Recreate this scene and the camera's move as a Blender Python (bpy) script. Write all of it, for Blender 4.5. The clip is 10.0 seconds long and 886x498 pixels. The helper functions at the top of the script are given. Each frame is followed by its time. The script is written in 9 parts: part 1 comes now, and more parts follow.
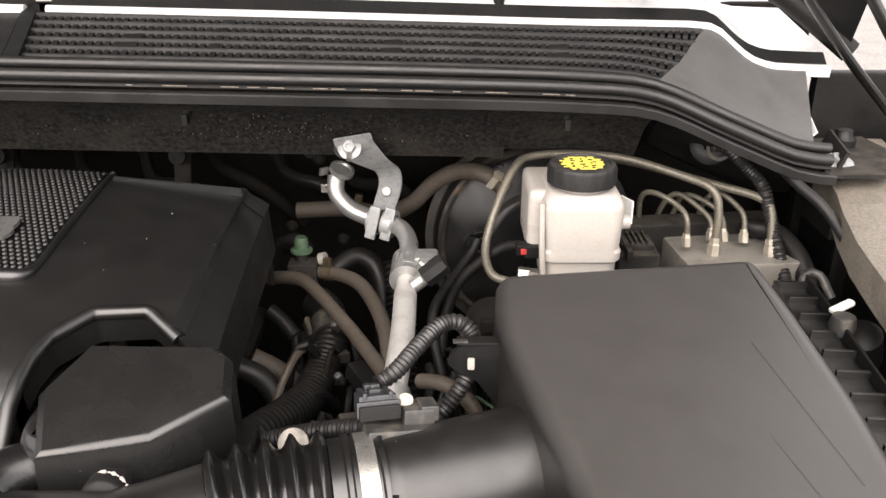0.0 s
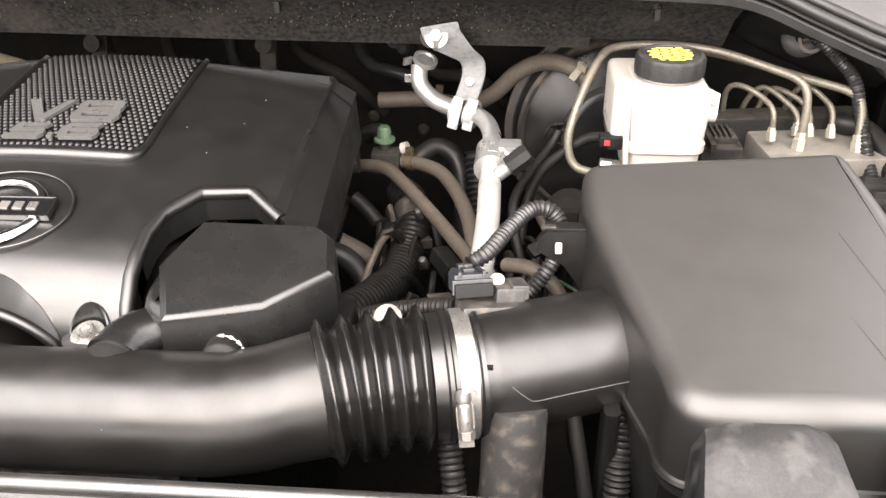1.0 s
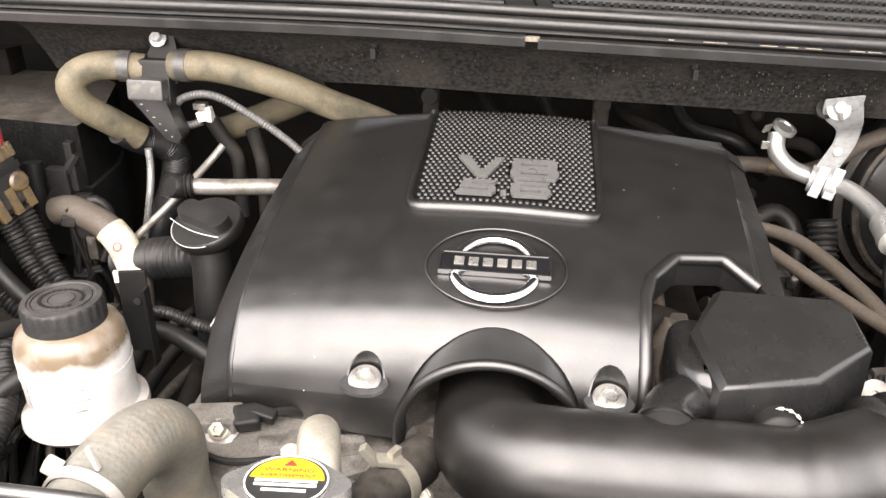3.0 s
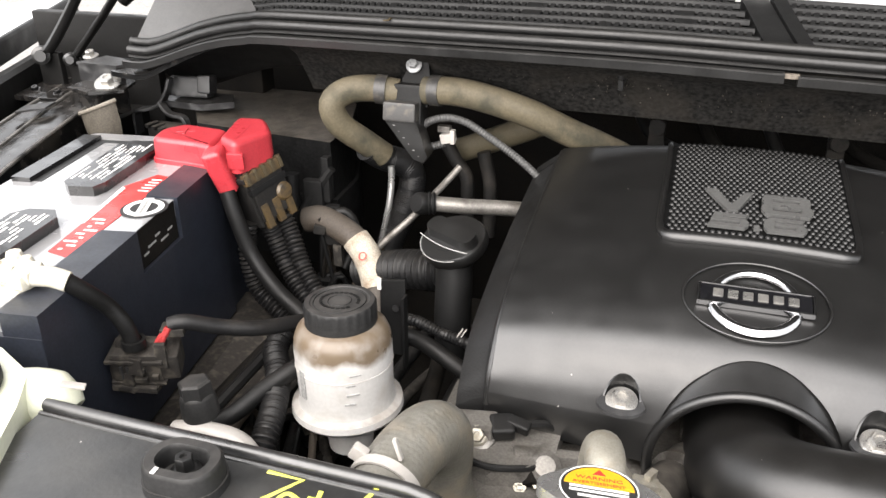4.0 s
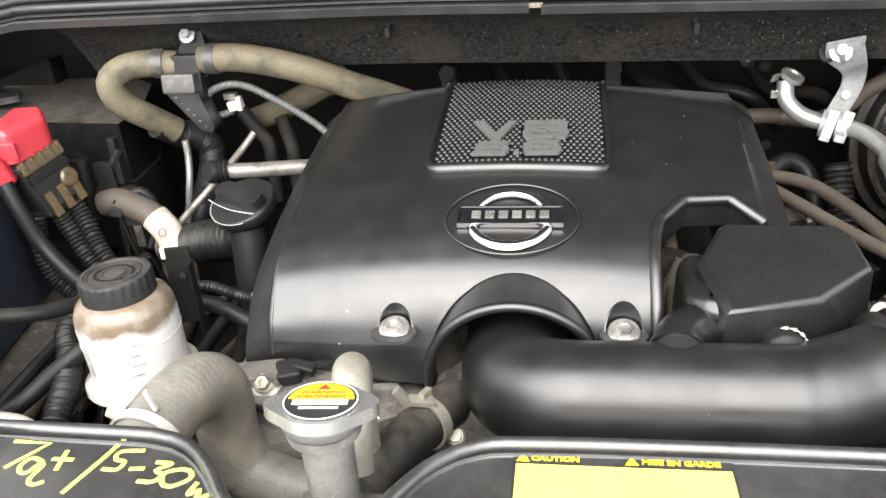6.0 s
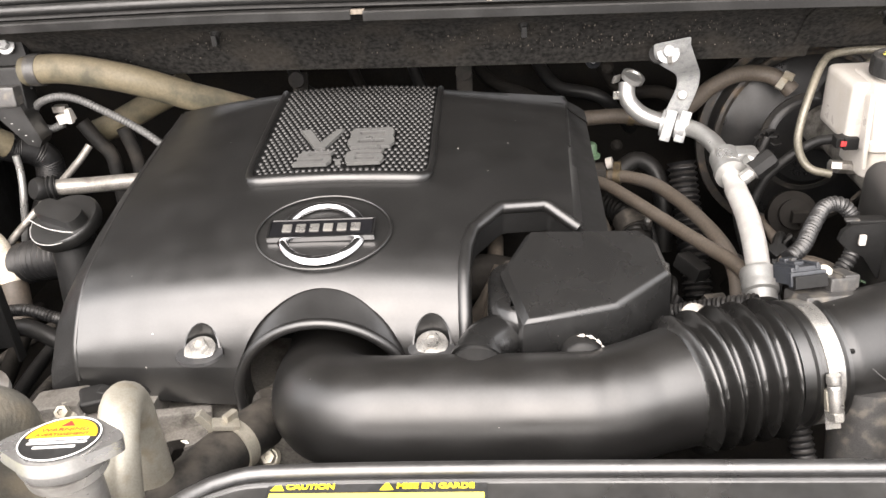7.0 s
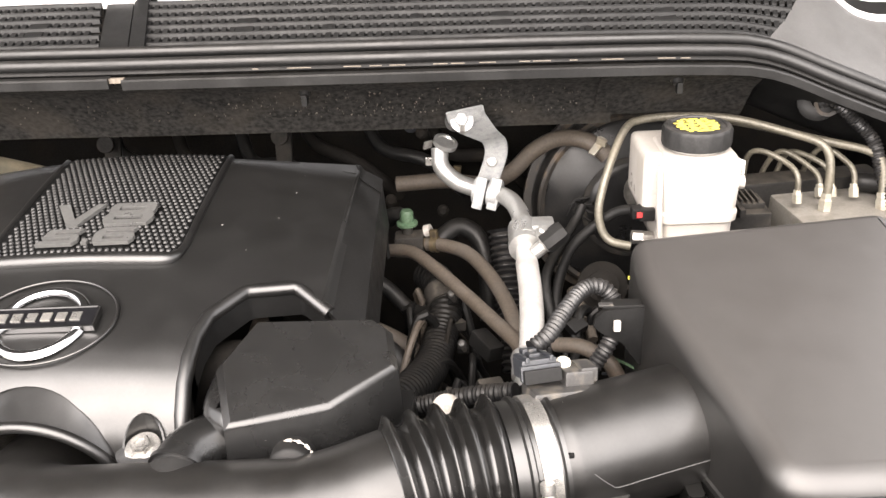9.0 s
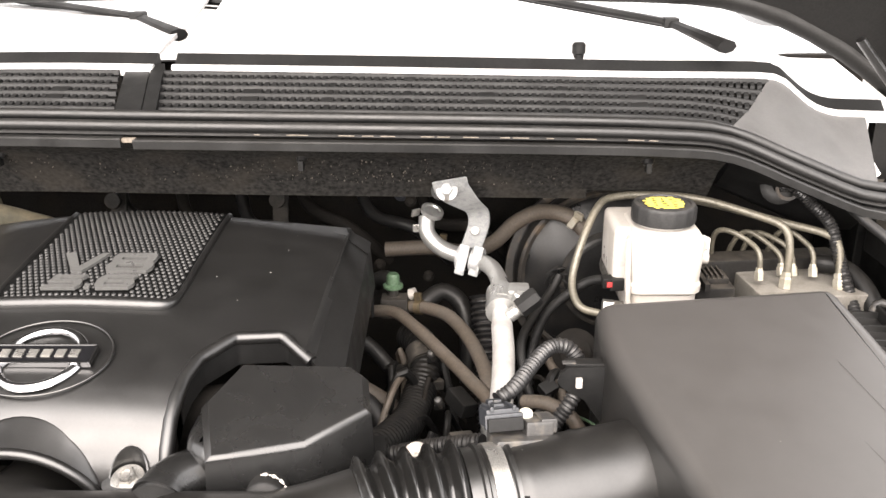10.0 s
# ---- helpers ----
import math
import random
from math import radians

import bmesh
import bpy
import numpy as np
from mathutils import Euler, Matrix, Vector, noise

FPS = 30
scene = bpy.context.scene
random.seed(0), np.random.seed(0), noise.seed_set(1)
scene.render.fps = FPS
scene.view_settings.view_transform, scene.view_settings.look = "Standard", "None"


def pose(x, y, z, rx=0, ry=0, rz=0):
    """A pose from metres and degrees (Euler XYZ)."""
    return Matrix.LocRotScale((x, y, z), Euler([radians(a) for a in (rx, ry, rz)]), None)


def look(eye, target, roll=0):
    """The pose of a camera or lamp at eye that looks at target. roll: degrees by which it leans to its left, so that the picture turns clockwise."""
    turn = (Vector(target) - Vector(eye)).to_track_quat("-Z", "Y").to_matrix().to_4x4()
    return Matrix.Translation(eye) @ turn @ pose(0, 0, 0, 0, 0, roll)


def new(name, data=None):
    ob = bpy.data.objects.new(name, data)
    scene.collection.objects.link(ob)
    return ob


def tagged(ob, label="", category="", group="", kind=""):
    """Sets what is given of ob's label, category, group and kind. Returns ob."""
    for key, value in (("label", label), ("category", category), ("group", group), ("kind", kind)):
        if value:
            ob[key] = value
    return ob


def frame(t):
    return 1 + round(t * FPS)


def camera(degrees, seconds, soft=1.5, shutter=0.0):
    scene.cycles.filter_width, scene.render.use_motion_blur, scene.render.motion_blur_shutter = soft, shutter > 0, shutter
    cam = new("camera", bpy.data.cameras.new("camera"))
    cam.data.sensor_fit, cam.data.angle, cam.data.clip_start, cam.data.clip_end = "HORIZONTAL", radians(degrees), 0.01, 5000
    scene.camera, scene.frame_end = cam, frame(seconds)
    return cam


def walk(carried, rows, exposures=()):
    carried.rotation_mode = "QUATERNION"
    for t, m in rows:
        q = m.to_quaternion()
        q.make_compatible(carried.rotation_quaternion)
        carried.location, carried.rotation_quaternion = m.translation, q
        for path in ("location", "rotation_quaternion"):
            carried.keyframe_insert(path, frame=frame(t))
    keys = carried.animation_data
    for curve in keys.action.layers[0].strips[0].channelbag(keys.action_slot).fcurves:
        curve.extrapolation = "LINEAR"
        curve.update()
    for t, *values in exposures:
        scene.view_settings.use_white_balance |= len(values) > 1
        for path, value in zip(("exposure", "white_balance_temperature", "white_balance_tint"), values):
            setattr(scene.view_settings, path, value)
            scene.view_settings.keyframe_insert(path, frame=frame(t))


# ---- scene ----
cam = camera(56.3, 10.0)
METRES, EYE, TILT, LEAN, TURN = 1.2, 1.45, -24.0, 0.0, 0.0
ROWS = [
    (0.0, 0.0, 0.0, 0.0, 0.0, 0.0, -0.0),
    (0.5, 0.0138, -0.0055, -0.0103, 2.76, -6.07, -1.04),
    (1.0, -0.0233, -0.0225, -0.0083, 3.93, -7.01, -0.92),
    (1.5, -0.1155, -0.0383, 0.0007, 3.46, -6.54, -0.33),
    (2.0, -0.2155, -0.0381, 0.0019, 2.81, -5.87, -0.38),
    (2.5, -0.2956, -0.0404, -0.0044, 2.92, -5.13, -1.48),
    (3.0, -0.359, -0.0527, -0.003, 5.63, -4.2, -3.41),
    (4.5, -0.4514, -0.1096, -0.0152, 18.23, -3.42, -6.94),
    (5.0, -0.4124, -0.1093, -0.0264, 16.77, -3.95, -4.36),
    (5.5, -0.3705, -0.1018, -0.0316, 12.4, -4.22, -1.6),
    (7.0, -0.2417, -0.0688, -0.0224, 4.04, -4.72, 2.08),
    (7.5, -0.1765, -0.055, -0.0147, 3.48, -4.27, 1.33),
    (8.0, -0.132, -0.0442, -0.0109, 4.24, -3.55, 0.5),
    (8.5, -0.0804, -0.032, -0.0081, 3.33, -3.04, 1.37),
    (9.0, -0.0793, -0.0172, 0.002, 1.84, -2.1, 2.45),
    (9.5, -0.0973, -0.0336, -0.0011, 1.63, -0.03, 1.81),
    (10.0, -0.0626, -0.063, -0.0129, 1.72, 3.28, 0.12),
]
EXPOSURES = [(0.0, 1.45, 6550, 13), (0.25, 1.9, 6550, 13), (0.5, 2.4, 6550, 13), (3.0, 2.4, 6500, 13), (4.3, 1.5, 6200, 9), (5.0, 1.75, 6170, 8), (5.7, 2.06, 6150, 8), (7.0, 2.25, 6450, 12), (8.5, 2.4, 6550, 13), (10.0, 2.3, 6550, 12)]
walk(cam, [(t, pose(0, 0, EYE, TILT, LEAN, TURN) @ pose(METRES * x, METRES * y, METRES * z, 90 + pitch, roll, yaw)) for t, x, y, z, yaw, pitch, roll in ROWS], EXPOSURES)

# ---- light: overcast sky, open hood overhead ----
world = bpy.data.worlds.new("overcast_sky")
scene.world = world
world.use_nodes = True
wn = world.node_tree.nodes
sky = wn.new("ShaderNodeTexSky")
sky.sky_type, sky.sun_disc = "NISHITA", False
sky.sun_elevation, sky.sun_rotation = radians(44), radians(190)
sky.air_density, sky.dust_density, sky.ozone_density = 1.0, 6.0, 0.4
wn["Background"].inputs["Strength"].default_value = 0.115
cover_mix = wn.new("ShaderNodeMix")
cover_mix.data_type = "RGBA"
cover_mix.inputs["Factor"].default_value = 0.8
cover_mix.inputs["B"].default_value = (7.3, 7.05, 6.75, 1)
world.node_tree.links.new(sky.outputs["Color"], cover_mix.inputs["A"])
world.node_tree.links.new(cover_mix.outputs["Result"], wn["Background"].inputs["Color"])
sun = new("sun", bpy.data.lights.new("sun", "SUN"))
sun.data.energy, sun.data.angle, sun.data.color = 3.2, radians(92), (1.0, 0.935, 0.875)
sun.matrix_world = look((-1.2, -5.5, 5.9), (0, 0.3, 1.0))


# ---- materials ----
def material(name, color, rough=0.5, metal=0.0, spot=None, spot_amount=0.3, scale=30.0, grain=0.12,
             bump=0.15, bump_scale=400.0, rough_vary=0.12, dust=None, dust_amount=0.0, coat=0.0, specks=0.0, spec=0.5, dust_even=0.15, tide=None):
    """A surface with colour variation at two scales, fine relief, uneven gloss, settled dust on its upward faces and, with tide (low, high, colour), a dirt line round its shoulder."""
    m = bpy.data.materials.new(name)
    m.use_nodes = True
    nt = m.node_tree
    n, link = nt.nodes, nt.links.new
    bsdf = n["Principled BSDF"]
    co = n.new("ShaderNodeTexCoord")

    def noise_tex(s, detail=4.0):
        t = n.new("ShaderNodeTexNoise")
        t.inputs["Scale"].default_value, t.inputs["Detail"].default_value = s, detail
        link(co.outputs["Object"], t.inputs["Vector"])
        return t.outputs["Fac"]

    def ramp(src, lo, hi, a=0.0, b=1.0):
        r = n.new("ShaderNodeMapRange")
        for k, v in (("From Min", lo), ("From Max", hi), ("To Min", a), ("To Max", b)):
            r.inputs[k].default_value = v
        link(src, r.inputs["Value"])
        return r.outputs["Result"]

    def mix(fac, a, b):
        x = n.new("ShaderNodeMix")
        x.data_type = "RGBA"
        for key, v in (("Factor", fac), ("A", a), ("B", b)):
            if isinstance(v, (tuple, list)):
                x.inputs[key].default_value = (*v[:3], 1)
            elif isinstance(v, float):
                x.inputs[key].default_value = v
            else:
                link(v, x.inputs[key])
        return x.outputs["Result"]

    big, fine = noise_tex(scale), noise_tex(scale * 12, 6.0)
    dark = tuple(c * (1 - grain * 2) for c in color)
    lite = tuple(min(1.0, c * (1 + grain * 2)) for c in color)
    col = mix(ramp(fine, 0.35, 0.65), dark, lite)
    if spot:
        col = mix(ramp(big, 0.5, 0.68, 0.0, spot_amount), col, spot)
    if dust:
        geo = n.new("ShaderNodeNewGeometry")
        sep = n.new("ShaderNodeSeparateXYZ")
        link(geo.outputs["Normal"], sep.inputs["Vector"])
        up = ramp(sep.outputs["Z"], 0.2, 0.95)
        mul = n.new("ShaderNodeMath")
        mul.operation = "MULTIPLY"
        link(up, mul.inputs[0])
        link(ramp(noise_tex(scale * 2.5, 8.0), 0.3, 0.75, dust_even * dust_amount, dust_amount), mul.inputs[1])
        col = mix(mul.outputs[0], col, dust)
    if tide:
        where = n.new("ShaderNodeSeparateXYZ")
        link(n.new("ShaderNodeNewGeometry").outputs["Position"], where.inputs["Vector"])
        waver = n.new("ShaderNodeMath")
        waver.operation = "MULTIPLY_ADD"
        link(noise_tex(26.0, 5.0), waver.inputs[0])
        waver.inputs[1].default_value = 0.036
        link(where.outputs["Z"], waver.inputs[2])
        streak = ramp(noise_tex(40.0, 6.0), 0.25, 0.55, 0.6, 1.0)
        both = n.new("ShaderNodeMath")
        both.operation = "MULTIPLY"
        link(ramp(waver.outputs[0], tide[0] + 0.018, tide[1] + 0.018), both.inputs[0])
        link(streak, both.inputs[1])
        col = mix(both.outputs[0], col, tide[2])
    if specks:
        v = n.new("ShaderNodeTexVoronoi")
        v.inputs["Scale"].default_value = 38.0
        link(co.outputs["Object"], v.inputs["Vector"])
        lim = n.new("ShaderNodeMath")
        lim.operation = "LESS_THAN"
        link(v.outputs["Distance"], lim.inputs[0])
        lim.inputs[1].default_value = specks
        col = mix(lim.outputs[0], col, (0.45, 0.43, 0.4))
    link(col, bsdf.inputs["Base Color"])
    link(ramp(big, 0.3, 0.7, max(0.03, rough - rough_vary), min(1.0, rough + rough_vary)), bsdf.inputs["Roughness"])
    bsdf.inputs["Metallic"].default_value = metal
    bsdf.inputs["IOR"].default_value = 1.56
    bsdf.inputs["Coat Weight"].default_value = coat
    bsdf.inputs["Specular IOR Level"].default_value = spec
    if bump:
        b = n.new("ShaderNodeBump")
        b.inputs["Strength"].default_value, b.inputs["Distance"].default_value = bump, 0.0006
        link(noise_tex(bump_scale, 3.0), b.inputs["Height"])
        link(b.outputs["Normal"], bsdf.inputs["Normal"])
    return m


DUST = (0.16, 0.14, 0.115)
black_cover = material("satin_black_cover_plastic", (0.0062, 0.0061, 0.0060), 0.37, bump=0.1, bump_scale=900, dust=DUST, dust_amount=0.006, rough_vary=0.05, specks=0.024, spec=0.72)
black_flank = material("grained_black_plastic", (0.0065, 0.0065, 0.0065), 0.45, bump=0.4, bump_scale=450, dust=DUST, dust_amount=0.015, spec=0.28)
black_gloss = material("semi_gloss_black_plastic", (0.0050, 0.0049, 0.0047), 0.36, bump=0.04, bump_scale=600, dust=DUST, dust_amount=0.016, rough_vary=0.07, specks=0.012, spec=0.85)
duct_black = material("satin_duct_plastic", (0.0066, 0.0063, 0.0060), 0.38, bump=0.04, bump_scale=600, dust=DUST, dust_amount=0.02, rough_vary=0.06, specks=0.012, spec=0.64)
chamber_black = material("smooth_chamber_plastic", (0.0072, 0.0072, 0.0072), 0.27, bump=0.04, bump_scale=600, dust=DUST, dust_amount=0.012, rough_vary=0.05, specks=0.012, spec=0.6)
black_box = material("airbox_black_plastic", (0.011, 0.0105, 0.010), 0.40, bump=0.0, dust=(0.19, 0.178, 0.17), dust_amount=0.175, dust_even=0.9, rough_vary=0.05, specks=0.006, spec=0.6, grain=0.03)
black_matte = material("matte_black_plastic", (0.006, 0.006, 0.006), 0.55, dust=DUST, dust_amount=0.03, spec=0.22)
black_dusty = material("dusty_black_plastic", (0.012, 0.0115, 0.011), 0.65, dust=DUST, dust_amount=0.3, spot=DUST, spot_amount=0.12, spec=0.15)
# Specular streaks on the dusty rail edges, put in as bright colour.
streak_edge = material("dusty_rail_edge_highlight", (0.16, 0.15, 0.135), 0.4, metal=0.3, spot=(0.012, 0.012, 0.012), spot_amount=1.0, scale=22)
black_scuffed = material("scuffed_black_plastic", (0.014, 0.014, 0.0145), 0.42, spot=(0.13, 0.13, 0.13), spot_amount=0.35, scale=45, dust=DUST, dust_amount=0.12)
black_rubber = material("black_rubber", (0.007, 0.007, 0.007), 0.48, dust=DUST, dust_amount=0.05, spec=0.22)
seal_rubber = material("weather_seal_rubber", (0.009, 0.009, 0.009), 0.40, dust=(0.2, 0.18, 0.15), dust_amount=0.04, spec=0.42, bump=0.05)
fibre = material("dusty_firewall_felt", (0.0155, 0.0148, 0.0138), 0.9, grain=0.3, spot=(0.034, 0.030, 0.025), spot_amount=0.5, scale=16, dust=DUST, dust_amount=0.1, bump=0.9, bump_scale=300, spec=0.1)
cowl_plastic = material("weathered_cowl_plastic", (0.0082, 0.0084, 0.0086), 0.5, dust=(0.2, 0.19, 0.17), dust_amount=0.02, spec=0.22)
# Pale base colour stands in for the sky reflected in the cowl top.
cowl_glare = material("cowl_upper_glare", (0.55, 0.55, 0.55), 0.2, bump=0.0, grain=0.01)
cowl_grey = material("faded_grey_cowl_end", (0.07, 0.07, 0.07), 0.5, dust=(0.2, 0.19, 0.18), dust_amount=0.1, grain=0.04)
bay_black = material("bay_black_paint", (0.0085, 0.0083, 0.0080), 0.5, dust=DUST, dust_amount=0.05, spec=0.2)
# Grimy spots over a near-black base that carries the bay's deep shade.
shade_black = material("grimy_shade_black", (0.0088, 0.0080, 0.0072), 0.8, spot=(0.03, 0.024, 0.018), spot_amount=0.2, dust=DUST, dust_amount=0.04, spec=0.08)
white_paint = material("white_body_paint", (0.8, 0.8, 0.79), 0.2, bump=0.0, grain=0.01, coat=0.6)
dusty_paint = material("dusty_white_inner_paint", (0.16, 0.142, 0.118), 0.5, spot=(0.07, 0.06, 0.05), spot_amount=0.6)
bay_metal = material("painted_rail_metal", (0.007, 0.007, 0.0072), 0.2, spot=(0.12, 0.105, 0.09), spot_amount=0.16, scale=42, dust=(0.3, 0.26, 0.22), dust_amount=0.07, dust_even=0.05, spec=0.5, rough_vary=0.16)
aluminium = material("dull_aluminium", (0.40, 0.40, 0.39), 0.38, metal=0.75, spot=(0.22, 0.21, 0.19), spot_amount=0.5, scale=30, grain=0.03, bump=0.04)
bright_steel = material("bright_zinc_steel", (0.42, 0.41, 0.39), 0.36, metal=0.85, spot=(0.5, 0.45, 0.38), spot_amount=0.3, scale=90)
cap_alloy = material("polished_cap_alloy", (0.42, 0.415, 0.405), 0.30, metal=0.8, spot=(0.33, 0.32, 0.31), spot_amount=0.5, scale=60, grain=0.03, bump=0.05)
pale_aluminium = material("powdery_pale_aluminium", (0.40, 0.39, 0.375), 0.5, metal=0.35, spot=(0.27, 0.255, 0.24), spot_amount=0.6, scale=40, grain=0.03, bump=0.1)
zinc_bracket = material("zinc_plated_bracket", (0.34, 0.345, 0.345), 0.5, metal=0.4, spot=(0.17, 0.18, 0.19), spot_amount=0.6, scale=110)
chrome = material("chrome", (0.46, 0.46, 0.465), 0.08, metal=1.0, bump=0.0, grain=0.01, rough_vary=0.02)
silver_plastic = material("silver_badge_plastic", (0.15, 0.15, 0.146), 0.34, metal=0.5, bump=0.02, grain=0.04)
cast_alloy = material("grimy_cast_alloy", (0.19, 0.18, 0.165), 0.46, metal=0.5, spot=(0.022, 0.018, 0.014), spot_amount=0.85, scale=38, grain=0.1, bump=0.8, bump_scale=90, dust=(0.15, 0.13, 0.10), dust_amount=0.3)
tan_hose = material("tan_dusty_heater_hose", (0.092, 0.078, 0.050), 0.65, spot=(0.022, 0.023, 0.016), spot_amount=0.75, scale=28, bump=0.4, dust=(0.17, 0.145, 0.11), dust_amount=0.3, grain=0.06, spec=0.3)
grey_hose = material("grey_woven_radiator_hose", (0.105, 0.099, 0.082), 0.5, grain=0.06, spot=(0.20, 0.165, 0.115), spot_amount=0.55, scale=30, bump=0.9, bump_scale=300, dust=(0.24, 0.235, 0.215), dust_amount=0.4)
brown_hose = material("brown_vacuum_hose", (0.05, 0.039, 0.029), 0.7, spot=(0.05, 0.042, 0.035), spot_amount=0.5, dust=DUST, dust_amount=0.15)
line_metal = material("olive_brake_line", (0.10, 0.092, 0.072), 0.45, metal=0.3, spot=(0.16, 0.14, 0.1), spot_amount=0.3)
loom = material("corrugated_black_loom", (0.008, 0.008, 0.0084), 0.45, dust=DUST, dust_amount=0.10, spec=0.25)
grey_loom = material("grey_corrugated_loom", (0.011, 0.011, 0.0115), 0.45, dust=DUST, dust_amount=0.1)
tape = material("black_harness_tape", (0.006, 0.006, 0.006), 0.5, bump=0.7, bump_scale=250, dust=DUST, dust_amount=0.06, spec=0.14)
white_poly = material("translucent_white_polymer", (0.37, 0.35, 0.325), 0.38, spot=(0.33, 0.29, 0.23), spot_amount=0.3, bump=0.05, grain=0.02)
dirty_poly = material("dusty_white_reservoir_polymer", (0.50, 0.49, 0.475), 0.36, spot=(0.30, 0.25, 0.19), spot_amount=0.42, scale=24, grain=0.02, dust=(0.17, 0.135, 0.10), dust_amount=0.8, bump=0.06, tide=(1.054, 1.062, (0.13, 0.098, 0.066)))
coolant_poly = material("pale_green_tank_polymer", (0.68, 0.69, 0.55), 0.4, spot=(0.55, 0.57, 0.36), spot_amount=0.3, scale=18, grain=0.02, bump=0.05)
battery_black = material("battery_black_case", (0.018, 0.021, 0.030), 0.4, bump=0.1, bump_scale=300, rough_vary=0.08, dust=DUST, dust_amount=0.06)
# Pale grey paints the sky glare on a black battery top.
battery_glare = material("battery_top_glare", (0.30, 0.30, 0.305), 0.2, bump=0.0, coat=1.0, grain=0.015)
battery_cap = material("battery_cap_plastic", (0.012, 0.012, 0.0125), 0.25, bump=0.0, coat=0.35)
red_plastic = material("red_terminal_cover", (0.40, 0.034, 0.044), 0.36, bump=0.06, grain=0.04)
red_label = material("red_battery_label", (0.55, 0.03, 0.025), 0.3, bump=0.0, grain=0.03)
white_ink = material("white_print", (0.75, 0.75, 0.73), 0.5, bump=0.0, grain=0.02)
yellow_ink = material("yellow_print", (0.8, 0.62, 0.02), 0.5, bump=0.0, grain=0.04)
# Slightly paler yellow than yellow_ink.
pale_yellow = material("pale_yellow_print", (0.72, 0.62, 0.10), 0.5, bump=0.0, grain=0.02)
tan_metal = material("tarnished_tan_metal", (0.34, 0.32, 0.27), 0.5, metal=0.6, grain=0.04, spot=(0.2, 0.16, 0.1), spot_amount=0.5, scale=60)
yellow_paint = material("yellow_marker_paint", (0.60, 0.61, 0.10), 0.55, bump=0.2, grain=0.04)
amber_ink = material("amber_print", (0.6, 0.32, 0.012), 0.45, bump=0.0, grain=0.03)
red_ink = material("red_print", (0.6, 0.03, 0.02), 0.5, bump=0.0)
black_ink = material("black_print", (0.02, 0.02, 0.02), 0.45, bump=0.0)
grey_plug = material("blue_grey_connector", (0.020, 0.022, 0.026), 0.42)
brown_grime = material("grimy_brown_plastic", (0.026, 0.024, 0.022), 0.6, spot=(0.10, 0.088, 0.072), spot_amount=0.6, scale=110, dust=DUST, dust_amount=0.14, spec=0.15)
brass = material("corroded_brass", (0.105, 0.082, 0.048), 0.5, metal=0.6, spot=(0.05, 0.04, 0.03), spot_amount=0.8, scale=120)
bar_black = material("glossy_badge_black", (0.006, 0.006, 0.007), 0.12, bump=0.0)
link_amber = material("grimy_amber_fuse_plastic", (0.075, 0.050, 0.022), 0.45, spot=(0.025, 0.020, 0.015), spot_amount=0.9, scale=120)
cowl_dirt = material("dull_tan_dirt", (0.052, 0.044, 0.035), 0.9, bump=0.0)
faded_ink = material("faded_grey_print", (0.30, 0.30, 0.29), 0.6, bump=0.0)
paper = material("stained_paper", (0.44, 0.40, 0.33), 0.8, spot=(0.20, 0.12, 0.06), spot_amount=0.6, scale=45)
base_grey = material("grey_sensor_plastic", (0.032, 0.031, 0.030), 0.5, spot=(0.16, 0.14, 0.11), spot_amount=0.4, scale=90)
tan_duct = material("dusty_tan_duct", (0.17, 0.15, 0.12), 0.6, spot=(0.13, 0.115, 0.09), spot_amount=0.5, scale=35)
green_plastic = material("green_valve_cap", (0.06, 0.105, 0.06), 0.5)
cyan_plastic = material("blue_washer_cap", (0.28, 0.55, 0.64), 0.35, bump=0.05, grain=0.03)
red_plug = material("red_wire_sleeve", (0.34, 0.03, 0.03), 0.5)
corrosion = material("white_terminal_corrosion", (0.5, 0.48, 0.41), 0.8, spot=(0.5, 0.45, 0.3), spot_amount=0.5, scale=150, bump=1.0, bump_scale=250)
dusty_cap = material("dusty_black_cap", (0.014, 0.014, 0.014), 0.55, dust=(0.14, 0.13, 0.12), dust_amount=0.3, spec=0.3)
fuse_black = material("fuse_box_plastic", (0.006, 0.006, 0.006), 0.4, dust=(0.090, 0.079, 0.066), dust_amount=0.95, dust_even=0.35, spec=0.25, scale=26, bump=1.0, bump_scale=140, grain=0.3)
pale_loom = material("faded_grey_loom", (0.05, 0.05, 0.049), 0.6, dust=DUST, dust_amount=0.1)
block_alloy = material("pale_matt_alloy", (0.26, 0.245, 0.22), 0.5, metal=0.4, spot=(0.10, 0.088, 0.07), spot_amount=0.6, scale=35, grain=0.04)
neck_metal = material("dull_filler_metal", (0.40, 0.39, 0.37), 0.28, metal=0.65, spot=(0.08, 0.07, 0.06), spot_amount=0.5, scale=28, grain=0.03)
concrete = material("grey_concrete", (0.22, 0.21, 0.20), 0.85, bump=0.6, bump_scale=120, scale=3, spot=(0.16, 0.155, 0.145), spot_amount=0.5)
# Greyer than the cover: light on this upward face is in the colour.
seat_lit_grey = material("skylit_grey_seat", (0.035, 0.035, 0.036), 0.45, spot=(0.08, 0.08, 0.08), spot_amount=0.4, scale=80)
snorkel_plastic = material("smudged_snorkel_plastic", (0.016, 0.0165, 0.0175), 0.45, spot=(0.060, 0.058, 0.056), spot_amount=0.8, scale=55, dust=(0.12, 0.11, 0.10), dust_amount=0.12, spec=0.4, bump=0.3, bump_scale=200)
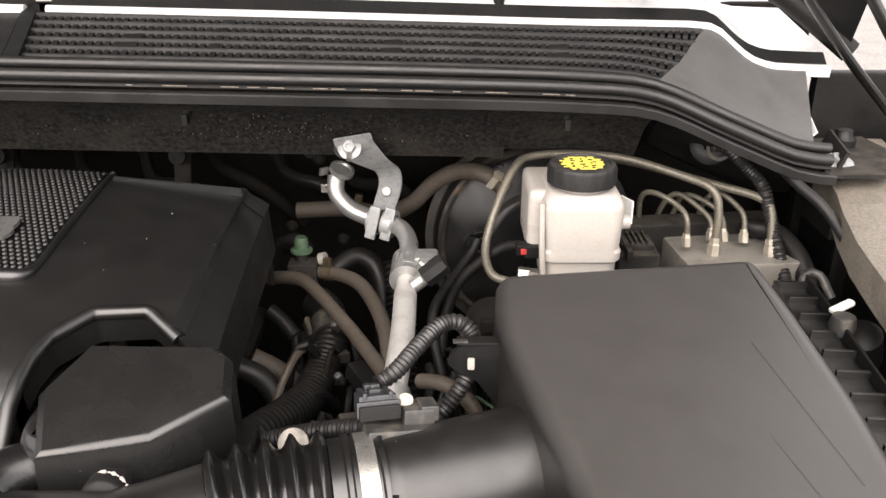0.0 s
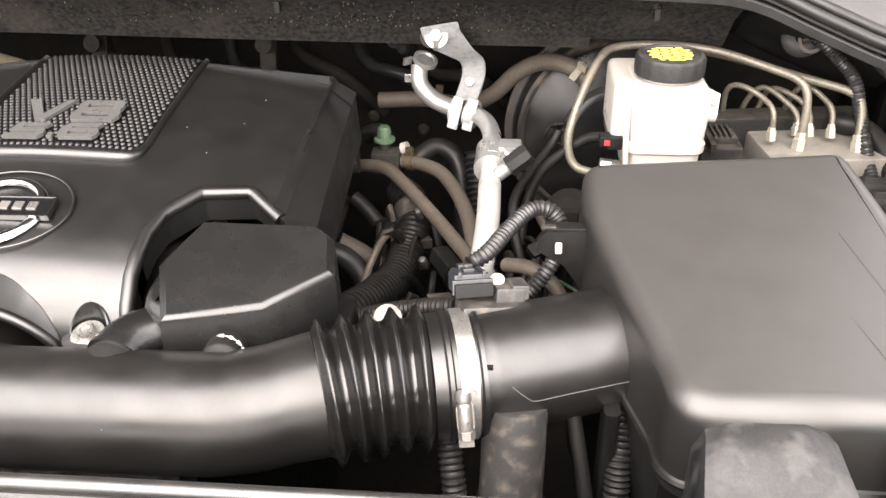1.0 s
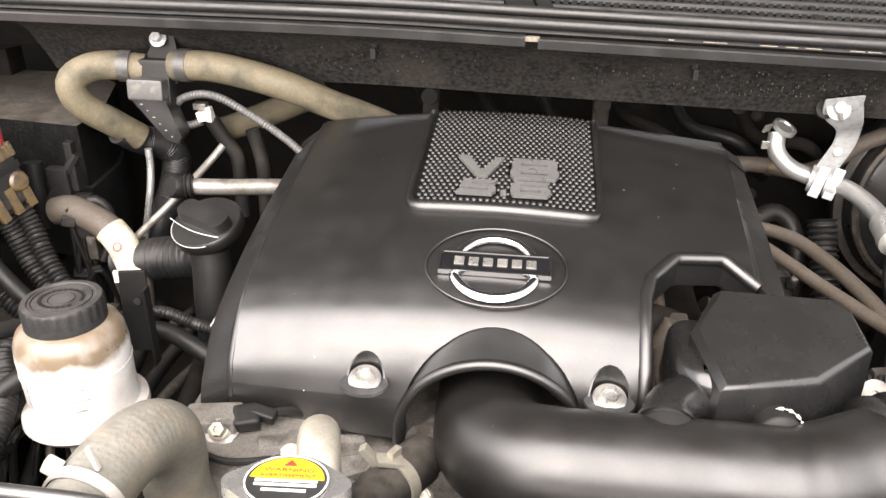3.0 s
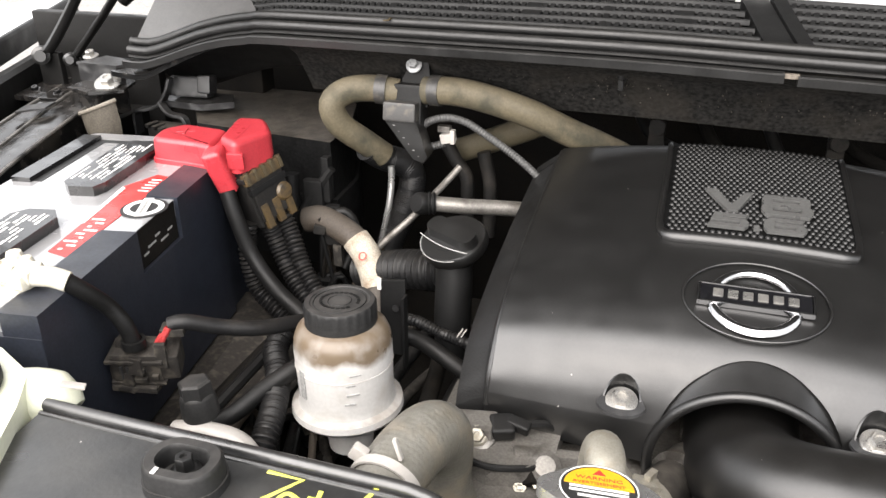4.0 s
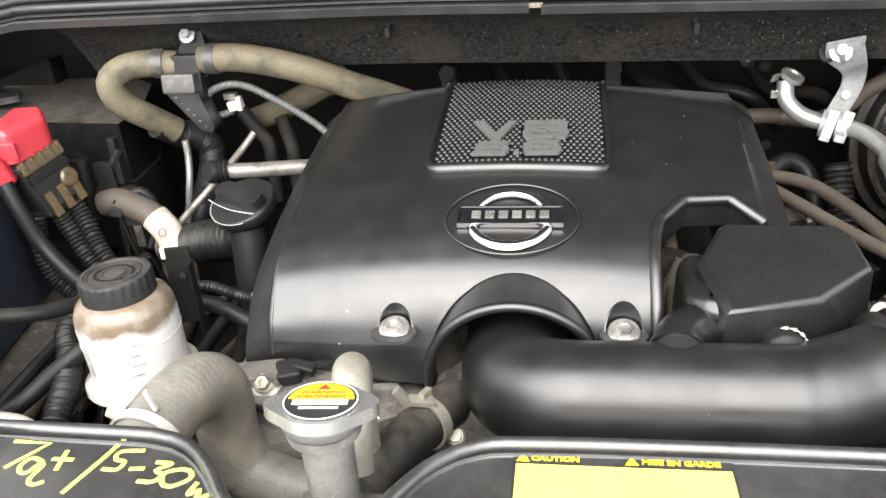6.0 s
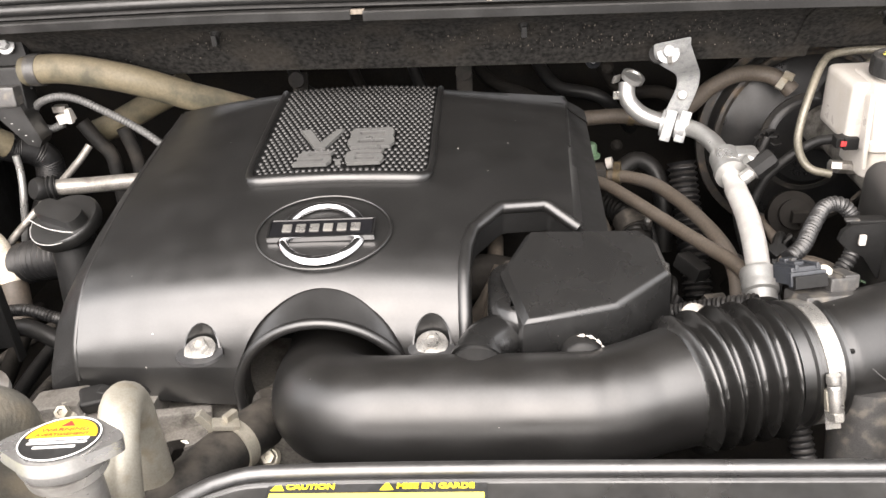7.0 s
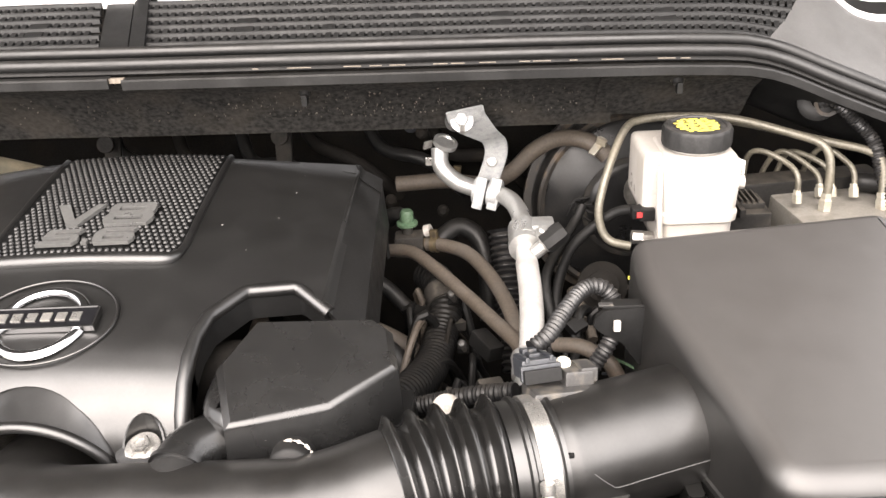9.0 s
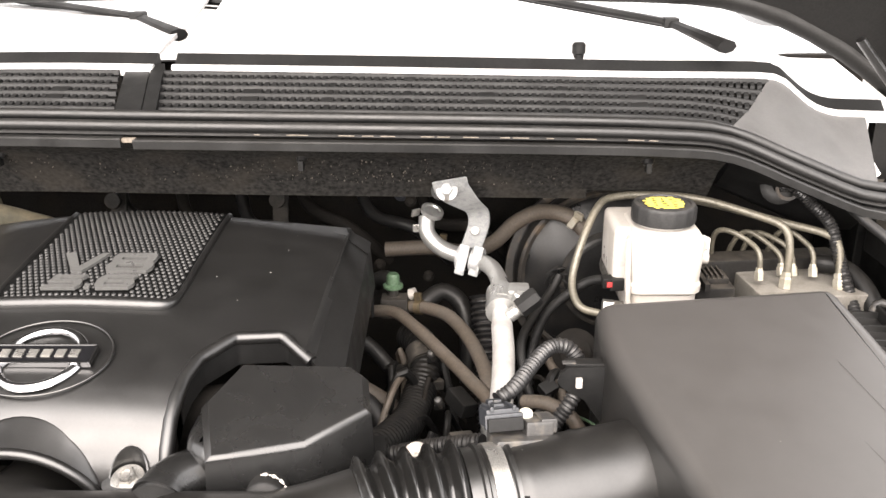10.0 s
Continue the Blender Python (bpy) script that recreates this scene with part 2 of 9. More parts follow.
glass_dark = material("tinted_windshield", (0.05, 0.052, 0.052), 0.06, bump=0.0, coat=1.0, grain=0.01)


# ---- building tools ----
def thing(name, base, label, category, group="", kind=""):
    ob = new(name)
    ob.location = base
    ob.empty_display_size = 0.02
    return tagged(ob, label, category, group, kind)


def base_of(ob):
    m = Matrix.Translation(ob.location)
    return base_of(ob.parent) @ ob.matrix_parent_inverse @ m if ob.parent else m


def part(name, bm, mat, parent=None, label="", smooth=38, kind="", weigh=True):
    """Links a bmesh, in world coordinates, as one mesh object under a thing or a part."""
    bmesh.ops.recalc_face_normals(bm, faces=bm.faces)
    me = bpy.data.meshes.new(name)
    bm.to_mesh(me)
    bm.free()
    me.materials.append(mat)
    if smooth:
        me.shade_smooth()
        me.set_sharp_from_angle(angle=radians(smooth))
    ob = new(name, me)
    if smooth and weigh:
        shading = ob.modifiers.new("shading", "WEIGHTED_NORMAL")
        shading.keep_sharp = True
    if parent is not None:
        ob.parent = parent
        ob.matrix_parent_inverse = base_of(parent).inverted()
    return tagged(ob, label, kind=kind)


def solo(name, bm, mat, label, category, group="", kind="", smooth=38):
    return tagged(part(name, bm, mat, None, "", smooth), label, category, group, kind)


def curve_points(pts, step=0.006):
    """A smooth run of points through the given ones (Catmull-Rom)."""
    p = [Vector(q) for q in pts]
    p = [p[0] * 2 - p[1]] + p + [p[-1] * 2 - p[-2]]
    out = []
    for a, b, c, d in zip(p, p[1:], p[2:], p[3:]):
        n = max(2, int((c - b).length / step))
        for i in range(n):
            t = i / n
            out.append(0.5 * (2 * b + (c - a) * t + (2 * a - 5 * b + 4 * c - d) * t * t + (3 * b - a - 3 * c + d) * t ** 3))
    return out + [p[-2]]


def sweep(pts, r, seg=14, bm=None, smooth=True, step=0.006, caps=True, squash=1.0):
    """A tube along points; r is a number or a function of (length so far, whole length)."""
    bm = bm or bmesh.new()
    p = curve_points(pts, step) if smooth else [Vector(q) for q in pts]
    total = sum((b - a).length for a, b in zip(p, p[1:]))
    up, rings, s = None, [], 0.0
    for i, q in enumerate(p):
        d = (p[min(i + 1, len(p) - 1)] - p[max(i - 1, 0)]).normalized()
        if up is None:
            up = Vector((0, 0, 1)) if abs(d.z) < 0.9 else Vector((0, 1, 0))
        side = d.cross(up).normalized()
        up = side.cross(d).normalized()
        if i:
            s += (q - p[i - 1]).length
        rr = r(s, total) if callable(r) else r
        rings.append([bm.verts.new(q + rr * (math.cos(a) * side + squash * math.sin(a) * up)) for a in (2 * math.pi * k / seg for k in range(seg))])
    for a, b in zip(rings, rings[1:]):
        for k in range(seg):
            bm.faces.new((a[k], a[(k + 1) % seg], b[(k + 1) % seg], b[k]))
    if caps:
        bm.faces.new(rings[0]), bm.faces.new(rings[-1])
    return bm


def ribs(r, pitch, depth):
    """A radius function for corrugated tube."""
    return lambda s, total: r + depth * math.cos(2 * math.pi * s / pitch)


def lathe(profile, m=None, seg=32, bm=None, teeth=0, tooth=0.0, zspan=(0, 0)):
    """A turned body from (radius, height) pairs, with optional grip teeth between two heights."""
    bm = bm or bmesh.new()
    m = m or Matrix()
    if teeth:
        seg = teeth * 4
    rings = []
    for r, z in profile:
        if r < 1e-6:
            rings.append([bm.verts.new(m @ Vector((0, 0, z)))])
            continue
        ring = []
        for k in range(seg):
            a = 2 * math.pi * k / seg
            rr = r - (tooth if teeth and zspan[0] <= z <= zspan[1] and k % 4 >= 3 else 0)
            ring.append(bm.verts.new(m @ Vector((rr * math.cos(a), rr * math.sin(a), z))))
        rings.append(ring)
    for a, b in zip(rings, rings[1:]):
        for k in range(seg):
            j = (k + 1) % seg
            if len(a) == 1 and len(b) == 1:
                continue
            if len(a) == 1:
                bm.faces.new((a[0], b[j], b[k]))
            elif len(b) == 1:
                bm.faces.new((a[k], a[j], b[0]))
            else:
                bm.faces.new((a[k], a[j], b[j], b[k]))
    if len(rings[0]) > 1 and len(rings[-1]) > 1:
        a, b = rings[-1], rings[0]
        for k in range(seg):
            bm.faces.new((a[k], a[(k + 1) % seg], b[(k + 1) % seg], b[k]))
        return bm
    for ring in (rings[0], rings[-1]):
        if len(ring) > 1:
            bm.faces.new(ring)
    return bm


def bevelled(bm, width, segments=2, angle=25):
    edges = [e for e in bm.edges if len(e.link_faces) == 2 and e.calc_face_angle(0) > radians(angle)]
    if width and edges:
        bmesh.ops.bevel(bm, geom=edges, offset=width, segments=segments, affect="EDGES", profile=0.6)
    return bm


def merged(*bms):
    """Several bmeshes as one."""
    out = bmesh.new()
    for b in bms:
        me = bpy.data.meshes.new("scratch")
        b.to_mesh(me)
        b.free()
        out.from_mesh(me)
        bpy.data.meshes.remove(me)
    return out


def box(center, size, bevel=0.002, m=None, segments=2, taper=1.0):
    """A bevelled block; taper shrinks its top."""
    bm = bmesh.new()
    bmesh.ops.create_cube(bm, size=1)
    for v in bm.verts:
        k = taper if v.co.z > 0 else 1.0
        v.co = Vector((v.co.x * size[0] * k, v.co.y * size[1] * k, v.co.z * size[2]))
    bevelled(bm, bevel, segments)
    bmesh.ops.transform(bm, matrix=(Matrix.Translation(center) @ (m or Matrix())), verts=bm.verts)
    return bm


def prism(outline, z0, z1, bevel=0.002, m=None, segments=2, top_scale=1.0, angle=25):
    """A block with the given plan outline (x, y), between two heights."""
    bm = bmesh.new()
    cx = sum(p[0] for p in outline) / len(outline)
    cy = sum(p[1] for p in outline) / len(outline)
    lo = [bm.verts.new((x, y, z0)) for x, y in outline]
    hi = [bm.verts.new((cx + (x - cx) * top_scale, cy + (y - cy) * top_scale, z1)) for x, y in outline]
    n = len(outline)
    bm.faces.new(lo[::-1]), bm.faces.new(hi)
    for i in range(n):
        bm.faces.new((lo[i], lo[(i + 1) % n], hi[(i + 1) % n], hi[i]))
    bevelled(bm, bevel, segments, angle)
    if m:
        bmesh.ops.transform(bm, matrix=m, verts=bm.verts)
    return bm


def rounded(w, h, r, n=6, cx=0.0, cy=0.0):
    """The outline of a rounded rectangle."""
    out = []
    for sx, sy, a0 in ((1, 1, 0), (-1, 1, 90), (-1, -1, 180), (1, -1, 270)):
        for i in range(n + 1):
            a = radians(a0 + 90 * i / n)
            out.append((cx + sx * (w / 2 - r) + r * math.cos(a), cy + sy * (h / 2 - r) + r * math.sin(a)))
    return out


def ellipse(w, h, n=32, cx=0.0, cy=0.0):
    return [(cx + w / 2 * math.cos(2 * math.pi * i / n), cy + h / 2 * math.sin(2 * math.pi * i / n)) for i in range(n)]


def along(p, d, up=(0, 0, 1)):
    """A pose at p whose z axis points along d."""
    d = Vector(d).normalized()
    u = Vector(up)
    if abs(d.dot(u)) > 0.95:
        u = Vector((0, 1, 0))
    x = u.cross(d).normalized()
    y = d.cross(x)
    return Matrix.Translation(p) @ Matrix((x, y, d)).transposed().to_4x4()


def bolt(p, d, r=0.006, h=0.006, flange=1.6, mat=None, parent=None, name="bolt", label=""):
    """A hexagon-headed flange bolt."""
    m = along(p, d)
    a = lathe([(0, 0), (r * flange, 0), (r * flange, h * 0.2), (r * 1.15, h * 0.35), (0, h * 0.35)], m, 20)
    b = lathe([(0, h * 0.3), (r, h * 0.3), (r, h * 0.95), (r * 0.9, h * 1.05), (r * 0.45, h * 1.05), (r * 0.4, h * 0.9), (0, h * 0.9)], m, 6)
    return part(name, merged(a, b), mat or bright_steel, parent, label, 30)


def band(p, d, r, w, t=0.0015, mat=None, parent=None, name="hose_clamp", ears=True, label=""):
    """A spring or worm clamp round a hose at p, whose axis is d."""
    m = along(p, d)
    a = lathe([(r, -w / 2), (r + t, -w / 2), (r + t, w / 2), (r, w / 2)], m, 28)
    if ears:
        a = merged(a, box((0, 0, 0), (0.006, 0.012, w * 1.1), 0.001, m @ Matrix.Translation((0.0, r + 0.005, 0))))
    return part(name, a, mat or bright_steel, parent, label)


def cut(ob, *cutters):
    """Cuts closed bmeshes out of a mesh object, for good."""
    for c in cutters:
        bmesh.ops.recalc_face_normals(c, faces=c.faces)
        me = bpy.data.meshes.new("cutter")
        c.to_mesh(me)
        c.free()
        tool = new("cutter", me)
        mod = ob.modifiers.new("cut", "BOOLEAN")
        mod.operation, mod.solver, mod.use_self, mod.object = "DIFFERENCE", "EXACT", True, tool
        bpy.context.view_layer.update()
        done = bpy.data.meshes.new_from_object(ob.evaluated_get(bpy.context.evaluated_depsgraph_get()))
        ob.modifiers.clear()
        if not done.polygons:
            done = ob.data.copy()
        old, ob.data = ob.data, done
        bpy.data.meshes.remove(old)
        bpy.data.objects.remove(tool)
        bpy.data.meshes.remove(me)
    return ob


def lettering(text, size, depth, m, mat, parent, name="lettering", label="", widen=1.0, bold=0.0):
    """Raised or printed words in the built-in font, as a mesh."""
    c = bpy.data.curves.new("words", "FONT")
    c.body, c.size, c.extrude, c.align_x, c.align_y, c.offset = text, size, depth, "CENTER", "CENTER", bold
    o = new("words", c)
    bpy.context.view_layer.update()
    me = bpy.data.meshes.new_from_object(o.evaluated_get(bpy.context.evaluated_depsgraph_get()))
    bpy.data.objects.remove(o)
    bpy.data.curves.remove(c)
    bm = bmesh.new()
    bm.from_mesh(me)
    bpy.data.meshes.remove(me)
    bmesh.ops.transform(bm, matrix=m @ Matrix.Diagonal((widen, 1, 1, 1)), verts=bm.verts)
    return part(name, bm, mat, parent, label, 0)


def lerp_table(table, x):
    """Piecewise linear look-up."""
    if x <= table[0][0]:
        return table[0][1]
    for (a, u), (b, v) in zip(table, table[1:]):
        if x <= b:
            return u + (v - u) * (x - a) / (b - a)
    return table[-1][1]


def soft_block(outline, z0, z1, r, steps=6, lean=0.0):
    """A block whose top edge is rolled over with radius r; lean spreads the foot of its walls."""
    n = len(outline)
    area = sum(outline[i][0] * outline[(i + 1) % n][1] - outline[(i + 1) % n][0] * outline[i][1] for i in range(n))
    pts = [Vector(p) for p in (outline if area > 0 else outline[::-1])]
    nor = []
    for i in range(n):
        a, c = (pts[i] - pts[i - 1]).normalized(), (pts[(i + 1) % n] - pts[i]).normalized()
        t = (a + c).normalized()
        k = Vector((-t.y, t.x))
        nor.append(k / max(0.5, k.dot(Vector((-a.y, a.x)))))
    bm = bmesh.new()
    levels = [(-lean, z0)] + [(r - r * math.cos(math.pi / 2 * i / steps), z1 - r + r * math.sin(math.pi / 2 * i / steps)) for i in range(steps + 1)]
    rings = [[bm.verts.new((*(p + q * off), z)) for p, q in zip(pts, nor)] for off, z in levels]
    for a, c in zip(rings, rings[1:]):
        for k in range(n):
            bm.faces.new((a[k], a[(k + 1) % n], c[(k + 1) % n], c[k]))
    bm.faces.new(rings[0][::-1]), bm.faces.new(rings[-1])
    return bm


def dense(outline, corner=0.02, n=4):
    """Rounds the corners of an outline."""
    out = []
    m = len(outline)
    for i in range(m):
        p, a, c = Vector(outline[i]), Vector(outline[i - 1]), Vector(outline[(i + 1) % m])
        da, dc = min(corner, (a - p).length * 0.45), min(corner, (c - p).length * 0.45)
        u, v = p + (a - p).normalized() * da, p + (c - p).normalized() * dc
        for k in range(n + 1):
            t = k / n
            out.append(tuple(u * (1 - t) ** 2 + p * 2 * t * (1 - t) + v * t * t))
    return out


# ---- large structure ----
MID = -0.45          # the car's middle line


def ground():
    bm = bmesh.new()
    bmesh.ops.create_grid(bm, x_segments=40, y_segments=40, size=400)
    solo("ground", bm, concrete, "grey concrete under the car", "ground", kind="structure")


ground()

# the line of the cowl's front edge, where the hood seal sits
SEAL = [(-1.258, 0.840, 1.2355), (-1.228, 0.840, 1.2348), (-1.195, 0.840, 1.2443), (-1.147, 0.839, 1.2617), (-1.10, 0.834, 1.2740), (-1.063, 0.827, 1.2805), (-1.03, 0.820, 1.2845), (-0.85, 0.806, 1.288), (-0.60, 0.796, 1.290),
        (-0.43, 0.793, 1.287), (-0.20, 0.798, 1.281), (0.0, 0.81, 1.274), (0.14, 0.825, 1.266), (0.215, 0.833, 1.256), (0.29, 0.825, 1.226), (0.36, 0.82, 1.198), (0.40, 0.82, 1.192)]


tan_wear = material("worn_rubber_scuff", (0.13, 0.11, 0.088), 0.7)


def strip(line, profile, bm=None):
    """Sweeps a (y, z) profile along a mostly sideways line, keeping the profile upright."""
    bm = bm or bmesh.new()
    rows = [[bm.verts.new((p.x, p.y + dy, p.z + dz)) for dy, dz in profile] for p in line]
    for a, b in zip(rows, rows[1:]):
        for k in range(len(profile)):
            j = (k + 1) % len(profile)
            bm.faces.new((a[k], b[k], b[j], a[j]))
    bm.faces.new(rows[0]), bm.faces.new(rows[-1])
    return bm


seal_line = curve_points(SEAL, 0.02)
hood_seal = thing("hood_seal", (MID, 0.79, 1.28), "black rubber hood seal along the cowl's front edge", "weather seal")
part("upper_ridge", sweep([(x, y + 0.0040, z + 0.0048) for x, y, z in SEAL], 0.0056, 12, step=0.02), seal_rubber, hood_seal)
part("lower_ridge", sweep([(x, y - 0.0045, z - 0.0050) for x, y, z in SEAL], 0.0060, 12, step=0.02), seal_rubber, hood_seal)
part("lip", strip(seal_line, [(-0.008, -0.014), (-0.006, -0.010), (0.004, -0.004), (0.02, 0.002), (0.02, -0.004), (-0.006, -0.016)]), black_matte, hood_seal)
for a, b, drop in ((-1.27, -0.4405, 0.0), (-0.4275, 0.42, 0.0012)):
    run = [Vector((p.x, p.y - 0.018, p.z - 0.018 - drop)) for p in seal_line if a < p.x < b]
    run = [Vector((a, run[0].y, run[0].z))] + run + [Vector((b, run[-1].y, run[-1].z))]
    part("edge_trim", strip(run[1:] if a < -1 else run[:-1] if b > 0.3 else run, [(-0.0045, -0.0070), (-0.0055, 0.0015), (-0.0040, 0.0030), (0.006, 0.0030), (0.006, -0.0070)]), seal_rubber, hood_seal)
part("trim_clip", box((-0.434, 0.777, 1.2690), (0.016, 0.006, 0.005), 0.001), tan_wear, hood_seal)
part("leaf_scrap", merged(box((-0.876, 0.803, 1.2955), (0.006, 0.004, 0.0012), 0.0003, pose(0, 0, 0, 0, 0, 30)), box((-0.872, 0.805, 1.2965), (0.003, 0.006, 0.001), 0.0003, pose(0, 0, 0, 20, 0, -20))), brass, hood_seal, "dry leaf scrap on the seal")

for k in range(16):
    rng_x = -0.30 + 0.028 * k + 0.008 * math.sin(k * 2.3)
    run = 0.006 + 0.012 * abs(math.sin(k * 1.7))
    part("worn_streak", sweep([Vector((rng_x + d, lerp_table([(p.x, p.y) for p in seal_line], rng_x + d) - 0.0165, lerp_table([(p.x, p.z) for p in seal_line], rng_x + d) - 0.0105)) for d in (0, run * 0.5, run)], 0.0006, 5), tan_wear, hood_seal, "worn tan streak")


def cowl():
    """Firewall face under the seal, with its lower lip."""
    line = [p for p in curve_points(SEAL, 0.02) if -1.02 < p.x < 0.075]
    bm = strip([Vector((p.x, p.y, p.z)) for p in line],
               [(-0.012, -0.022), (0.03, -0.047), (0.06, -0.085), (0.072, -0.104), (0.085, -0.108), (0.085, -0.09), (0.045, -0.03), (0.02, -0.012)])
    face = solo("firewall_panel", bm, fibre, "dusty black felt covered cowl panel with debris", "panel", kind="structure")
    line = [p for p in curve_points(SEAL, 0.02) if 0.04 < p.x < 0.225]
    solo("firewall_flap", strip(line, [(-0.012, -0.0225), (0.028, -0.049), (0.056, -0.082), (0.066, -0.092), (0.078, -0.092), (0.078, -0.08), (0.045, -0.03), (0.02, -0.012)]), fibre, "dusty felt flap beside the cowl panel", "panel", kind="structure")
    # The ends take a blacker material that stands in for their shade.
    line = [p for p in curve_points(SEAL, 0.02) if p.x > 0.22 or p.x < -1.015]
    for part_line in ([p for p in line if p.x > 0], [p for p in line if p.x < 0]):
        solo("firewall_end", strip(part_line, [(0.0, -0.022), (0.05, -0.04), (0.09, -0.075), (0.12, -0.085), (0.12, -0.07), (0.06, -0.03), (0.02, -0.012)]), black_matte, "end of the cowl panel, its shade put into the black", "panel", kind="structure")
    return face


cowl()


def debris():
    """Loose dirt caught in the felt of the cowl panel."""
    rng = random.Random(7)
    bm = bmesh.new()
    ys, zs = [(p.x, p.y) for p in seal_line], [(p.x, p.z) for p in seal_line]
    for _ in range(300):
        x = min(0.06, max(-0.98, rng.gauss(rng.choice((-0.62, -0.30, -0.16, -0.05)), 0.09)))
        k = rng.random() ** 0.7 * 1.05 - 0.1
        p = Vector((x, lerp_table(ys, x) + 0.030 + 0.030 * k - 0.0008, lerp_table(zs, x) - 0.047 - 0.038 * k - 0.0006))
        u = Vector((1, rng.uniform(-0.4, 0.4), rng.uniform(-0.8, 0.8))).normalized() * rng.choice((0.0002, 0.00025, 0.0003, 0.0004, 0.0009))
        v = Vector((0, 0.62, -0.78)) * rng.choice((0.00015, 0.0002, 0.0003, 0.0004))
        n = Vector((0, -0.0005, -0.0004))
        top = [bm.verts.new(p + n + q) for q in (-u - v, u - v, u * 0.7 + v, -u * 0.8 + v)]
        low = [bm.verts.new(p - n * 2 + q) for q in (-u - v, u - v, u * 0.7 + v, -u * 0.8 + v)]
        bm.faces.new(top)
        for a in range(4):
            bm.faces.new((top[a], low[a], low[(a + 1) % 4], top[(a + 1) % 4]))
    solo("dirt_flakes", bm, cowl_dirt, "tan dirt flakes caught on the felt cowl panel", "dirt", kind="stuff", smooth=0)


debris()


def cowl_flange():
    """The stamped flange that carries the seal's end on the battery side."""
    bm = bmesh.new()
    line = curve_points([(-1.286, 0.826, 1.2015), (-1.262, 0.824, 1.2000), (-1.232, 0.823, 1.2015), (-1.194, 0.823, 1.2185), (-1.145, 0.822, 1.2400), (-1.105, 0.820, 1.2545)], 0.012)
    secs = []
    for k, p in enumerate(line):
        w = 0.052 - 0.034 * k / (len(line) - 1)
        q = p + Vector((0, w, 0.006))
        secs.append([bm.verts.new(v) for v in (p + Vector((0, 0, -0.007)), p, q, q + Vector((0, 0, -0.004)), p + Vector((0, 0.004, -0.004)))])
    for a, b in zip(secs, secs[1:]):
        for j in range(5):
            bm.faces.new((a[j], b[j], b[(j + 1) % 5], a[(j + 1) % 5]))
    bm.faces.new(secs[0]), bm.faces.new(secs[-1])
    fl = solo("cowl_flange", bm, bay_metal, "dusty black stamped flange under the seal's end", "cowl flange")
    part("hole", lathe([(0, 0), (0.0085, 0), (0.0085, 0.0012), (0, 0.0012)], along((-1.252, 0.842, 1.2055), (0, -0.1, 1)), 18), black_ink, fl)


cowl_flange()

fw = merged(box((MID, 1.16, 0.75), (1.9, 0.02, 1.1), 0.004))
solo("firewall", fw, shade_black, "grimy firewall behind the engine, bay shade put into its black", "firewall", kind="structure")
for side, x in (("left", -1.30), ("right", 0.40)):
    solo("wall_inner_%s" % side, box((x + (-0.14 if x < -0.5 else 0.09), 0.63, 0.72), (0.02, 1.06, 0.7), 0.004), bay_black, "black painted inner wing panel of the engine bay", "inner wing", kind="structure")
solo("wall_front", box((MID, 0.10, 0.74), (1.7, 0.03, 0.64), 0.004), shade_black, "black radiator support behind the grille", "radiator support", kind="structure")

# Added dark sheet, keeps bright ground from showing through the bay.
solo("floor_dark_sheet", box((MID, 0.62, 0.56), (1.75, 1.1, 0.02), 0.004), shade_black, "dark sheet added below the engine to hide the bright ground", "under tray", kind="structure")


# ---- engine cover ----
PROFILE = [(0.0, 0.864, 1.130), (0.02, 0.862, 1.156), (0.06, 0.852, 1.164), (0.2, 0.79, 1.158), (0.4, 0.70, 1.148), (0.55, 0.63, 1.137), (0.66, 0.575, 1.125),
           (0.73, 0.543, 1.116), (0.79, 0.517, 1.103), (0.84, 0.499, 1.086), (0.89, 0.486, 1.062), (0.94, 0.4775, 1.033), (1.0, 0.4765, 0.997)]


def crease(s, side):
    """Half the width of the cover's top, out to the crease of its flanks; wider on the air box side."""
    return 0.217 + 0.002 * s if side < 0 else 0.236 - 0.018 * s


def cover_side(s, u):
    """The cover's surface by a sideways share u: 1 is the crease, 1.12 the edge of the flank, 1.18 the hem."""
    c, a = crease(s, u), abs(u)
    x = a * c if a <= 1 else c + min(a - 1, 0.12) / 0.12 * ((0.248 if u < 0 else 0.258) + 0.002 * s - c)
    p = cover_point(s, math.copysign(x, u))
    if a > 1.12:
        p += Vector((math.copysign(0.004, u), 0.0, -0.055)) * ((a - 1.12) / 0.06)
    return p


def cover_point(s, x):
    """The cover's outer surface: s runs from its back to its front hem, x from the middle line."""
    y = lerp_table([(a, b) for a, b, _ in PROFILE], s)
    z = lerp_table([(a, c) for a, _, c in PROFILE], s)
    front = max(0.0, (s - 0.55) / 0.45)
    ax = abs(x)
    y += front * 0.2 * x * x
    z -= 0.45 * x * x - 0.45 * max(0.0, x - 0.10) ** 2
    over = max(0.0, ax - crease(s, x))
    z -= 0.0050 * min(1.0, over / 0.004) + 0.4 * over + 5.0 * over * over
    if s <= 0.06:
        y -= 0.35 * max(0.0, ax - 0.16)
    if s > 0.84:
        z += (s - 0.84) / 0.16 * 0.04 * min(1.0, (ax / 0.25) ** 2)
    return Vector((MID + x, y, z - 0.012 * x))


def cover_normal(s, x):
    a = cover_point(min(1, s + 0.01), x) - cover_point(max(0, s - 0.01), x)
    b = cover_point(s, x + 0.002) - cover_point(s, x - 0.002)
    return b.cross(a).normalized() * (-1 if b.cross(a).z < 0 else 1)


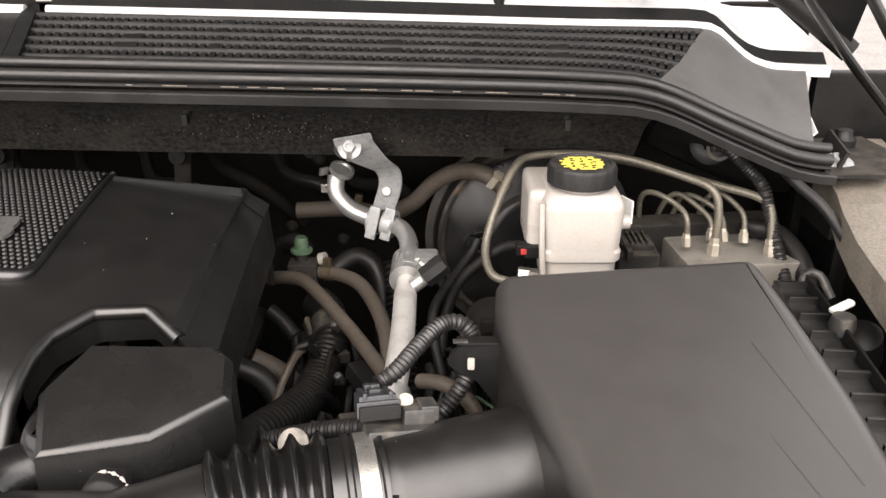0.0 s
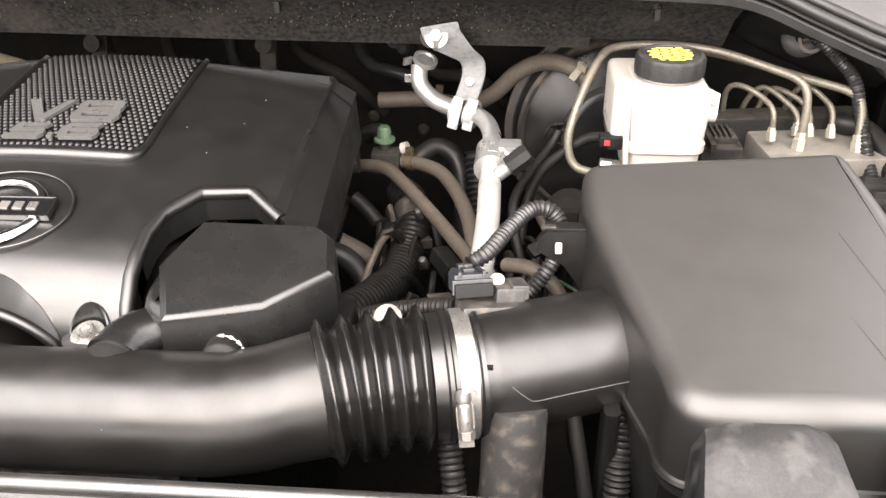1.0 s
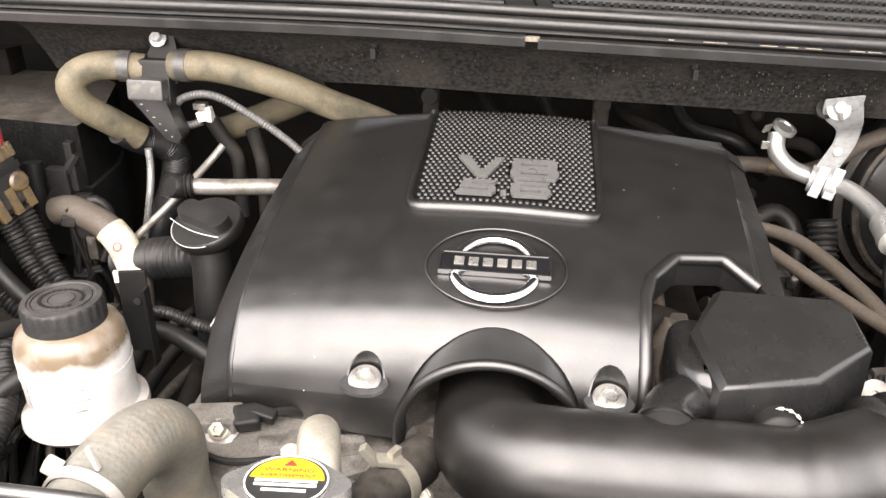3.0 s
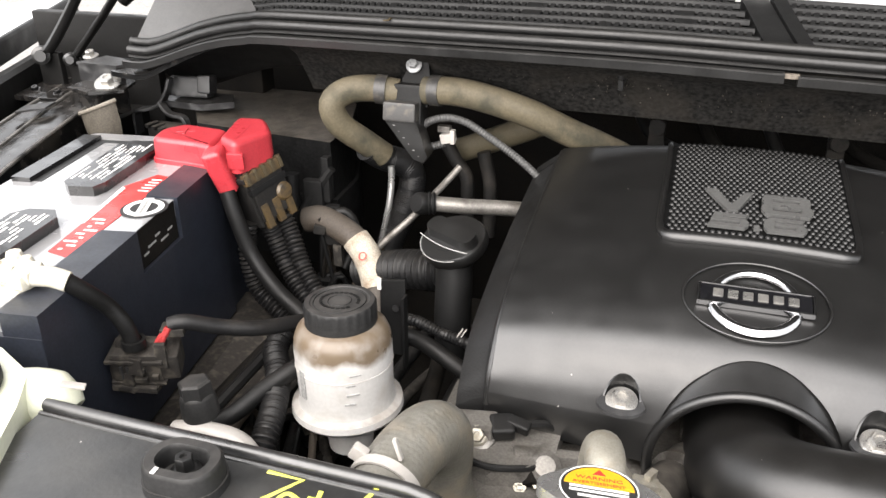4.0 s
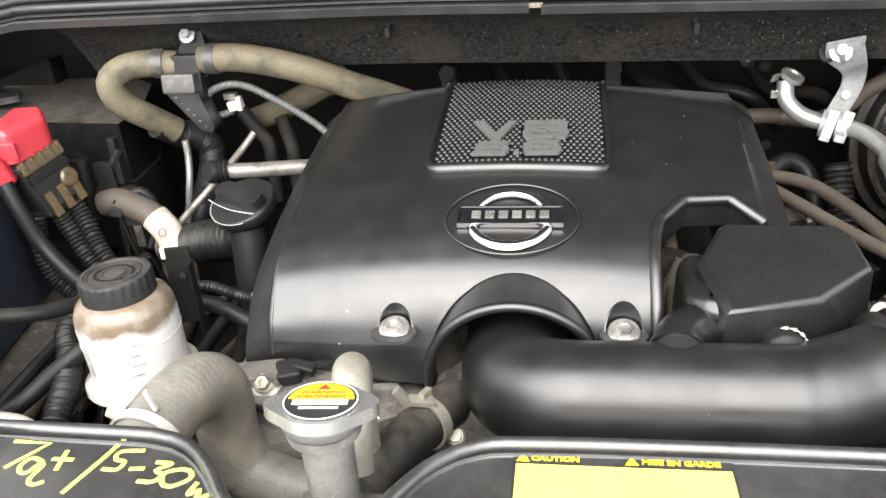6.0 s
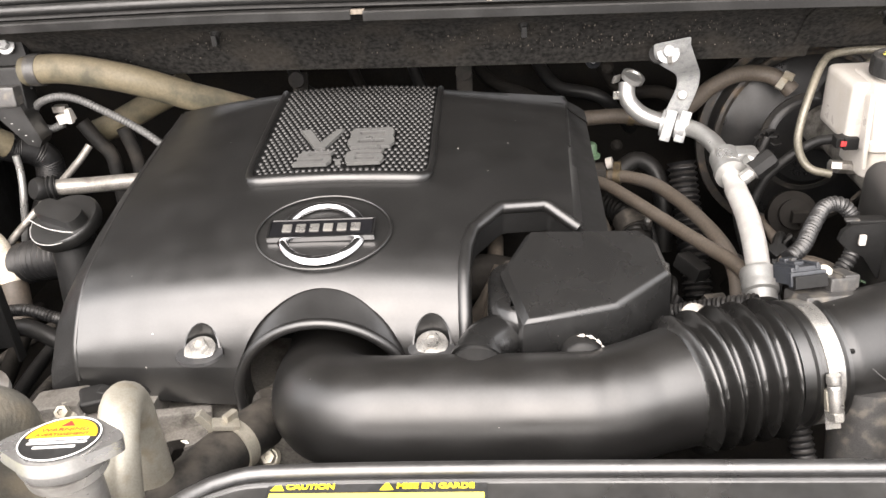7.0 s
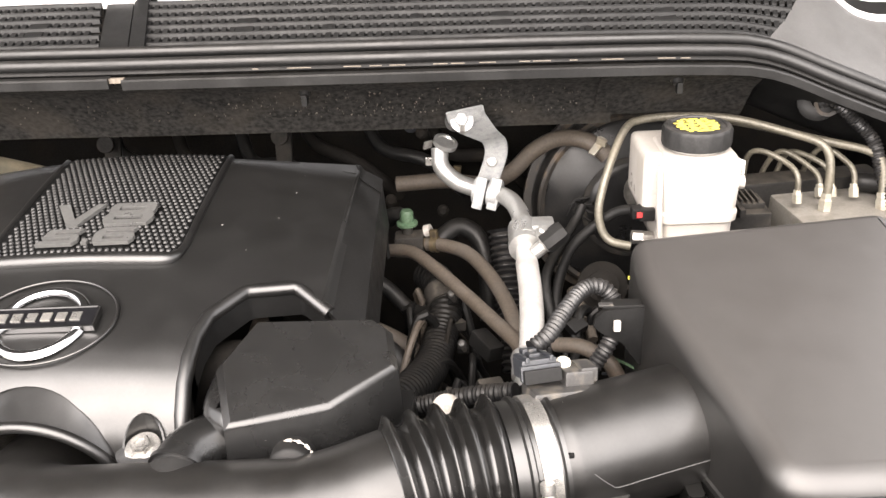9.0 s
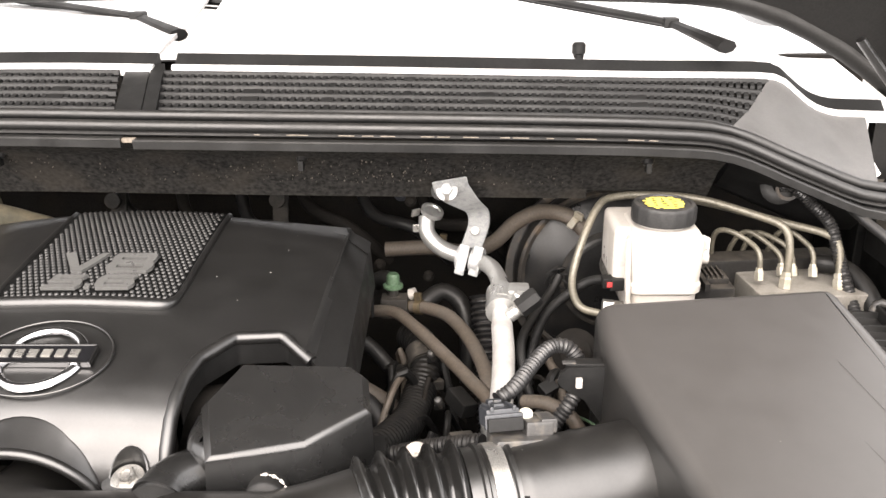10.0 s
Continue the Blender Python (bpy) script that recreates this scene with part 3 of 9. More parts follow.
def shell(f, us, vs, thick):
    """A closed shell over a patch f(u, v), thickened inwards."""
    bm = bmesh.new()
    top = [[bm.verts.new(f(u, v)) for v in vs] for u in us]
    bm.verts.index_update()
    grid = [[bm.faces.new((top[i][j], top[i + 1][j], top[i + 1][j + 1], top[i][j + 1])) for j in range(len(vs) - 1)] for i in range(len(us) - 1)]
    bm.normal_update()
    sign = 1 if sum(fa.normal.z for r in grid for fa in r) > 0 else -1
    low = [[bm.verts.new(v.co - v.normal * thick * sign) for v in r] for r in top]
    for i in range(len(us) - 1):
        for j in range(len(vs) - 1):
            bm.faces.new((low[i][j], low[i][j + 1], low[i + 1][j + 1], low[i + 1][j]))
    n, m = len(us) - 1, len(vs) - 1
    for i in range(n):
        bm.faces.new((top[i][0], low[i][0], low[i + 1][0], top[i + 1][0]))
        bm.faces.new((top[i][m], top[i + 1][m], low[i + 1][m], low[i][m]))
    for j in range(m):
        bm.faces.new((top[0][j], top[0][j + 1], low[0][j + 1], low[0][j]))
        bm.faces.new((top[n][j], low[n][j], low[n][j + 1], top[n][j + 1]))
    return bm


engine_cover = thing("engine_cover", (MID, 0.68, 1.0), "satin black plastic engine cover with mesh panel and chrome badge", "engine cover")
ss = sorted([i / 44 for i in range(45)] + [0.02, 0.76, 0.81, 0.86, 0.93, 0.965])
us = [-1.18, -1.15, -1.126, -1.12, -1.115, -1.10, -1.06, -1.03, -1.012, -1.006, -1.0, -0.993, -0.985] + [-0.96 + 1.92 * i / 44 for i in range(45)] + [0.985, 0.993, 1.0, 1.006, 1.012, 1.03, 1.06, 1.10, 1.115, 1.12, 1.126, 1.15, 1.18]
body = part("body", shell(cover_side, ss, us, 0.004), black_cover, engine_cover, smooth=50, weigh=False)
body.data.materials.append(black_flank)
for poly in body.data.polygons:
    if not -0.2215 < poly.center.x - MID < 0.234:
        poly.material_index = 1

# cut-outs: throttle arch, bolt pockets, the bay for the resonator
ARCH = (MID + 0.0035, 1.0045)
SCOOP = (MID + 0.0035, 1.0228)
BOLTS = [(-0.551, 0.482, 1.058), (-0.3525, 0.484, 1.057)]
NOTCH = [(-0.324, 0.35), (-0.325, 0.46), (-0.325, 0.478), (-0.3255, 0.488), (-0.326, 0.50), (-0.3262, 0.516), (-0.3262, 0.535), (-0.325, 0.556), (-0.3195, 0.5775), (-0.316, 0.583), (-0.2960, 0.6100), (-0.2905, 0.6137), (-0.2530, 0.6192), (-0.2475, 0.6175), (-0.2209, 0.5984), (-0.20, 0.585), (-0.10, 0.57), (-0.10, 0.35)]
arch_cut = lathe([(0, 0), (0.0785, 0), (0.0785, 0.2), (0, 0.2)], along((ARCH[0], 0.40, ARCH[1]), (0, 1, 0)), 48)
scoop = lathe([(0, 0), (0.0745, 0), (0.0745, 0.15), (0, 0.15)], along((SCOOP[0], 0.40, SCOOP[1]), (0, 1, 0)), 64)
pockets = [prism(rounded(0.032, 0.052, 0.0155, 6, x, y - 0.013), z - 0.002, z + 0.1, 0) for x, y, z in BOLTS]
cut(body, arch_cut, scoop, *pockets, prism(NOTCH, 0.9, 1.25, 0))
body.data.shade_smooth()
body.data.set_sharp_from_angle(angle=radians(32))

# raised rim round the resonator bay
rim = []
for x, y in NOTCH[2:15]:
    s = min((i / 200 for i in range(201)), key=lambda q: abs(cover_point(q, x - MID).y - y))
    rim.append(cover_point(s, x - MID) + Vector((0.0015, 0, -0.0032)))
part("bay_rim", sweep([rim[0] + Vector((0, -0.005, -0.06))] + rim, 0.0062, 12, smooth=False), black_cover, engine_cover)
part("bay_skirt", strip([p + Vector((0.002, 0.0, 0)) for p in rim], [(0, 0), (0.003, 0.0), (0.004, -0.028), (0.001, -0.028)]), black_matte, engine_cover)

# throttle arch: recessed wall and proud lip


def half_ring(r0, r1, y0, y1, cx, cz, a0=-20, a1=200, n=40, flare=0.0):
    bm = bmesh.new()
    rows = []
    for i in range(n + 1):
        a = radians(a0 + (a1 - a0) * i / n)
        c, s = math.cos(a), math.sin(a)
        rows.append([bm.verts.new((cx + r * c, y, cz + r * s)) for r, y in ((r0, y0), (r1 + flare, y0), (r1, y1), (r0, y1))])
    for a, b in zip(rows, rows[1:]):
        for k in range(4):
            bm.faces.new((a[k], a[(k + 1) % 4], b[(k + 1) % 4], b[k]))
    bm.faces.new(rows[0]), bm.faces.new(rows[-1])
    return bm


def front_depth(x, z):
    """How far back the cover's front face lies at a given height."""
    s = min((0.5 + i / 800 for i in range(401)), key=lambda q: abs(cover_point(q, x - MID).z - z))
    return cover_point(s, x - MID).y


def arch_panel():
    """The sunken panel that rises from the lip back to the cover's face."""
    bm = bmesh.new()
    rows = []
    for i in range(49):
        a = radians(-14 + 208 * i / 48)
        p = Vector((ARCH[0] + 0.0795 * math.cos(a), 0.482, ARCH[1] + 0.0795 * math.sin(a)))
        q = Vector((SCOOP[0] + 0.0752 * math.cos(a), 0, SCOOP[1] + 0.0752 * math.sin(a)))
        q.y = front_depth(q.x, q.z) + 0.0045
        rows.append([bm.verts.new(v) for v in (p, p.lerp(q, 0.5) + Vector((0, 0, -0.001)), q, q + Vector((0, 0.004, -0.002)), p + Vector((0, 0.003, -0.006)))])
    for a, b in zip(rows, rows[1:]):
        for k in range(5):
            bm.faces.new((a[k], a[(k + 1) % 5], b[(k + 1) % 5], b[k]))
    bm.faces.new(rows[0]), bm.faces.new(rows[-1])
    return bm


part("arch_panel", arch_panel(), black_cover, engine_cover)
lip = part("arch_lip", half_ring(0.0752, 0.0790, 0.478, 0.505, ARCH[0], ARCH[1], a0=-12, a1=192), black_cover, engine_cover)
part("lip_roll", sweep([(ARCH[0] + 0.0782 * math.cos(radians(q)), 0.4785, ARCH[1] + 0.0782 * math.sin(radians(q))) for q in range(-14, 195, 8)], 0.0046, 12), black_cover, lip)

for x, y, z in BOLTS:
    cup = bmesh.new()
    outline = [(px, max(py, 0.480)) for px, py in rounded(0.034, 0.054, 0.0165, 6, x, y - 0.013)]
    inner = [(px, max(py, 0.480)) for px, py in rounded(0.031, 0.051, 0.015, 6, x, y - 0.013)]
    hi = [(px, py, lerp_table([(0.45, 1.03), (0.48, 1.050), (0.49, 1.066), (0.503, 1.085), (0.52, 1.1)], py)) for px, py in outline]
    n = len(outline)
    a = [cup.verts.new(p) for p in hi]
    b = [cup.verts.new((px, py, min(h[2], z - 0.0015))) for (px, py), h in zip(outline, hi)]
    c = [cup.verts.new((px, py, min(h[2], z - 0.0015))) for (px, py), h in zip(inner, hi)]
    d = [cup.verts.new((px, py, h[2])) for (px, py), h in zip(inner, hi)]
    for k in range(n):
        j = (k + 1) % n
        for u, v in ((a, b), (d, a), (c, d)):
            cup.faces.new((u[k], u[j], v[j], v[k]))
    part("bolt_pocket", cup, black_cover, engine_cover)
    crescent = [(x + 0.0205 * math.cos(radians(q)), y - 0.003 + 0.0185 * math.sin(radians(q))) for q in range(184, 357, 12)]
    part("bolt_seat", prism(crescent + [(x + 0.0185, y - 0.0005), (x + 0.014, y + 0.012), (x - 0.014, y + 0.012), (x - 0.0185, y - 0.0005)], z - 0.0045, z - 0.0015, 0.0006, None, 2), seat_lit_grey, engine_cover, "grey seat under the bolt, light on its top put into colour")
    part("seat_web", prism(rounded(0.030, 0.024, 0.0115, 6, x, y + 0.004), z - 0.012, z - 0.0045, 0.002, None, 2), black_cover, engine_cover)
    m = along((x, y - 0.002, z - 0.001), (0, -0.35, 1))
    part("cover_bolt", merged(lathe([(0, 0), (0.0135, 0), (0.0135, 0.002), (0.011, 0.003), (0, 0.003)], m, 28), lathe([(0, 0.002), (0.0082, 0.002), (0.0082, 0.0075), (0.007, 0.009), (0.0045, 0.009), (0.004, 0.0075), (0, 0.0075)], m, 6)), bright_steel, engine_cover, "bright zinc flange bolt", 30)


for side in (-1, 1):
    part("crease_bead", sweep([cover_side(q, side * 1.004) + Vector((0, 0, 0.0002)) for q in ((0.08, 0.2, 0.35, 0.5, 0.65, 0.76, 0.84, 0.9, 0.96) if side < 0 else (0.10, 0.15, 0.2, 0.28, 0.34))], 0.0022, 8, step=0.012), black_cover, engine_cover)


def on_cover(x, y, lift=0.0):
    """A point on the cover's top and the pose of its surface there."""
    s = min((i / 400 for i in range(401)), key=lambda q: abs(cover_point(q, x - MID).y - y))
    n = cover_normal(s, x - MID)
    return cover_point(s, x - MID) + n * lift, n


# mesh panel: sloping recessed plate with rows of raised studs, a rim below it
def mesh_panel():
    def half(y):
        return lerp_table([(0.645, 0.090), (0.66, 0.091), (0.858, 0.092)], y)
    ys = [0.648 + (0.854 - 0.648) * i / 12 for i in range(13)]
    bm = bmesh.new()
    rows = []
    for y in ys:
        rows.append([bm.verts.new(on_cover(MID + half(y) * (k / 5 - 1), y, 0.002)[0]) for k in range(11)])
    for a, b in zip(rows, rows[1:]):
        for k in range(10):
            bm.faces.new((a[k], a[k + 1], b[k + 1], b[k]))
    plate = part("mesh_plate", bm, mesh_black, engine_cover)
    studs = bmesh.new()
    pitch_x, pitch_y = 0.0063, 0.0063
    hexagon = [(math.cos(math.pi * q / 3), math.sin(math.pi * q / 3)) for q in range(6)]
    r = 0
    y = 0.6515
    while y < 0.852:
        p0, n = on_cover(MID, y, 0.002)
        hw = half(y) - 0.004
        k = int(hw / pitch_x)
        for i in range(-k, k + 1):
            x = MID + i * pitch_x + (pitch_x / 2 if r % 2 else 0)
            u, v = x - MID, y - 0.700
            if abs(u) > hw or (0.003 < u < 0.052 and -0.004 < v < 0.033) or (-0.046 < u < -0.008 and -0.037 < v < -0.012) or (0.005 < u < 0.044 and -0.037 < v < -0.012):
                continue
            z = p0.z - 0.45 * (x - MID) ** 2 - 0.012 * (x - MID)
            base = [studs.verts.new((x + dx * 0.0026, y + dy * 0.0023, z + dy * 0.0003)) for dx, dy in hexagon]
            tip = [studs.verts.new((x + dx * 0.0017, y + 0.0003 + dy * 0.0012, z + 0.0017 + dy * 0.0005)) for dx, dy in hexagon]
            studs.faces.new(tip)
            for q in range(6):
                studs.faces.new((base[q], base[(q + 1) % 6], tip[(q + 1) % 6], tip[q]))
        y += pitch_y
        r += 1
    part("mesh_studs", studs, stud_plastic, engine_cover, "fine diamond studded mesh", 0, "stuff")
    pts = [on_cover(MID - half(0.85), 0.854, 0.001)[0]]
    pts += [on_cover(MID - half(y), y, 0.001)[0] for y in (0.80, 0.73, 0.668)]
    pts += [on_cover(MID - 0.086, 0.650, 0.0015)[0], on_cover(MID - 0.078, 0.645, 0.0015)[0]]
    pts += [on_cover(MID + x, 0.6435, 0.0015)[0] for x in (-0.05, 0, 0.05)]
    pts += [on_cover(MID + 0.078, 0.645, 0.0015)[0], on_cover(MID + 0.086, 0.650, 0.0015)[0]]
    pts += [on_cover(MID + half(y), y, 0.001)[0] for y in (0.668, 0.73, 0.80)] + [on_cover(MID + half(0.85), 0.854, 0.001)[0]]
    part("mesh_rim", sweep(pts, lambda s, T: 0.0034 + 0.0038 * min(1.0, max(0.0, (0.17 - abs(s / T - 0.5)) / 0.04)), 12, step=0.006), black_cover, engine_cover)


# The plate is blacker than the studs: gap shade put into colour.
mesh_black = material("mesh_gap_shade", (0.002, 0.002, 0.002), 0.7, bump=0.0, spec=0.1)
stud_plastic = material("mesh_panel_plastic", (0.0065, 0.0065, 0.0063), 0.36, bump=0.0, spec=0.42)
mesh_panel()

# badge: chrome ring and cross bar on an oval recess; the name on the bar is left as plain chrome bars
bp, bn = on_cover(MID - 0.002, 0.565, 0.0)
bx = Vector((1, 0, 0))
by = bn.cross(bx).normalized()
BADGE = Matrix.Translation(bp) @ Matrix((bx, by, bn)).transposed().to_4x4()


def oval_ring(w, h, r, m, squash=1.0, n=72, zoff=0.0):
    pts = [m @ Vector((w / 2 * math.cos(2 * math.pi * i / n), h / 2 * math.sin(2 * math.pi * i / n), zoff)) for i in range(n + 1)]
    return sweep(pts, r, 10, smooth=False, caps=False, squash=squash)


part("badge_groove", oval_ring(0.122, 0.0955, 0.0012, BADGE @ Matrix.Translation((0.001, 0.0025, 0)), zoff=0.0002), black_gloss, engine_cover)
ring_section = [(0.0312, 0.0008), (0.0322, 0.0034), (0.0340, 0.0048), (0.0362, 0.0050), (0.0388, 0.0038), (0.0408, 0.0008)]
badge = part("badge_ring", lathe(ring_section, BADGE, 72), chrome, engine_cover, "chrome badge ring with cross bar")
part("badge_bar", prism(rounded(0.092, 0.0215, 0.002, 3), 0.0005, 0.0056, 0.001, BADGE @ Matrix.Translation((0, 0.001, 0))), bar_black, badge, "dark glossy badge bar")
part("bar_frame", bevelled(merged(prism([(-0.0465, -0.0112), (0.0465, -0.0112), (0.0475, -0.0092), (-0.0475, -0.0092)], 0.0005, 0.0064, 0, BADGE), prism([(-0.047, 0.0115), (0.047, 0.0115), (0.047, 0.0130), (-0.047, 0.0130)], 0.0005, 0.0064, 0, BADGE), prism([(-0.0485, -0.011), (-0.0465, -0.011), (-0.0465, 0.012), (-0.0485, 0.012)], 0.0005, 0.0062, 0, BADGE), prism([(0.0465, -0.011), (0.0485, -0.011), (0.0485, 0.012), (0.0465, 0.012)], 0.0005, 0.0062, 0, BADGE)), 0.0006), chrome, badge)
for i in range(6):
    part("name_bar", box((0, 0, 0), (0.0086, 0.0092, 0.0016), 0.0006, BADGE @ Matrix.Translation((-0.0310 + 0.0124 * i, 0.0012, 0.0060))), bright_steel, badge)

# raised V8 and 5.6 marks on the mesh panel
def raised(outline, label):
    """A raised silver character on the mesh panel, given in metres from the marks' middle."""
    p, n = on_cover(MID, 0.700, 0.0022)
    ax = Vector((1, 0, 0))
    m = Matrix.Translation(p) @ Matrix((ax, n.cross(ax).normalized(), n)).transposed().to_4x4()
    ob = part("raised_character", prism(outline, 0.0, 0.0034, 0.0007, m, 2), silver_plastic, engine_cover, label, 25)
    return ob


def figure(levels, gaps, label):
    """A raised silver figure stacked from bands; each level is (y, left, right), each gap an opening in its band."""
    p, n = on_cover(MID, 0.700, 0.0022)
    ax = Vector((1, 0, 0))
    m = Matrix.Translation(p) @ Matrix((ax, n.cross(ax).normalized(), n)).transposed().to_4x4()
    bms = []
    for (y0, l0, r0), (y1, l1, r1), gap in zip(levels, levels[1:], gaps):
        if gap is None:
            bms.append(prism([(l0, y0), (r0, y0), (r1, y1), (l1, y1)], 0.0, 0.0036, 0, m))
            continue
        if gap[0] > max(l0, l1):
            bms.append(prism([(l0, y0), (gap[0], y0), (gap[0], y1), (l1, y1)], 0.0, 0.0036, 0, m))
        if gap[1] < min(r0, r1):
            bms.append(prism([(gap[1], y0), (r0, y0), (r1, y1), (gap[1], y1)], 0.0, 0.0036, 0, m))
    return part("raised_character", merged(*bms), silver_plastic, engine_cover, label, 25)


raised([(-0.0510, 0.0345), (-0.0400, 0.0355), (-0.0250, 0.0065), (-0.0115, 0.0330), (-0.0030, 0.0345), (-0.0185, -0.0045), (-0.0290, -0.0050)], "raised silver letter V")
figure([(-0.0050, 0.0070, 0.0480), (0.0025, 0.0036, 0.0518), (0.0095, 0.0036, 0.0518), (0.0145, 0.0062, 0.0492), (0.0195, 0.0046, 0.0502), (0.0258, 0.0046, 0.0502), (0.0333, 0.0080, 0.0468)],
       [None, (0.0140, 0.0412), None, None, (0.0142, 0.0402), None], "raised silver figure 8")
figure([(-0.0370, -0.0465, -0.0125), (-0.0312, -0.0452, -0.0086), (-0.0258, -0.0440, -0.0086), (-0.0205, -0.0425, -0.0110), (-0.0175, -0.0418, -0.0110), (-0.0118, -0.0405, -0.0080)],
       [None, (-0.0465, -0.0165), None, (-0.0330, -0.0080), None], "raised silver figure 5")
raised([(-0.0040, -0.0295), (0.0012, -0.0293), (0.0016, -0.0358), (-0.0038, -0.0360)], "raised silver point")
figure([(-0.0370, 0.0082, 0.0408), (-0.0312, 0.0055, 0.0440), (-0.0258, 0.0052, 0.0440), (-0.0205, 0.0054, 0.0405), (-0.0175, 0.0062, 0.0405), (-0.0118, 0.0110, 0.0430)],
       [None, (0.0148, 0.0345), None, (0.0152, 0.0440), None], "raised silver figure 6")

# ---- air intake ----
AX_Y, AX_Z, TR = 0.420, 1.035, 0.0455
intake = thing("intake_duct", (-0.30, AX_Y, 0.99), "semi-gloss black plastic air intake tube bending into the throttle", "air intake duct")
duct_line = [(-0.446, 0.56, 0.995), (-0.446, 0.52, 1.0), (-0.445, 0.475, 1.012), (-0.432, 0.440, 1.026), (-0.40, AX_Y + 0.002, 1.034), (-0.35, AX_Y, AX_Z), (-0.27, AX_Y, AX_Z), (-0.228, AX_Y + 0.0005, 1.0355), (-0.205, 0.4250, 1.0368), (-0.180, 0.4335, 1.0385), (-0.157, 0.4415, 1.0400)]
part("tube", sweep(duct_line, lambda s, T: TR + 0.006 * max(0, 1 - s / 0.15) - 0.0009 * max(0.0, 1 - abs(T - s - 0.066) / 0.005) + 0.002 * max(0.0, 1 - (T - s) / 0.03), 44, step=0.004), duct_black, intake)
bend = [Vector((-0.160, 0.4400, 1.0395)), Vector((-0.130, 0.4505, 1.0405)), Vector((-0.098, 0.4590, 1.041)), Vector((-0.076, 0.4640, 1.041))]


bellows_rubber = material("glossy_bellows_rubber", (0.0075, 0.0073, 0.0070), 0.24, bump=0.03, bump_scale=700, rough_vary=0.06, spec=0.6)


def bellows_radius(s, total):
    ph = (s / total * 5.0) % 1.0
    return 0.0468 + 0.0098 * (0.5 - 0.5 * math.cos(2 * math.pi * ph)) ** 1.5


part("bellows", sweep(bend, bellows_radius, 56, step=0.0009), bellows_rubber, intake, "ribbed rubber bellows")
b0, b1 = Vector((-0.078, 0.4635, 1.041)), Vector((-0.041, 0.4715, 1.0415))
part("cuff", sweep([b0, b1], lambda s, T: 0.0512 if s > T - 0.004 else 0.0516 if abs(s - 0.012) < 0.002 else 0.0492, 44, step=0.0015), black_gloss, intake)
ax_d = (b1 - b0).normalized()
band(b0.lerp(b1, 0.66), ax_d, 0.0494, 0.013, 0.0014, bright_steel, intake, "hose_clamp", False, "bright steel worm clamp")
cs = Vector((-0.0485, 0.4165, 1.0520))
ct = Vector((0.10, -0.33, -0.94)).normalized()
cm = along(cs, ct, (0, -1, 0.4))
screw = part("clamp_screw", box((0, 0, 0), (0.013, 0.0075, 0.017), 0.0018, cm @ Matrix.Translation((0, 0, 0.006))), tan_metal, intake, "tarnished worm screw housing")
part("screw_barrel", lathe([(0, -0.014), (0.0052, -0.014), (0.0056, -0.008), (0.0046, -0.006), (0.0056, -0.003), (0.0056, 0.012), (0.0044, 0.017), (0, 0.017)], cm @ Matrix.Translation((0, 0.003, 0)), 14), bright_steel, screw)
part("screw_head", lathe([(0, 0.0), (0.0062, 0.0), (0.0062, 0.006), (0.005, 0.007), (0, 0.007)], cm @ Matrix.Translation((0, 0.003, 0.015)), 6), bright_steel, screw, "", 25)
part("band_tail", box((0, 0, 0), (0.011, 0.0012, 0.016), 0.0003, cm @ Matrix.Translation((-0.001, -0.002, 0.022))), bright_steel, screw)

maf = thing("airflow_meter_housing", (0.0, 0.455, 1.01), "black plastic air flow meter tube between bellows and air box", "airflow meter")
c0, c1 = Vector((-0.043, 0.4710, 1.0415)), Vector((0.074, 0.5040, 1.0465))
part("tube", sweep([c0, c0.lerp(c1, 0.5), c1], lambda s, T: 0.0470 if s < 0.006 else 0.0480, 48, step=0.004), duct_black, maf)
axis = (c1 - c0).normalized()
low = axis.cross(Vector((0, 0, 1))).normalized()
rise = low.cross(axis).normalized()


def on_tube(x, q):
    """A point on the airflow tube at a share of its length and an angle from the camera side upwards."""
    return c0.lerp(c1, x) + (low * math.cos(radians(q)) + rise * math.sin(radians(q))) * 0.0482


part("parting_line", sweep([on_tube(x, q) for x, q in ((0.14, 22), (0.19, 14), (0.24, 7), (0.28, 4), (0.45, 5), (0.70, 6), (0.99, 7))], 0.0004, 6), cowl_grey, maf)
part("end_bead", sweep([on_tube(0.985, q) + axis * 0.004 * math.cos(radians(q)) for q in range(-20, 125, 8)], 0.0012, 8), black_gloss, maf)
part("nib", box(on_tube(0.02, 42), (0.006, 0.003, 0.003), 0.0006), black_matte, maf)
SM = Matrix.Translation((-0.050, 0.512, 1.098)) @ pose(0, 0, 0, -22, 4, 16) @ Matrix.Scale(0.74, 4)


def on_plug(*blocks):
    return merged(*[box((0, 0, 0), size, bev, SM @ Matrix.Translation(c)) for c, size, bev in blocks])


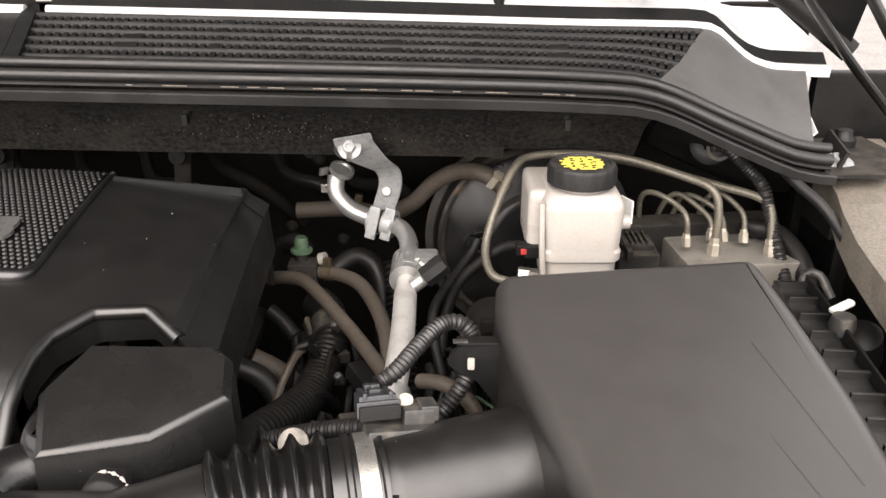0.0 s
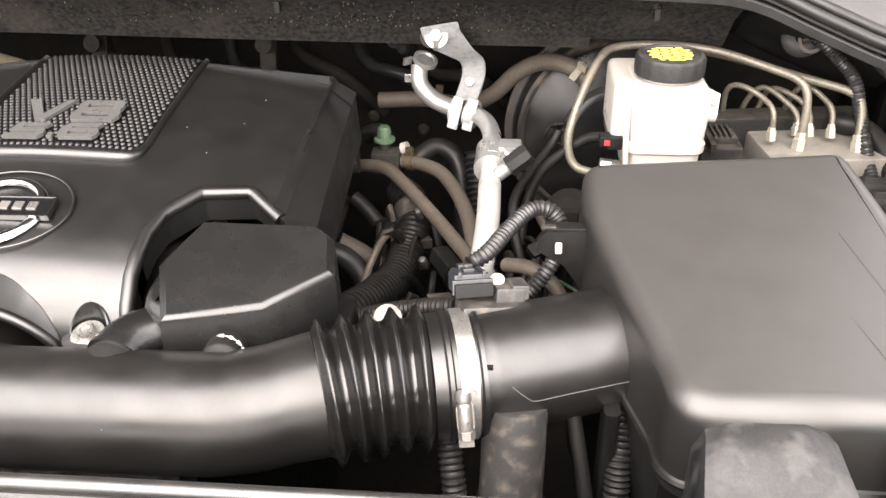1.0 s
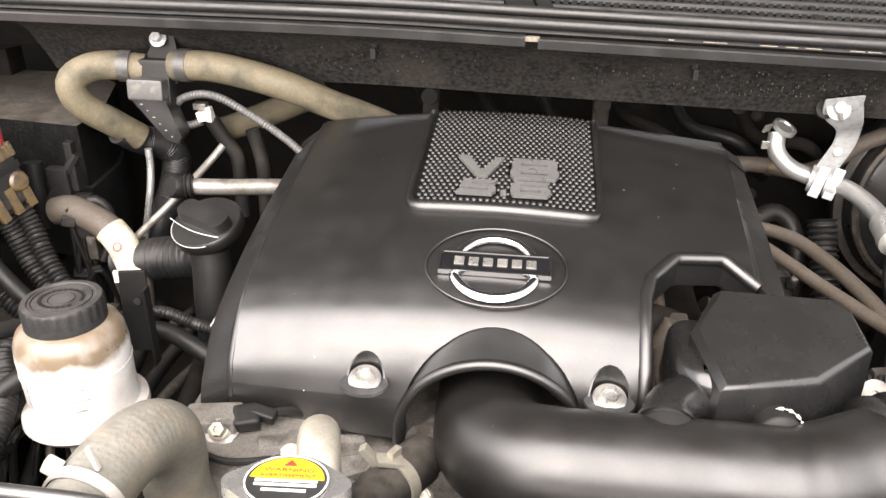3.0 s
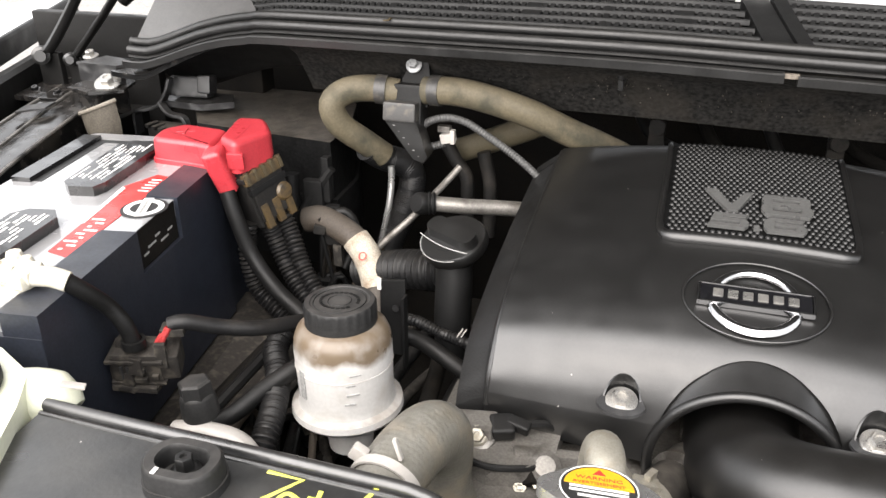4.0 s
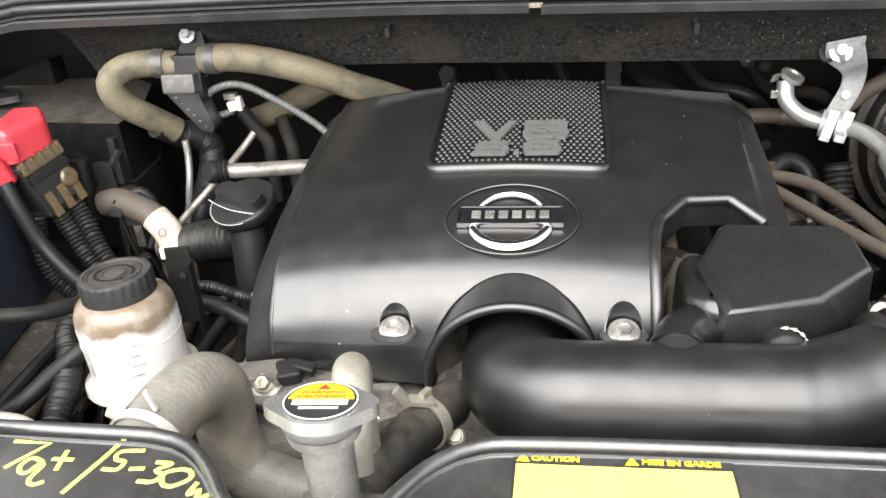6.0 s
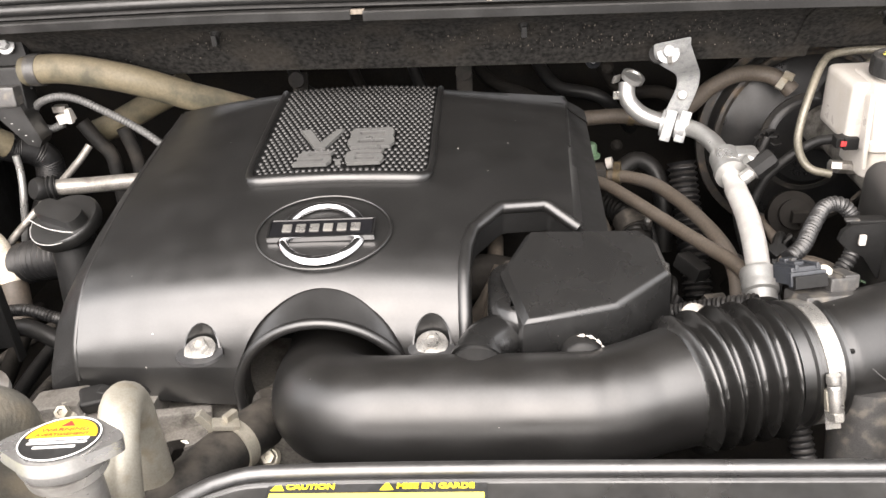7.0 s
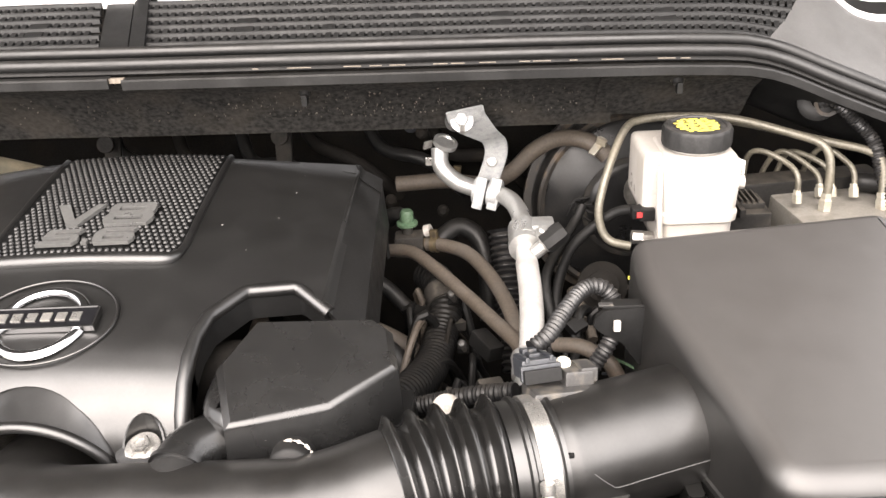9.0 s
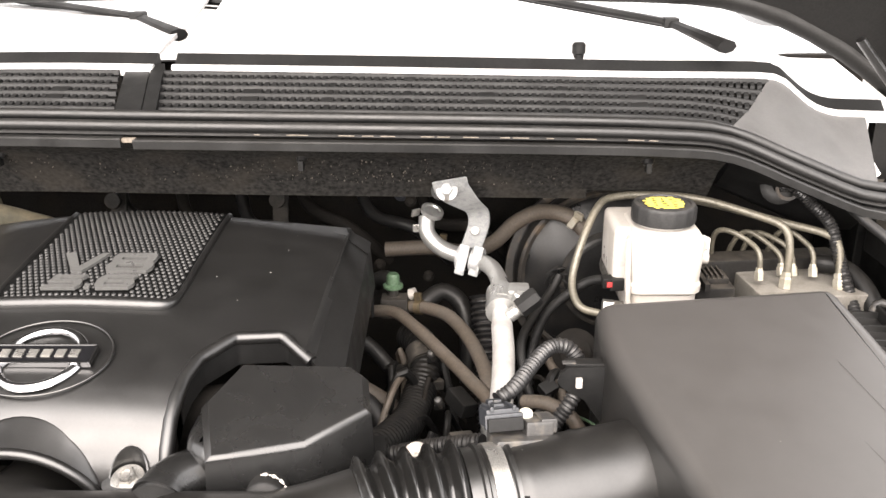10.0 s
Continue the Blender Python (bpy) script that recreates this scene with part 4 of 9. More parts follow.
part("sensor_flange", box((-0.030, 0.500, 1.082), (0.056, 0.032, 0.012), 0.003, pose(0, 0, 0, -14, 6, 14)), base_grey, maf)
part("sensor_block", merged(box((-0.020, 0.512, 1.088), (0.024, 0.026, 0.016), 0.003, pose(0, 0, 0, -14, 6, 14)), box((-0.012, 0.514, 1.091), (0.014, 0.022, 0.012), 0.002, pose(0, 0, 0, -14, 6, 14))), base_grey, maf)
part("sensor_screw", lathe([(0, 0), (0.006, 0), (0.006, 0.003), (0.004, 0.005), (0, 0.005)], along((-0.028, 0.516, 1.096), (0, -0.3, 1)), 12), corrosion, maf)
plug = part("sensor_plug", on_plug(((0, 0, 0), (0.038, 0.030, 0.020), 0.002), ((0, 0.016, 0.002), (0.030, 0.018, 0.018), 0.002), ((-0.013, 0.0, 0.010), (0.004, 0.034, 0.006), 0.001), ((0.013, 0.0, 0.010), (0.004, 0.034, 0.006), 0.001), ((0, 0.018, 0.012), (0.016, 0.012, 0.008), 0.0015), ((0, -0.016, -0.003), (0.044, 0.006, 0.016), 0.0015)), grey_plug, maf, "dark blue-grey electrical plug")
part("plug_latch", on_plug(((0, 0.006, 0.011), (0.012, 0.016, 0.005), 0.001)), grey_plug, plug)
part("latch_pin", on_plug(((0, 0.010, 0.0145), (0.005, 0.005, 0.004), 0.0008)), base_grey, plug)
part("plug_seal", on_plug(((0, -0.021, -0.006), (0.040, 0.006, 0.014), 0.001)), black_matte, plug)


# ---- air box ----
air_box = thing("air_box", (0.2, 0.6, 0.86), "large black plastic air filter box with dusty lid", "air filter box")
OUT = [(0.045, 0.648), (0.043, 0.58), (0.051, 0.54), (0.066, 0.475), (0.083, 0.412), (0.085, 0.385), (0.100, 0.371), (0.200, 0.373), (0.294, 0.370), (0.296, 0.48), (0.288, 0.60), (0.280, 0.674)]
lid = soft_block(dense(OUT, 0.018, 5), 1.02, 1.100, 0.017, 8, 0.001)
for v in lid.verts:
    if v.co.z > 1.03:
        v.co.z += 0.150 * (v.co.y - 0.375) + 0.0012 * math.sin(v.co.x * 31.0)
part("lid", lid, black_box, air_box)
part("case", prism([(x * 0.985 + 0.003, y * 0.985 + 0.008) for x, y in OUT], 0.86, 1.030, 0.006, None, 3, 1.0), black_gloss, air_box)
part("case_seam", sweep([(x, y, 1.031) for x, y in dense(OUT, 0.018, 3)[10:45]], 0.004, 8), black_gloss, air_box)
for (xa, ya), (xb, yb) in (((0.150, 0.39), (0.135, 0.44)), ((0.195, 0.40), (0.160, 0.52)), ((0.232, 0.40), (0.196, 0.54)), ((0.262, 0.41), (0.236, 0.55))):
    part("lid_rib", sweep([(xa + (xb - xa) * k, ya + (yb - ya) * k, 1.1003 + 0.150 * (ya + (yb - ya) * k - 0.375) + 0.0012 * math.sin((xa + (xb - xa) * k) * 31.0)) for k in (0, 0.25, 0.5, 0.75, 1)], 0.00015, 8), black_box, air_box)
part("side_post", prism(rounded(0.012, 0.026, 0.004, 3, 0.060, 0.452), 0.90, 1.03, 0.002), black_gloss, air_box)


# ---- cowl, hood and wings ----
# the rear line of the cowl vents, which stays high before its step down at the air box side
TOP = [(x, y, z) for x, y, z in SEAL if -1.05 < x < 0.1] + [(0.14, 0.825, 1.268), (0.25, 0.832, 1.265), (0.305, 0.834, 1.262), (0.328, 0.834, 1.248), (0.349, 0.834, 1.231), (0.375, 0.834, 1.219), (0.42, 0.834, 1.215), (0.60, 0.834, 1.21)]
TOP = [(-1.56, 0.80, 1.21), (-1.39, 0.80, 1.215), (-1.345, 0.80, 1.219), (-1.320, 0.80, 1.231), (-1.298, 0.80, 1.248), (-1.270, 0.80, 1.260), (-1.18, 0.803, 1.271)] + TOP
top_line = curve_points(TOP, 0.02)


def offset_line(a, b, dy, dz, step=0.02):
    """The vents' rear line between two x values, moved back and up."""
    return [p + Vector((0, dy, dz)) for p in top_line if a <= p.x <= b]


def between(x, k):
    """A point on the cowl between the seal (k = 0) and the rear line (k = 1)."""
    y, z = (lerp_table([(p.x, p[i]) for p in seal_line], x) for i in (1, 2))
    y1, z1 = (lerp_table([(p.x, p[i]) for p in top_line], x) for i in (1, 2))
    return Vector((x, y + 0.018 + (0.110 + y1 - y) * k, z + 0.001 + (0.031 + z1 - z) * k))


def vent_grille(name, a, b, slant_a, slant_b, label):
    """A cowl vent: recessed plate, cross slats, upright ribs and rows of small teeth."""
    g = thing(name, ((a + b) / 2, 0.86, 1.29), label, "cowl vent", "cowl vents")
    rows = 6
    at = between
    n = 40
    bm = bmesh.new()
    grid = [[bm.verts.new(at(a + slant_a * k + (b + slant_b * k - a - slant_a * k) * i / n, k) + Vector((0, 0, -0.016))) for k in (0, 1)] for i in range(n + 1)]
    for u, v in zip(grid, grid[1:]):
        bm.faces.new((u[0], v[0], v[1], u[1]))
    # Near-black backing paints the shade between the slats.
    part("backing", bm, shade_black, g)
    for r in range(rows + 1):
        k = r / rows
        x0, x1 = a + slant_a * k, b + slant_b * k
        line = [at(x0 + (x1 - x0) * i / n, k) for i in range(n + 1)]
        part("slat", strip(line, [(-0.0040, -0.0045), (-0.0034, -0.0004), (-0.0022, 0.0008), (0.0012, 0.0012), (0.0018, -0.0036)]), cowl_plastic, g)
    teeth = bmesh.new()
    for r in range(1, rows + 1):
        k = r / rows
        x = a + slant_a * k + 0.004
        while x < b + slant_b * k - 0.004:
            p, w, lean = at(x, k), 0.0027, -0.0014
            vs = [teeth.verts.new(p + Vector(t)) for t in ((-w + lean, -0.0112, -0.0125), (w + lean, -0.0112, -0.0125), (w + lean, -0.0106, -0.0062), (-w + lean, -0.0106, -0.0062), (-w, -0.003, -0.0125), (w, -0.003, -0.0125), (w, -0.003, -0.0020), (-w, -0.003, -0.0020))]
            for f in ((0, 1, 2, 3), (3, 2, 6, 7), (0, 3, 7, 4), (1, 5, 6, 2)):
                teeth.faces.new([vs[i] for i in f])
            x += 0.0088
    # The rear wall has the same shade in its colour.
    part("rear_wall", strip([at(a + slant_a + (b + slant_b - a - slant_a) * i / n, 1.0) for i in range(n + 1)], [(0.0015, -0.018), (0.0015, 0.0008), (0.004, 0.0008), (0.004, -0.018)]), shade_black, g)
    part("vent_teeth", teeth, cowl_plastic, g, "rows of small vent teeth", 0, "stuff")
    for i in range(1, 7):
        x = a + (b - a) * i / 7
        if b + slant_b * 0.5 < x or x < a + slant_a * 0.5:
            continue
        wide = 0.0095 if i in (1, 4, 6) else 0.0028
        p = [at(x, k / 6) + Vector((0, 0, -0.0012 if i in (1, 4, 6) else -0.0010)) for k in range(7)]
        bm = bmesh.new()
        sec = [[bm.verts.new(q + Vector((dx, 0, dz))) for dx, dz in ((-wide, 0), (wide, 0), (wide, -0.004), (-wide, -0.004))] for q in (p if wide < 0.005 else p[2:5])]
        for u, v in zip(sec, sec[1:]):
            for j in range(4):
                bm.faces.new((u[j], u[(j + 1) % 4], v[(j + 1) % 4], v[j]))
        bm.faces.new(sec[0]), bm.faces.new(sec[-1])
        part("rib" if wide < 0.005 else "clip_plate", bm, cowl_plastic, g)
    return g


vent_grille("cowl_vent", -0.412, 0.215, -0.030, 0.08, "weathered black plastic cowl vent with fine slats")
vent_grille("cowl_vent", -1.06, -0.460, -0.08, -0.033, "weathered black plastic cowl vent with fine slats, on the battery side")
joint = thing("cowl_joint", (-0.44, 0.86, 1.28), "black plastic seam plate between the cowl vents", "cowl seam")
for xa, xb, lift in ((-0.459, -0.4295, 0.002), (-0.4275, -0.412, 0.005)):
    za = lerp_table([(p.x, p.z) for p in seal_line], xa)
    ya = lerp_table([(p.x, p.y) for p in seal_line], xa)
    bm = bmesh.new()
    sec = [[bm.verts.new((x - 0.032 * k, ya + 0.012 + 0.135 * k, za + lift + 0.034 * k + dz)) for x, dz in ((xa, 0), (xb, 0), (xb, -0.012), (xa, -0.012))] for k in (0, 0.5, 1)]
    for u, v in zip(sec, sec[1:]):
        for j in range(4):
            bm.faces.new((u[j], u[(j + 1) % 4], v[(j + 1) % 4], v[j]))
    bm.faces.new(sec[0]), bm.faces.new(sec[-1])
    part("plate", bm, cowl_plastic, joint)

def end_plates():
    for name, xa, xb, slant, mat, lab in (("cowl_end", 0.217, 0.390, 0.08, cowl_grey, "faded grey plastic cowl end panel"), ("cowl_end", -1.262, -1.062, -0.08, cowl_grey, "faded grey plastic cowl end panel on the battery side")):
        bm = bmesh.new()
        n = 14
        rows = []
        for i in range(n + 1):
            row = []
            for k in (0, 0.5, 1.0):
                lo, hi = (xa + slant * k, xb + 0.032 * k) if xa > 0 else (xa, xb + slant * k)
                x = lo + (hi - lo) * i / n
                row.append(tuple(between(x, k * 1.02)))
            rows.append(row)
        top = [[bm.verts.new(p) for p in r] for r in rows]
        low = [[bm.verts.new((p[0], p[1], p[2] - 0.006)) for p in r] for r in rows]
        for a, b in zip(top, top[1:]):
            for k in range(2):
                bm.faces.new((a[k], b[k], b[k + 1], a[k + 1]))
        for a, b in zip(low, low[1:]):
            for k in range(2):
                bm.faces.new((a[k + 1], b[k + 1], b[k], a[k]))
        for i in range(n):
            bm.faces.new((top[i][0], low[i][0], low[i + 1][0], top[i + 1][0]))
            bm.faces.new((top[i][2], top[i + 1][2], low[i + 1][2], low[i][2]))
        for i in (0, n):
            for k in range(2):
                bm.faces.new((top[i][k], top[i][k + 1], low[i][k + 1], low[i][k]))
        solo(name, bm, mat, lab, "cowl panel", "cowl ends")


end_plates()
cowl_top = thing("windshield_cowl", (MID, 1.0, 1.30), "cowl top panel below the windshield, sky reflection in its pale colour", "cowl panel")
for xa, xb in ((-1.29, -0.4385), (-0.4365, 0.46)):
    # Bead and upper panel get the painted sky reflection.
    part("front_bead", strip(offset_line(xa, xb, 0.134, 0.036), [(-0.004, -0.01), (-0.005, 0.0), (-0.002, 0.0035), (0.003, 0.0035), (0.006, 0.0), (0.006, -0.01)]), cowl_glare, cowl_top, "front bead with sky reflection put into its pale colour")
    part("gutter", strip(offset_line(xa, xb, 0.15, 0.036), [(-0.01, -0.004), (-0.01, 0.0), (0.008, 0.014), (0.012, 0.010), (0.012, -0.004)]), cowl_plastic, cowl_top)
    part("upper_panel", strip(offset_line(xa, xb, 0.16, 0.05), [(0.0, -0.004), (0.0, 0.0), (0.03, 0.008), (0.16, 0.03), (0.27, 0.062), (0.27, 0.057), (0.16, 0.025), (0.03, 0.002)]), cowl_glare, cowl_top)
noz = thing("washer_nozzle", (0.064, 0.99, 1.32), "small black washer nozzle on the cowl top", "washer nozzle")
nzp = Vector((0.064, 0.980, 1.320))
part("stem", lathe([(0, -0.006), (0.0055, -0.006), (0.0065, 0.006), (0.0085, 0.008), (0.0085, 0.018), (0.006, 0.021), (0, 0.021)], Matrix.Translation(nzp), 14), black_matte, noz)
part("jet", box(nzp + Vector((0, 0.006, 0.013)), (0.006, 0.006, 0.006), 0.001), black_gloss, noz)

windshield = solo("windshield", strip(offset_line(-1.40, 0.50, 0.425, 0.108), [(0.0, 0.0), (0.62, 0.5), (0.624, 0.495), (0.004, -0.005)]), glass_dark, "tinted curved windshield reflecting the sky", "windshield", kind="structure")


def wiper(pivot, mid, tip, label):
    w = thing("wiper", pivot, label, "wiper", "wipers")
    part("arm", sweep([pivot, Vector(pivot).lerp(Vector(mid), 0.5), mid], lambda s, T: 0.014 - 0.006 * s / T, 8, squash=0.6), black_matte, w)
    part("knuckle", box(mid, (0.020, 0.022, 0.014), 0.003), black_matte, w)
    part("blade_spine", sweep([mid, tip], 0.0075, 8, squash=0.7), black_matte, w)
    part("blade_rubber", sweep([Vector(mid) + Vector((0, 0.01, -0.006)), Vector(tip) + Vector((0, 0.01, -0.006))], 0.0025, 6), black_rubber, w)


wiper((0.240, 0.958, 1.336), (0.197, 1.075, 1.354), (-0.40, 1.25, 1.455), "black wiper arm parked on the cowl, driver side")
wiper((-0.452, 1.028, 1.350), (-0.530, 1.100, 1.368), (-0.95, 1.21, 1.418), "black wiper arm parked on the cowl, passenger side")

blade = thing("wiper", (-0.40, 1.2, 1.375), "black wiper blade lying at the foot of the windshield", "wiper", "wipers")
part("spine", sweep([(-0.60, 1.205, 1.3905), (-0.42, 1.20, 1.3765), (-0.256, 1.20, 1.3650)], lambda q, T: 0.0058 - 0.004 * max(0.0, q / T - 0.7) / 0.3, 8, squash=0.8), black_matte, blade)
part("rubber", sweep([(-0.60, 1.196, 1.3830), (-0.42, 1.192, 1.3690), (-0.27, 1.192, 1.3600)], 0.0022, 6), black_rubber, blade)
for x in (-0.55, -0.47, -0.39):
    part("bridge", box((x, 1.20, 1.3785 + (-0.42 - x) * 0.09), (0.03, 0.014, 0.012), 0.003), black_matte, blade)

# the open hood, leaning forward over the bay
hood = thing("hood", (MID, 1.02, 1.40), "open white hood with a dark underside", "hood")
HY, HZ, HA, HL = 1.045, 1.405, radians(50), 1.18


def hood_drop(dx):
    """How far the hood's rear edge falls towards its corners."""
    return 0.030 * (dx / 0.98) ** 2 + 1.4 * max(0.0, abs(dx) - 0.65) ** 2


def hood_shell(y_off, z_off, mat, name, half):
    bm = bmesh.new()
    rows = []
    for i in range(13):
        u = i / 12
        row = []
        for k in range(25):
            v = k / 12 - 1
            x = MID + half * v * (1 - 0.06 * u)
            sag = hood_drop(half * v)
            d = HL * u
            bow = 0.05 * math.sin(math.pi * u)
            y = HY - d * math.cos(HA) + bow * math.sin(HA) - sag * 0.3
            z = HZ + d * math.sin(HA) + bow * math.cos(HA) - sag * (1.0 - 0.6 * min(1.0, u * 3))
            row.append(bm.verts.new((x, y + y_off, z + z_off)))
        rows.append(row)
    for a, b in zip(rows, rows[1:]):
        for k in range(24):
            bm.faces.new((a[k], a[k + 1], b[k + 1], b[k]))
    return part(name, bm, mat, hood)


hood_shell(0.022, 0.014, white_paint, "skin", 0.945)
hood_shell(0.0, 0.0, bay_black, "inner_panel", 0.935)
part("rear_edge", sweep([(MID + 0.94 * v, HY + 0.006 - hood_drop(0.94 * v) * 0.3, HZ + 0.002 - hood_drop(0.94 * v)) for v in [i / 12 - 1 for i in range(25)]], 0.014, 10, step=0.03), bay_black, hood)


def hinge(side):
    """Two curved arms on a base plate; side is -1 by the battery, 1 by the air box."""
    def at(dx, y, z):
        return Vector((MID + side * dx, y, z))
    h = thing("hinge", at(1.0, 0.90, 1.18), "black steel hood hinge with two arms", "hinge", "hood hinges")
    part("base_plate", box(at(1.01, 0.92, 1.138), (0.09, 0.12, 0.008), 0.002), bay_metal, h)
    part("arm", sweep([at(1.034, 0.928, 1.188), at(1.010, 0.929, 1.211), at(0.962, 0.932, 1.271), at(0.90, 0.94, 1.360)], lambda q, T: 0.0135 - 0.003 * q / T, 10, squash=0.55), black_gloss, h)
    part("arm", sweep([at(0.988, 0.934, 1.182), at(0.9646, 0.934, 1.205), at(0.901, 0.936, 1.272), at(0.84, 0.94, 1.345)], 0.0095, 10, squash=0.55), black_gloss, h)
    part("arm_rib", sweep([at(1.018, 0.918, 1.200), at(0.966, 0.922, 1.266), at(0.90, 0.93, 1.356)], 0.0022, 8), black_gloss, h)
    part("pivot", lathe([(0, -0.012), (0.0135, -0.012), (0.0135, 0.008), (0.009, 0.010), (0.0085, 0.015), (0, 0.015)], along(at(1.0345, 0.922, 1.188), (0.5, -0.8, 0.1)), 18), black_gloss, h)
    part("link_pivot", lathe([(0, -0.010), (0.010, -0.010), (0.010, 0.006), (0.006, 0.010), (0, 0.010)], along(at(0.986, 0.926, 1.184), (0.5, -0.8, 0.1)), 16), black_gloss, h)
    bolt(at(1.03, 0.89, 1.142), (0, -0.3, 1), 0.0055, 0.007, 1.6, bay_metal, h)
    bolt(at(0.985, 0.885, 1.142), (0, -0.3, 1), 0.0055, 0.007, 1.6, bay_metal, h)
    part("post", box(at(1.030, 0.935, 1.165), (0.040, 0.012, 0.052), 0.003), bay_black, h)
    part("post", box(at(0.985, 0.938, 1.163), (0.026, 0.012, 0.048), 0.003), bay_black, h)


hinge(-1)
hinge(1)


def rail(pts_in, pts_out, drop, name, mat, label, kind="structure"):
    """A flange between two lines, with a downturned inner edge."""
    bm = bmesh.new()
    a, b = curve_points(pts_in, 0.04), curve_points(pts_out, 0.04)
    n = min(len(a), len(b))
    a = [a[int(i * (len(a) - 1) / (n - 1))] for i in range(n)]
    b = [b[int(i * (len(b) - 1) / (n - 1))] for i in range(n)]
    secs = []
    for p, q in zip(a, b):
        m = p.lerp(q, 0.35) + Vector((0, 0, 0.004))
        low = p + Vector((0, 0, -drop))
        secs.append([bm.verts.new(v) for v in (low, p, m, q, q + Vector((0, 0, -0.01)), m + Vector((0, 0, -0.01)), p + Vector((0.0, 0, -0.01)) + (q - p).normalized() * 0.006, low + (q - p).normalized() * 0.006)])
    for u, v in zip(secs, secs[1:]):
        for k in range(8):
            bm.faces.new((u[k], v[k], v[(k + 1) % 8], u[(k + 1) % 8]))
    bm.faces.new(secs[0]), bm.faces.new(secs[-1])
    ob = solo(name, bm, mat, label, "wing rail", kind=kind)
    if mat is bay_metal:
        for edge in (a, b):
            part("edge_highlight", sweep([p + Vector((0, 0, 0.0008)) for p in edge], 0.0026, 8, step=0.02), streak_edge, ob, "dusty rail edge with specular streak put into its colour")
    return ob


rail([(-1.13, 0.12, 1.12), (-1.215, 0.42, 1.135), (-1.28, 0.61, 1.14), (-1.333, 0.79, 1.142), (-1.36, 0.92, 1.145)], [(-1.18, 0.12, 1.118), (-1.268, 0.43, 1.132), (-1.33, 0.62, 1.138), (-1.392, 0.80, 1.14), (-1.43, 0.93, 1.142)], 0.05, "rail_left_inner", bay_metal, "dusty black inner wing rail beside the battery")
rail([(-1.185, 0.12, 1.112), (-1.273, 0.43, 1.122), (-1.335, 0.62, 1.126), (-1.397, 0.80, 1.13), (-1.435, 0.93, 1.132)], [(-1.225, 0.12, 1.118), (-1.318, 0.43, 1.130), (-1.382, 0.62, 1.134), (-1.435, 0.80, 1.137), (-1.47, 0.95, 1.14)], 0.03, "rail_left_ledge", bay_metal, "scuffed black ledge outside the inner rail")
rail([(-1.23, 0.12, 1.09), (-1.323, 0.44, 1.10), (-1.387, 0.63, 1.105), (-1.44, 0.81, 1.11), (-1.50, 1.02, 1.115)], [(-1.27, 0.12, 1.09), (-1.375, 0.46, 1.10), (-1.44, 0.66, 1.105), (-1.50, 0.86, 1.11), (-1.57, 1.10, 1.115)], 0.06, "rail_left_gutter", bay_black, "black gutter between inner rail and wing")
rail([(-1.26, 0.12, 1.14), (-1.37, 0.46, 1.156), (-1.432, 0.66, 1.163), (-1.49, 0.85, 1.167), (-1.575, 1.12, 1.172)], [(-1.275, 0.12, 1.145), (-1.388, 0.46, 1.162), (-1.452, 0.66, 1.169), (-1.51, 0.85, 1.173), (-1.595, 1.12, 1.178)], 0.06, "trim_left_seam", bay_black, "grimy seam flange below the wing edge")
rail([(-1.265, 0.10, 1.165), (-1.40, 0.50, 1.19), (-1.515, 0.82, 1.20), (-1.678, 1.25, 1.21)], [(-1.275, 0.10, 1.17), (-1.411, 0.50, 1.195), (-1.526, 0.82, 1.205), (-1.689, 1.25, 1.215)], 0.03, "trim_left", bay_black, "worn rubber strip along the wing edge")
rail([(-1.278, 0.05, 1.165), (-1.416, 0.50, 1.192), (-1.531, 0.82, 1.203), (-1.694, 1.25, 1.213)], [(-1.95, 0.05, 1.10), (-1.95, 0.50, 1.14), (-1.95, 0.82, 1.16), (-1.95, 1.25, 1.17)], 0.02, "wing_left", white_paint, "white painted front wing")
rail([(0.355, 0.10, 1.09), (0.362, 0.45, 1.125), (0.382, 0.70, 1.145), (0.405, 0.80, 1.155), (0.43, 0.95, 1.165)], [(0.44, 0.10, 1.09), (0.455, 0.45, 1.13), (0.475, 0.70, 1.15), (0.50, 0.80, 1.16), (0.52, 0.95, 1.17)], 0.035, "rail_right_inner", dusty_paint, "dusty pale inner wing rail beside the air box")
rail([(0.44, 0.10, 1.06), (0.458, 0.45, 1.09), (0.478, 0.70, 1.11), (0.503, 0.80, 1.115), (0.525, 1.05, 1.12)], [(0.52, 0.10, 1.06), (0.55, 0.45, 1.09), (0.58, 0.70, 1.11), (0.61, 0.80, 1.115), (0.66, 1.05, 1.12)], 0.06, "rail_right_gutter", bay_black, "black gutter between inner rail and wing")
rail([(0.52, 0.10, 1.10), (0.55, 0.45, 1.14), (0.58, 0.70, 1.16), (0.61, 0.85, 1.17), (0.67, 1.15, 1.19)], [(1.1, 0.10, 1.06), (1.1, 0.45, 1.10), (1.1, 0.70, 1.12), (1.1, 0.85, 1.14), (1.1, 1.15, 1.15)], 0.02, "wing_right", white_paint, "white painted front wing")

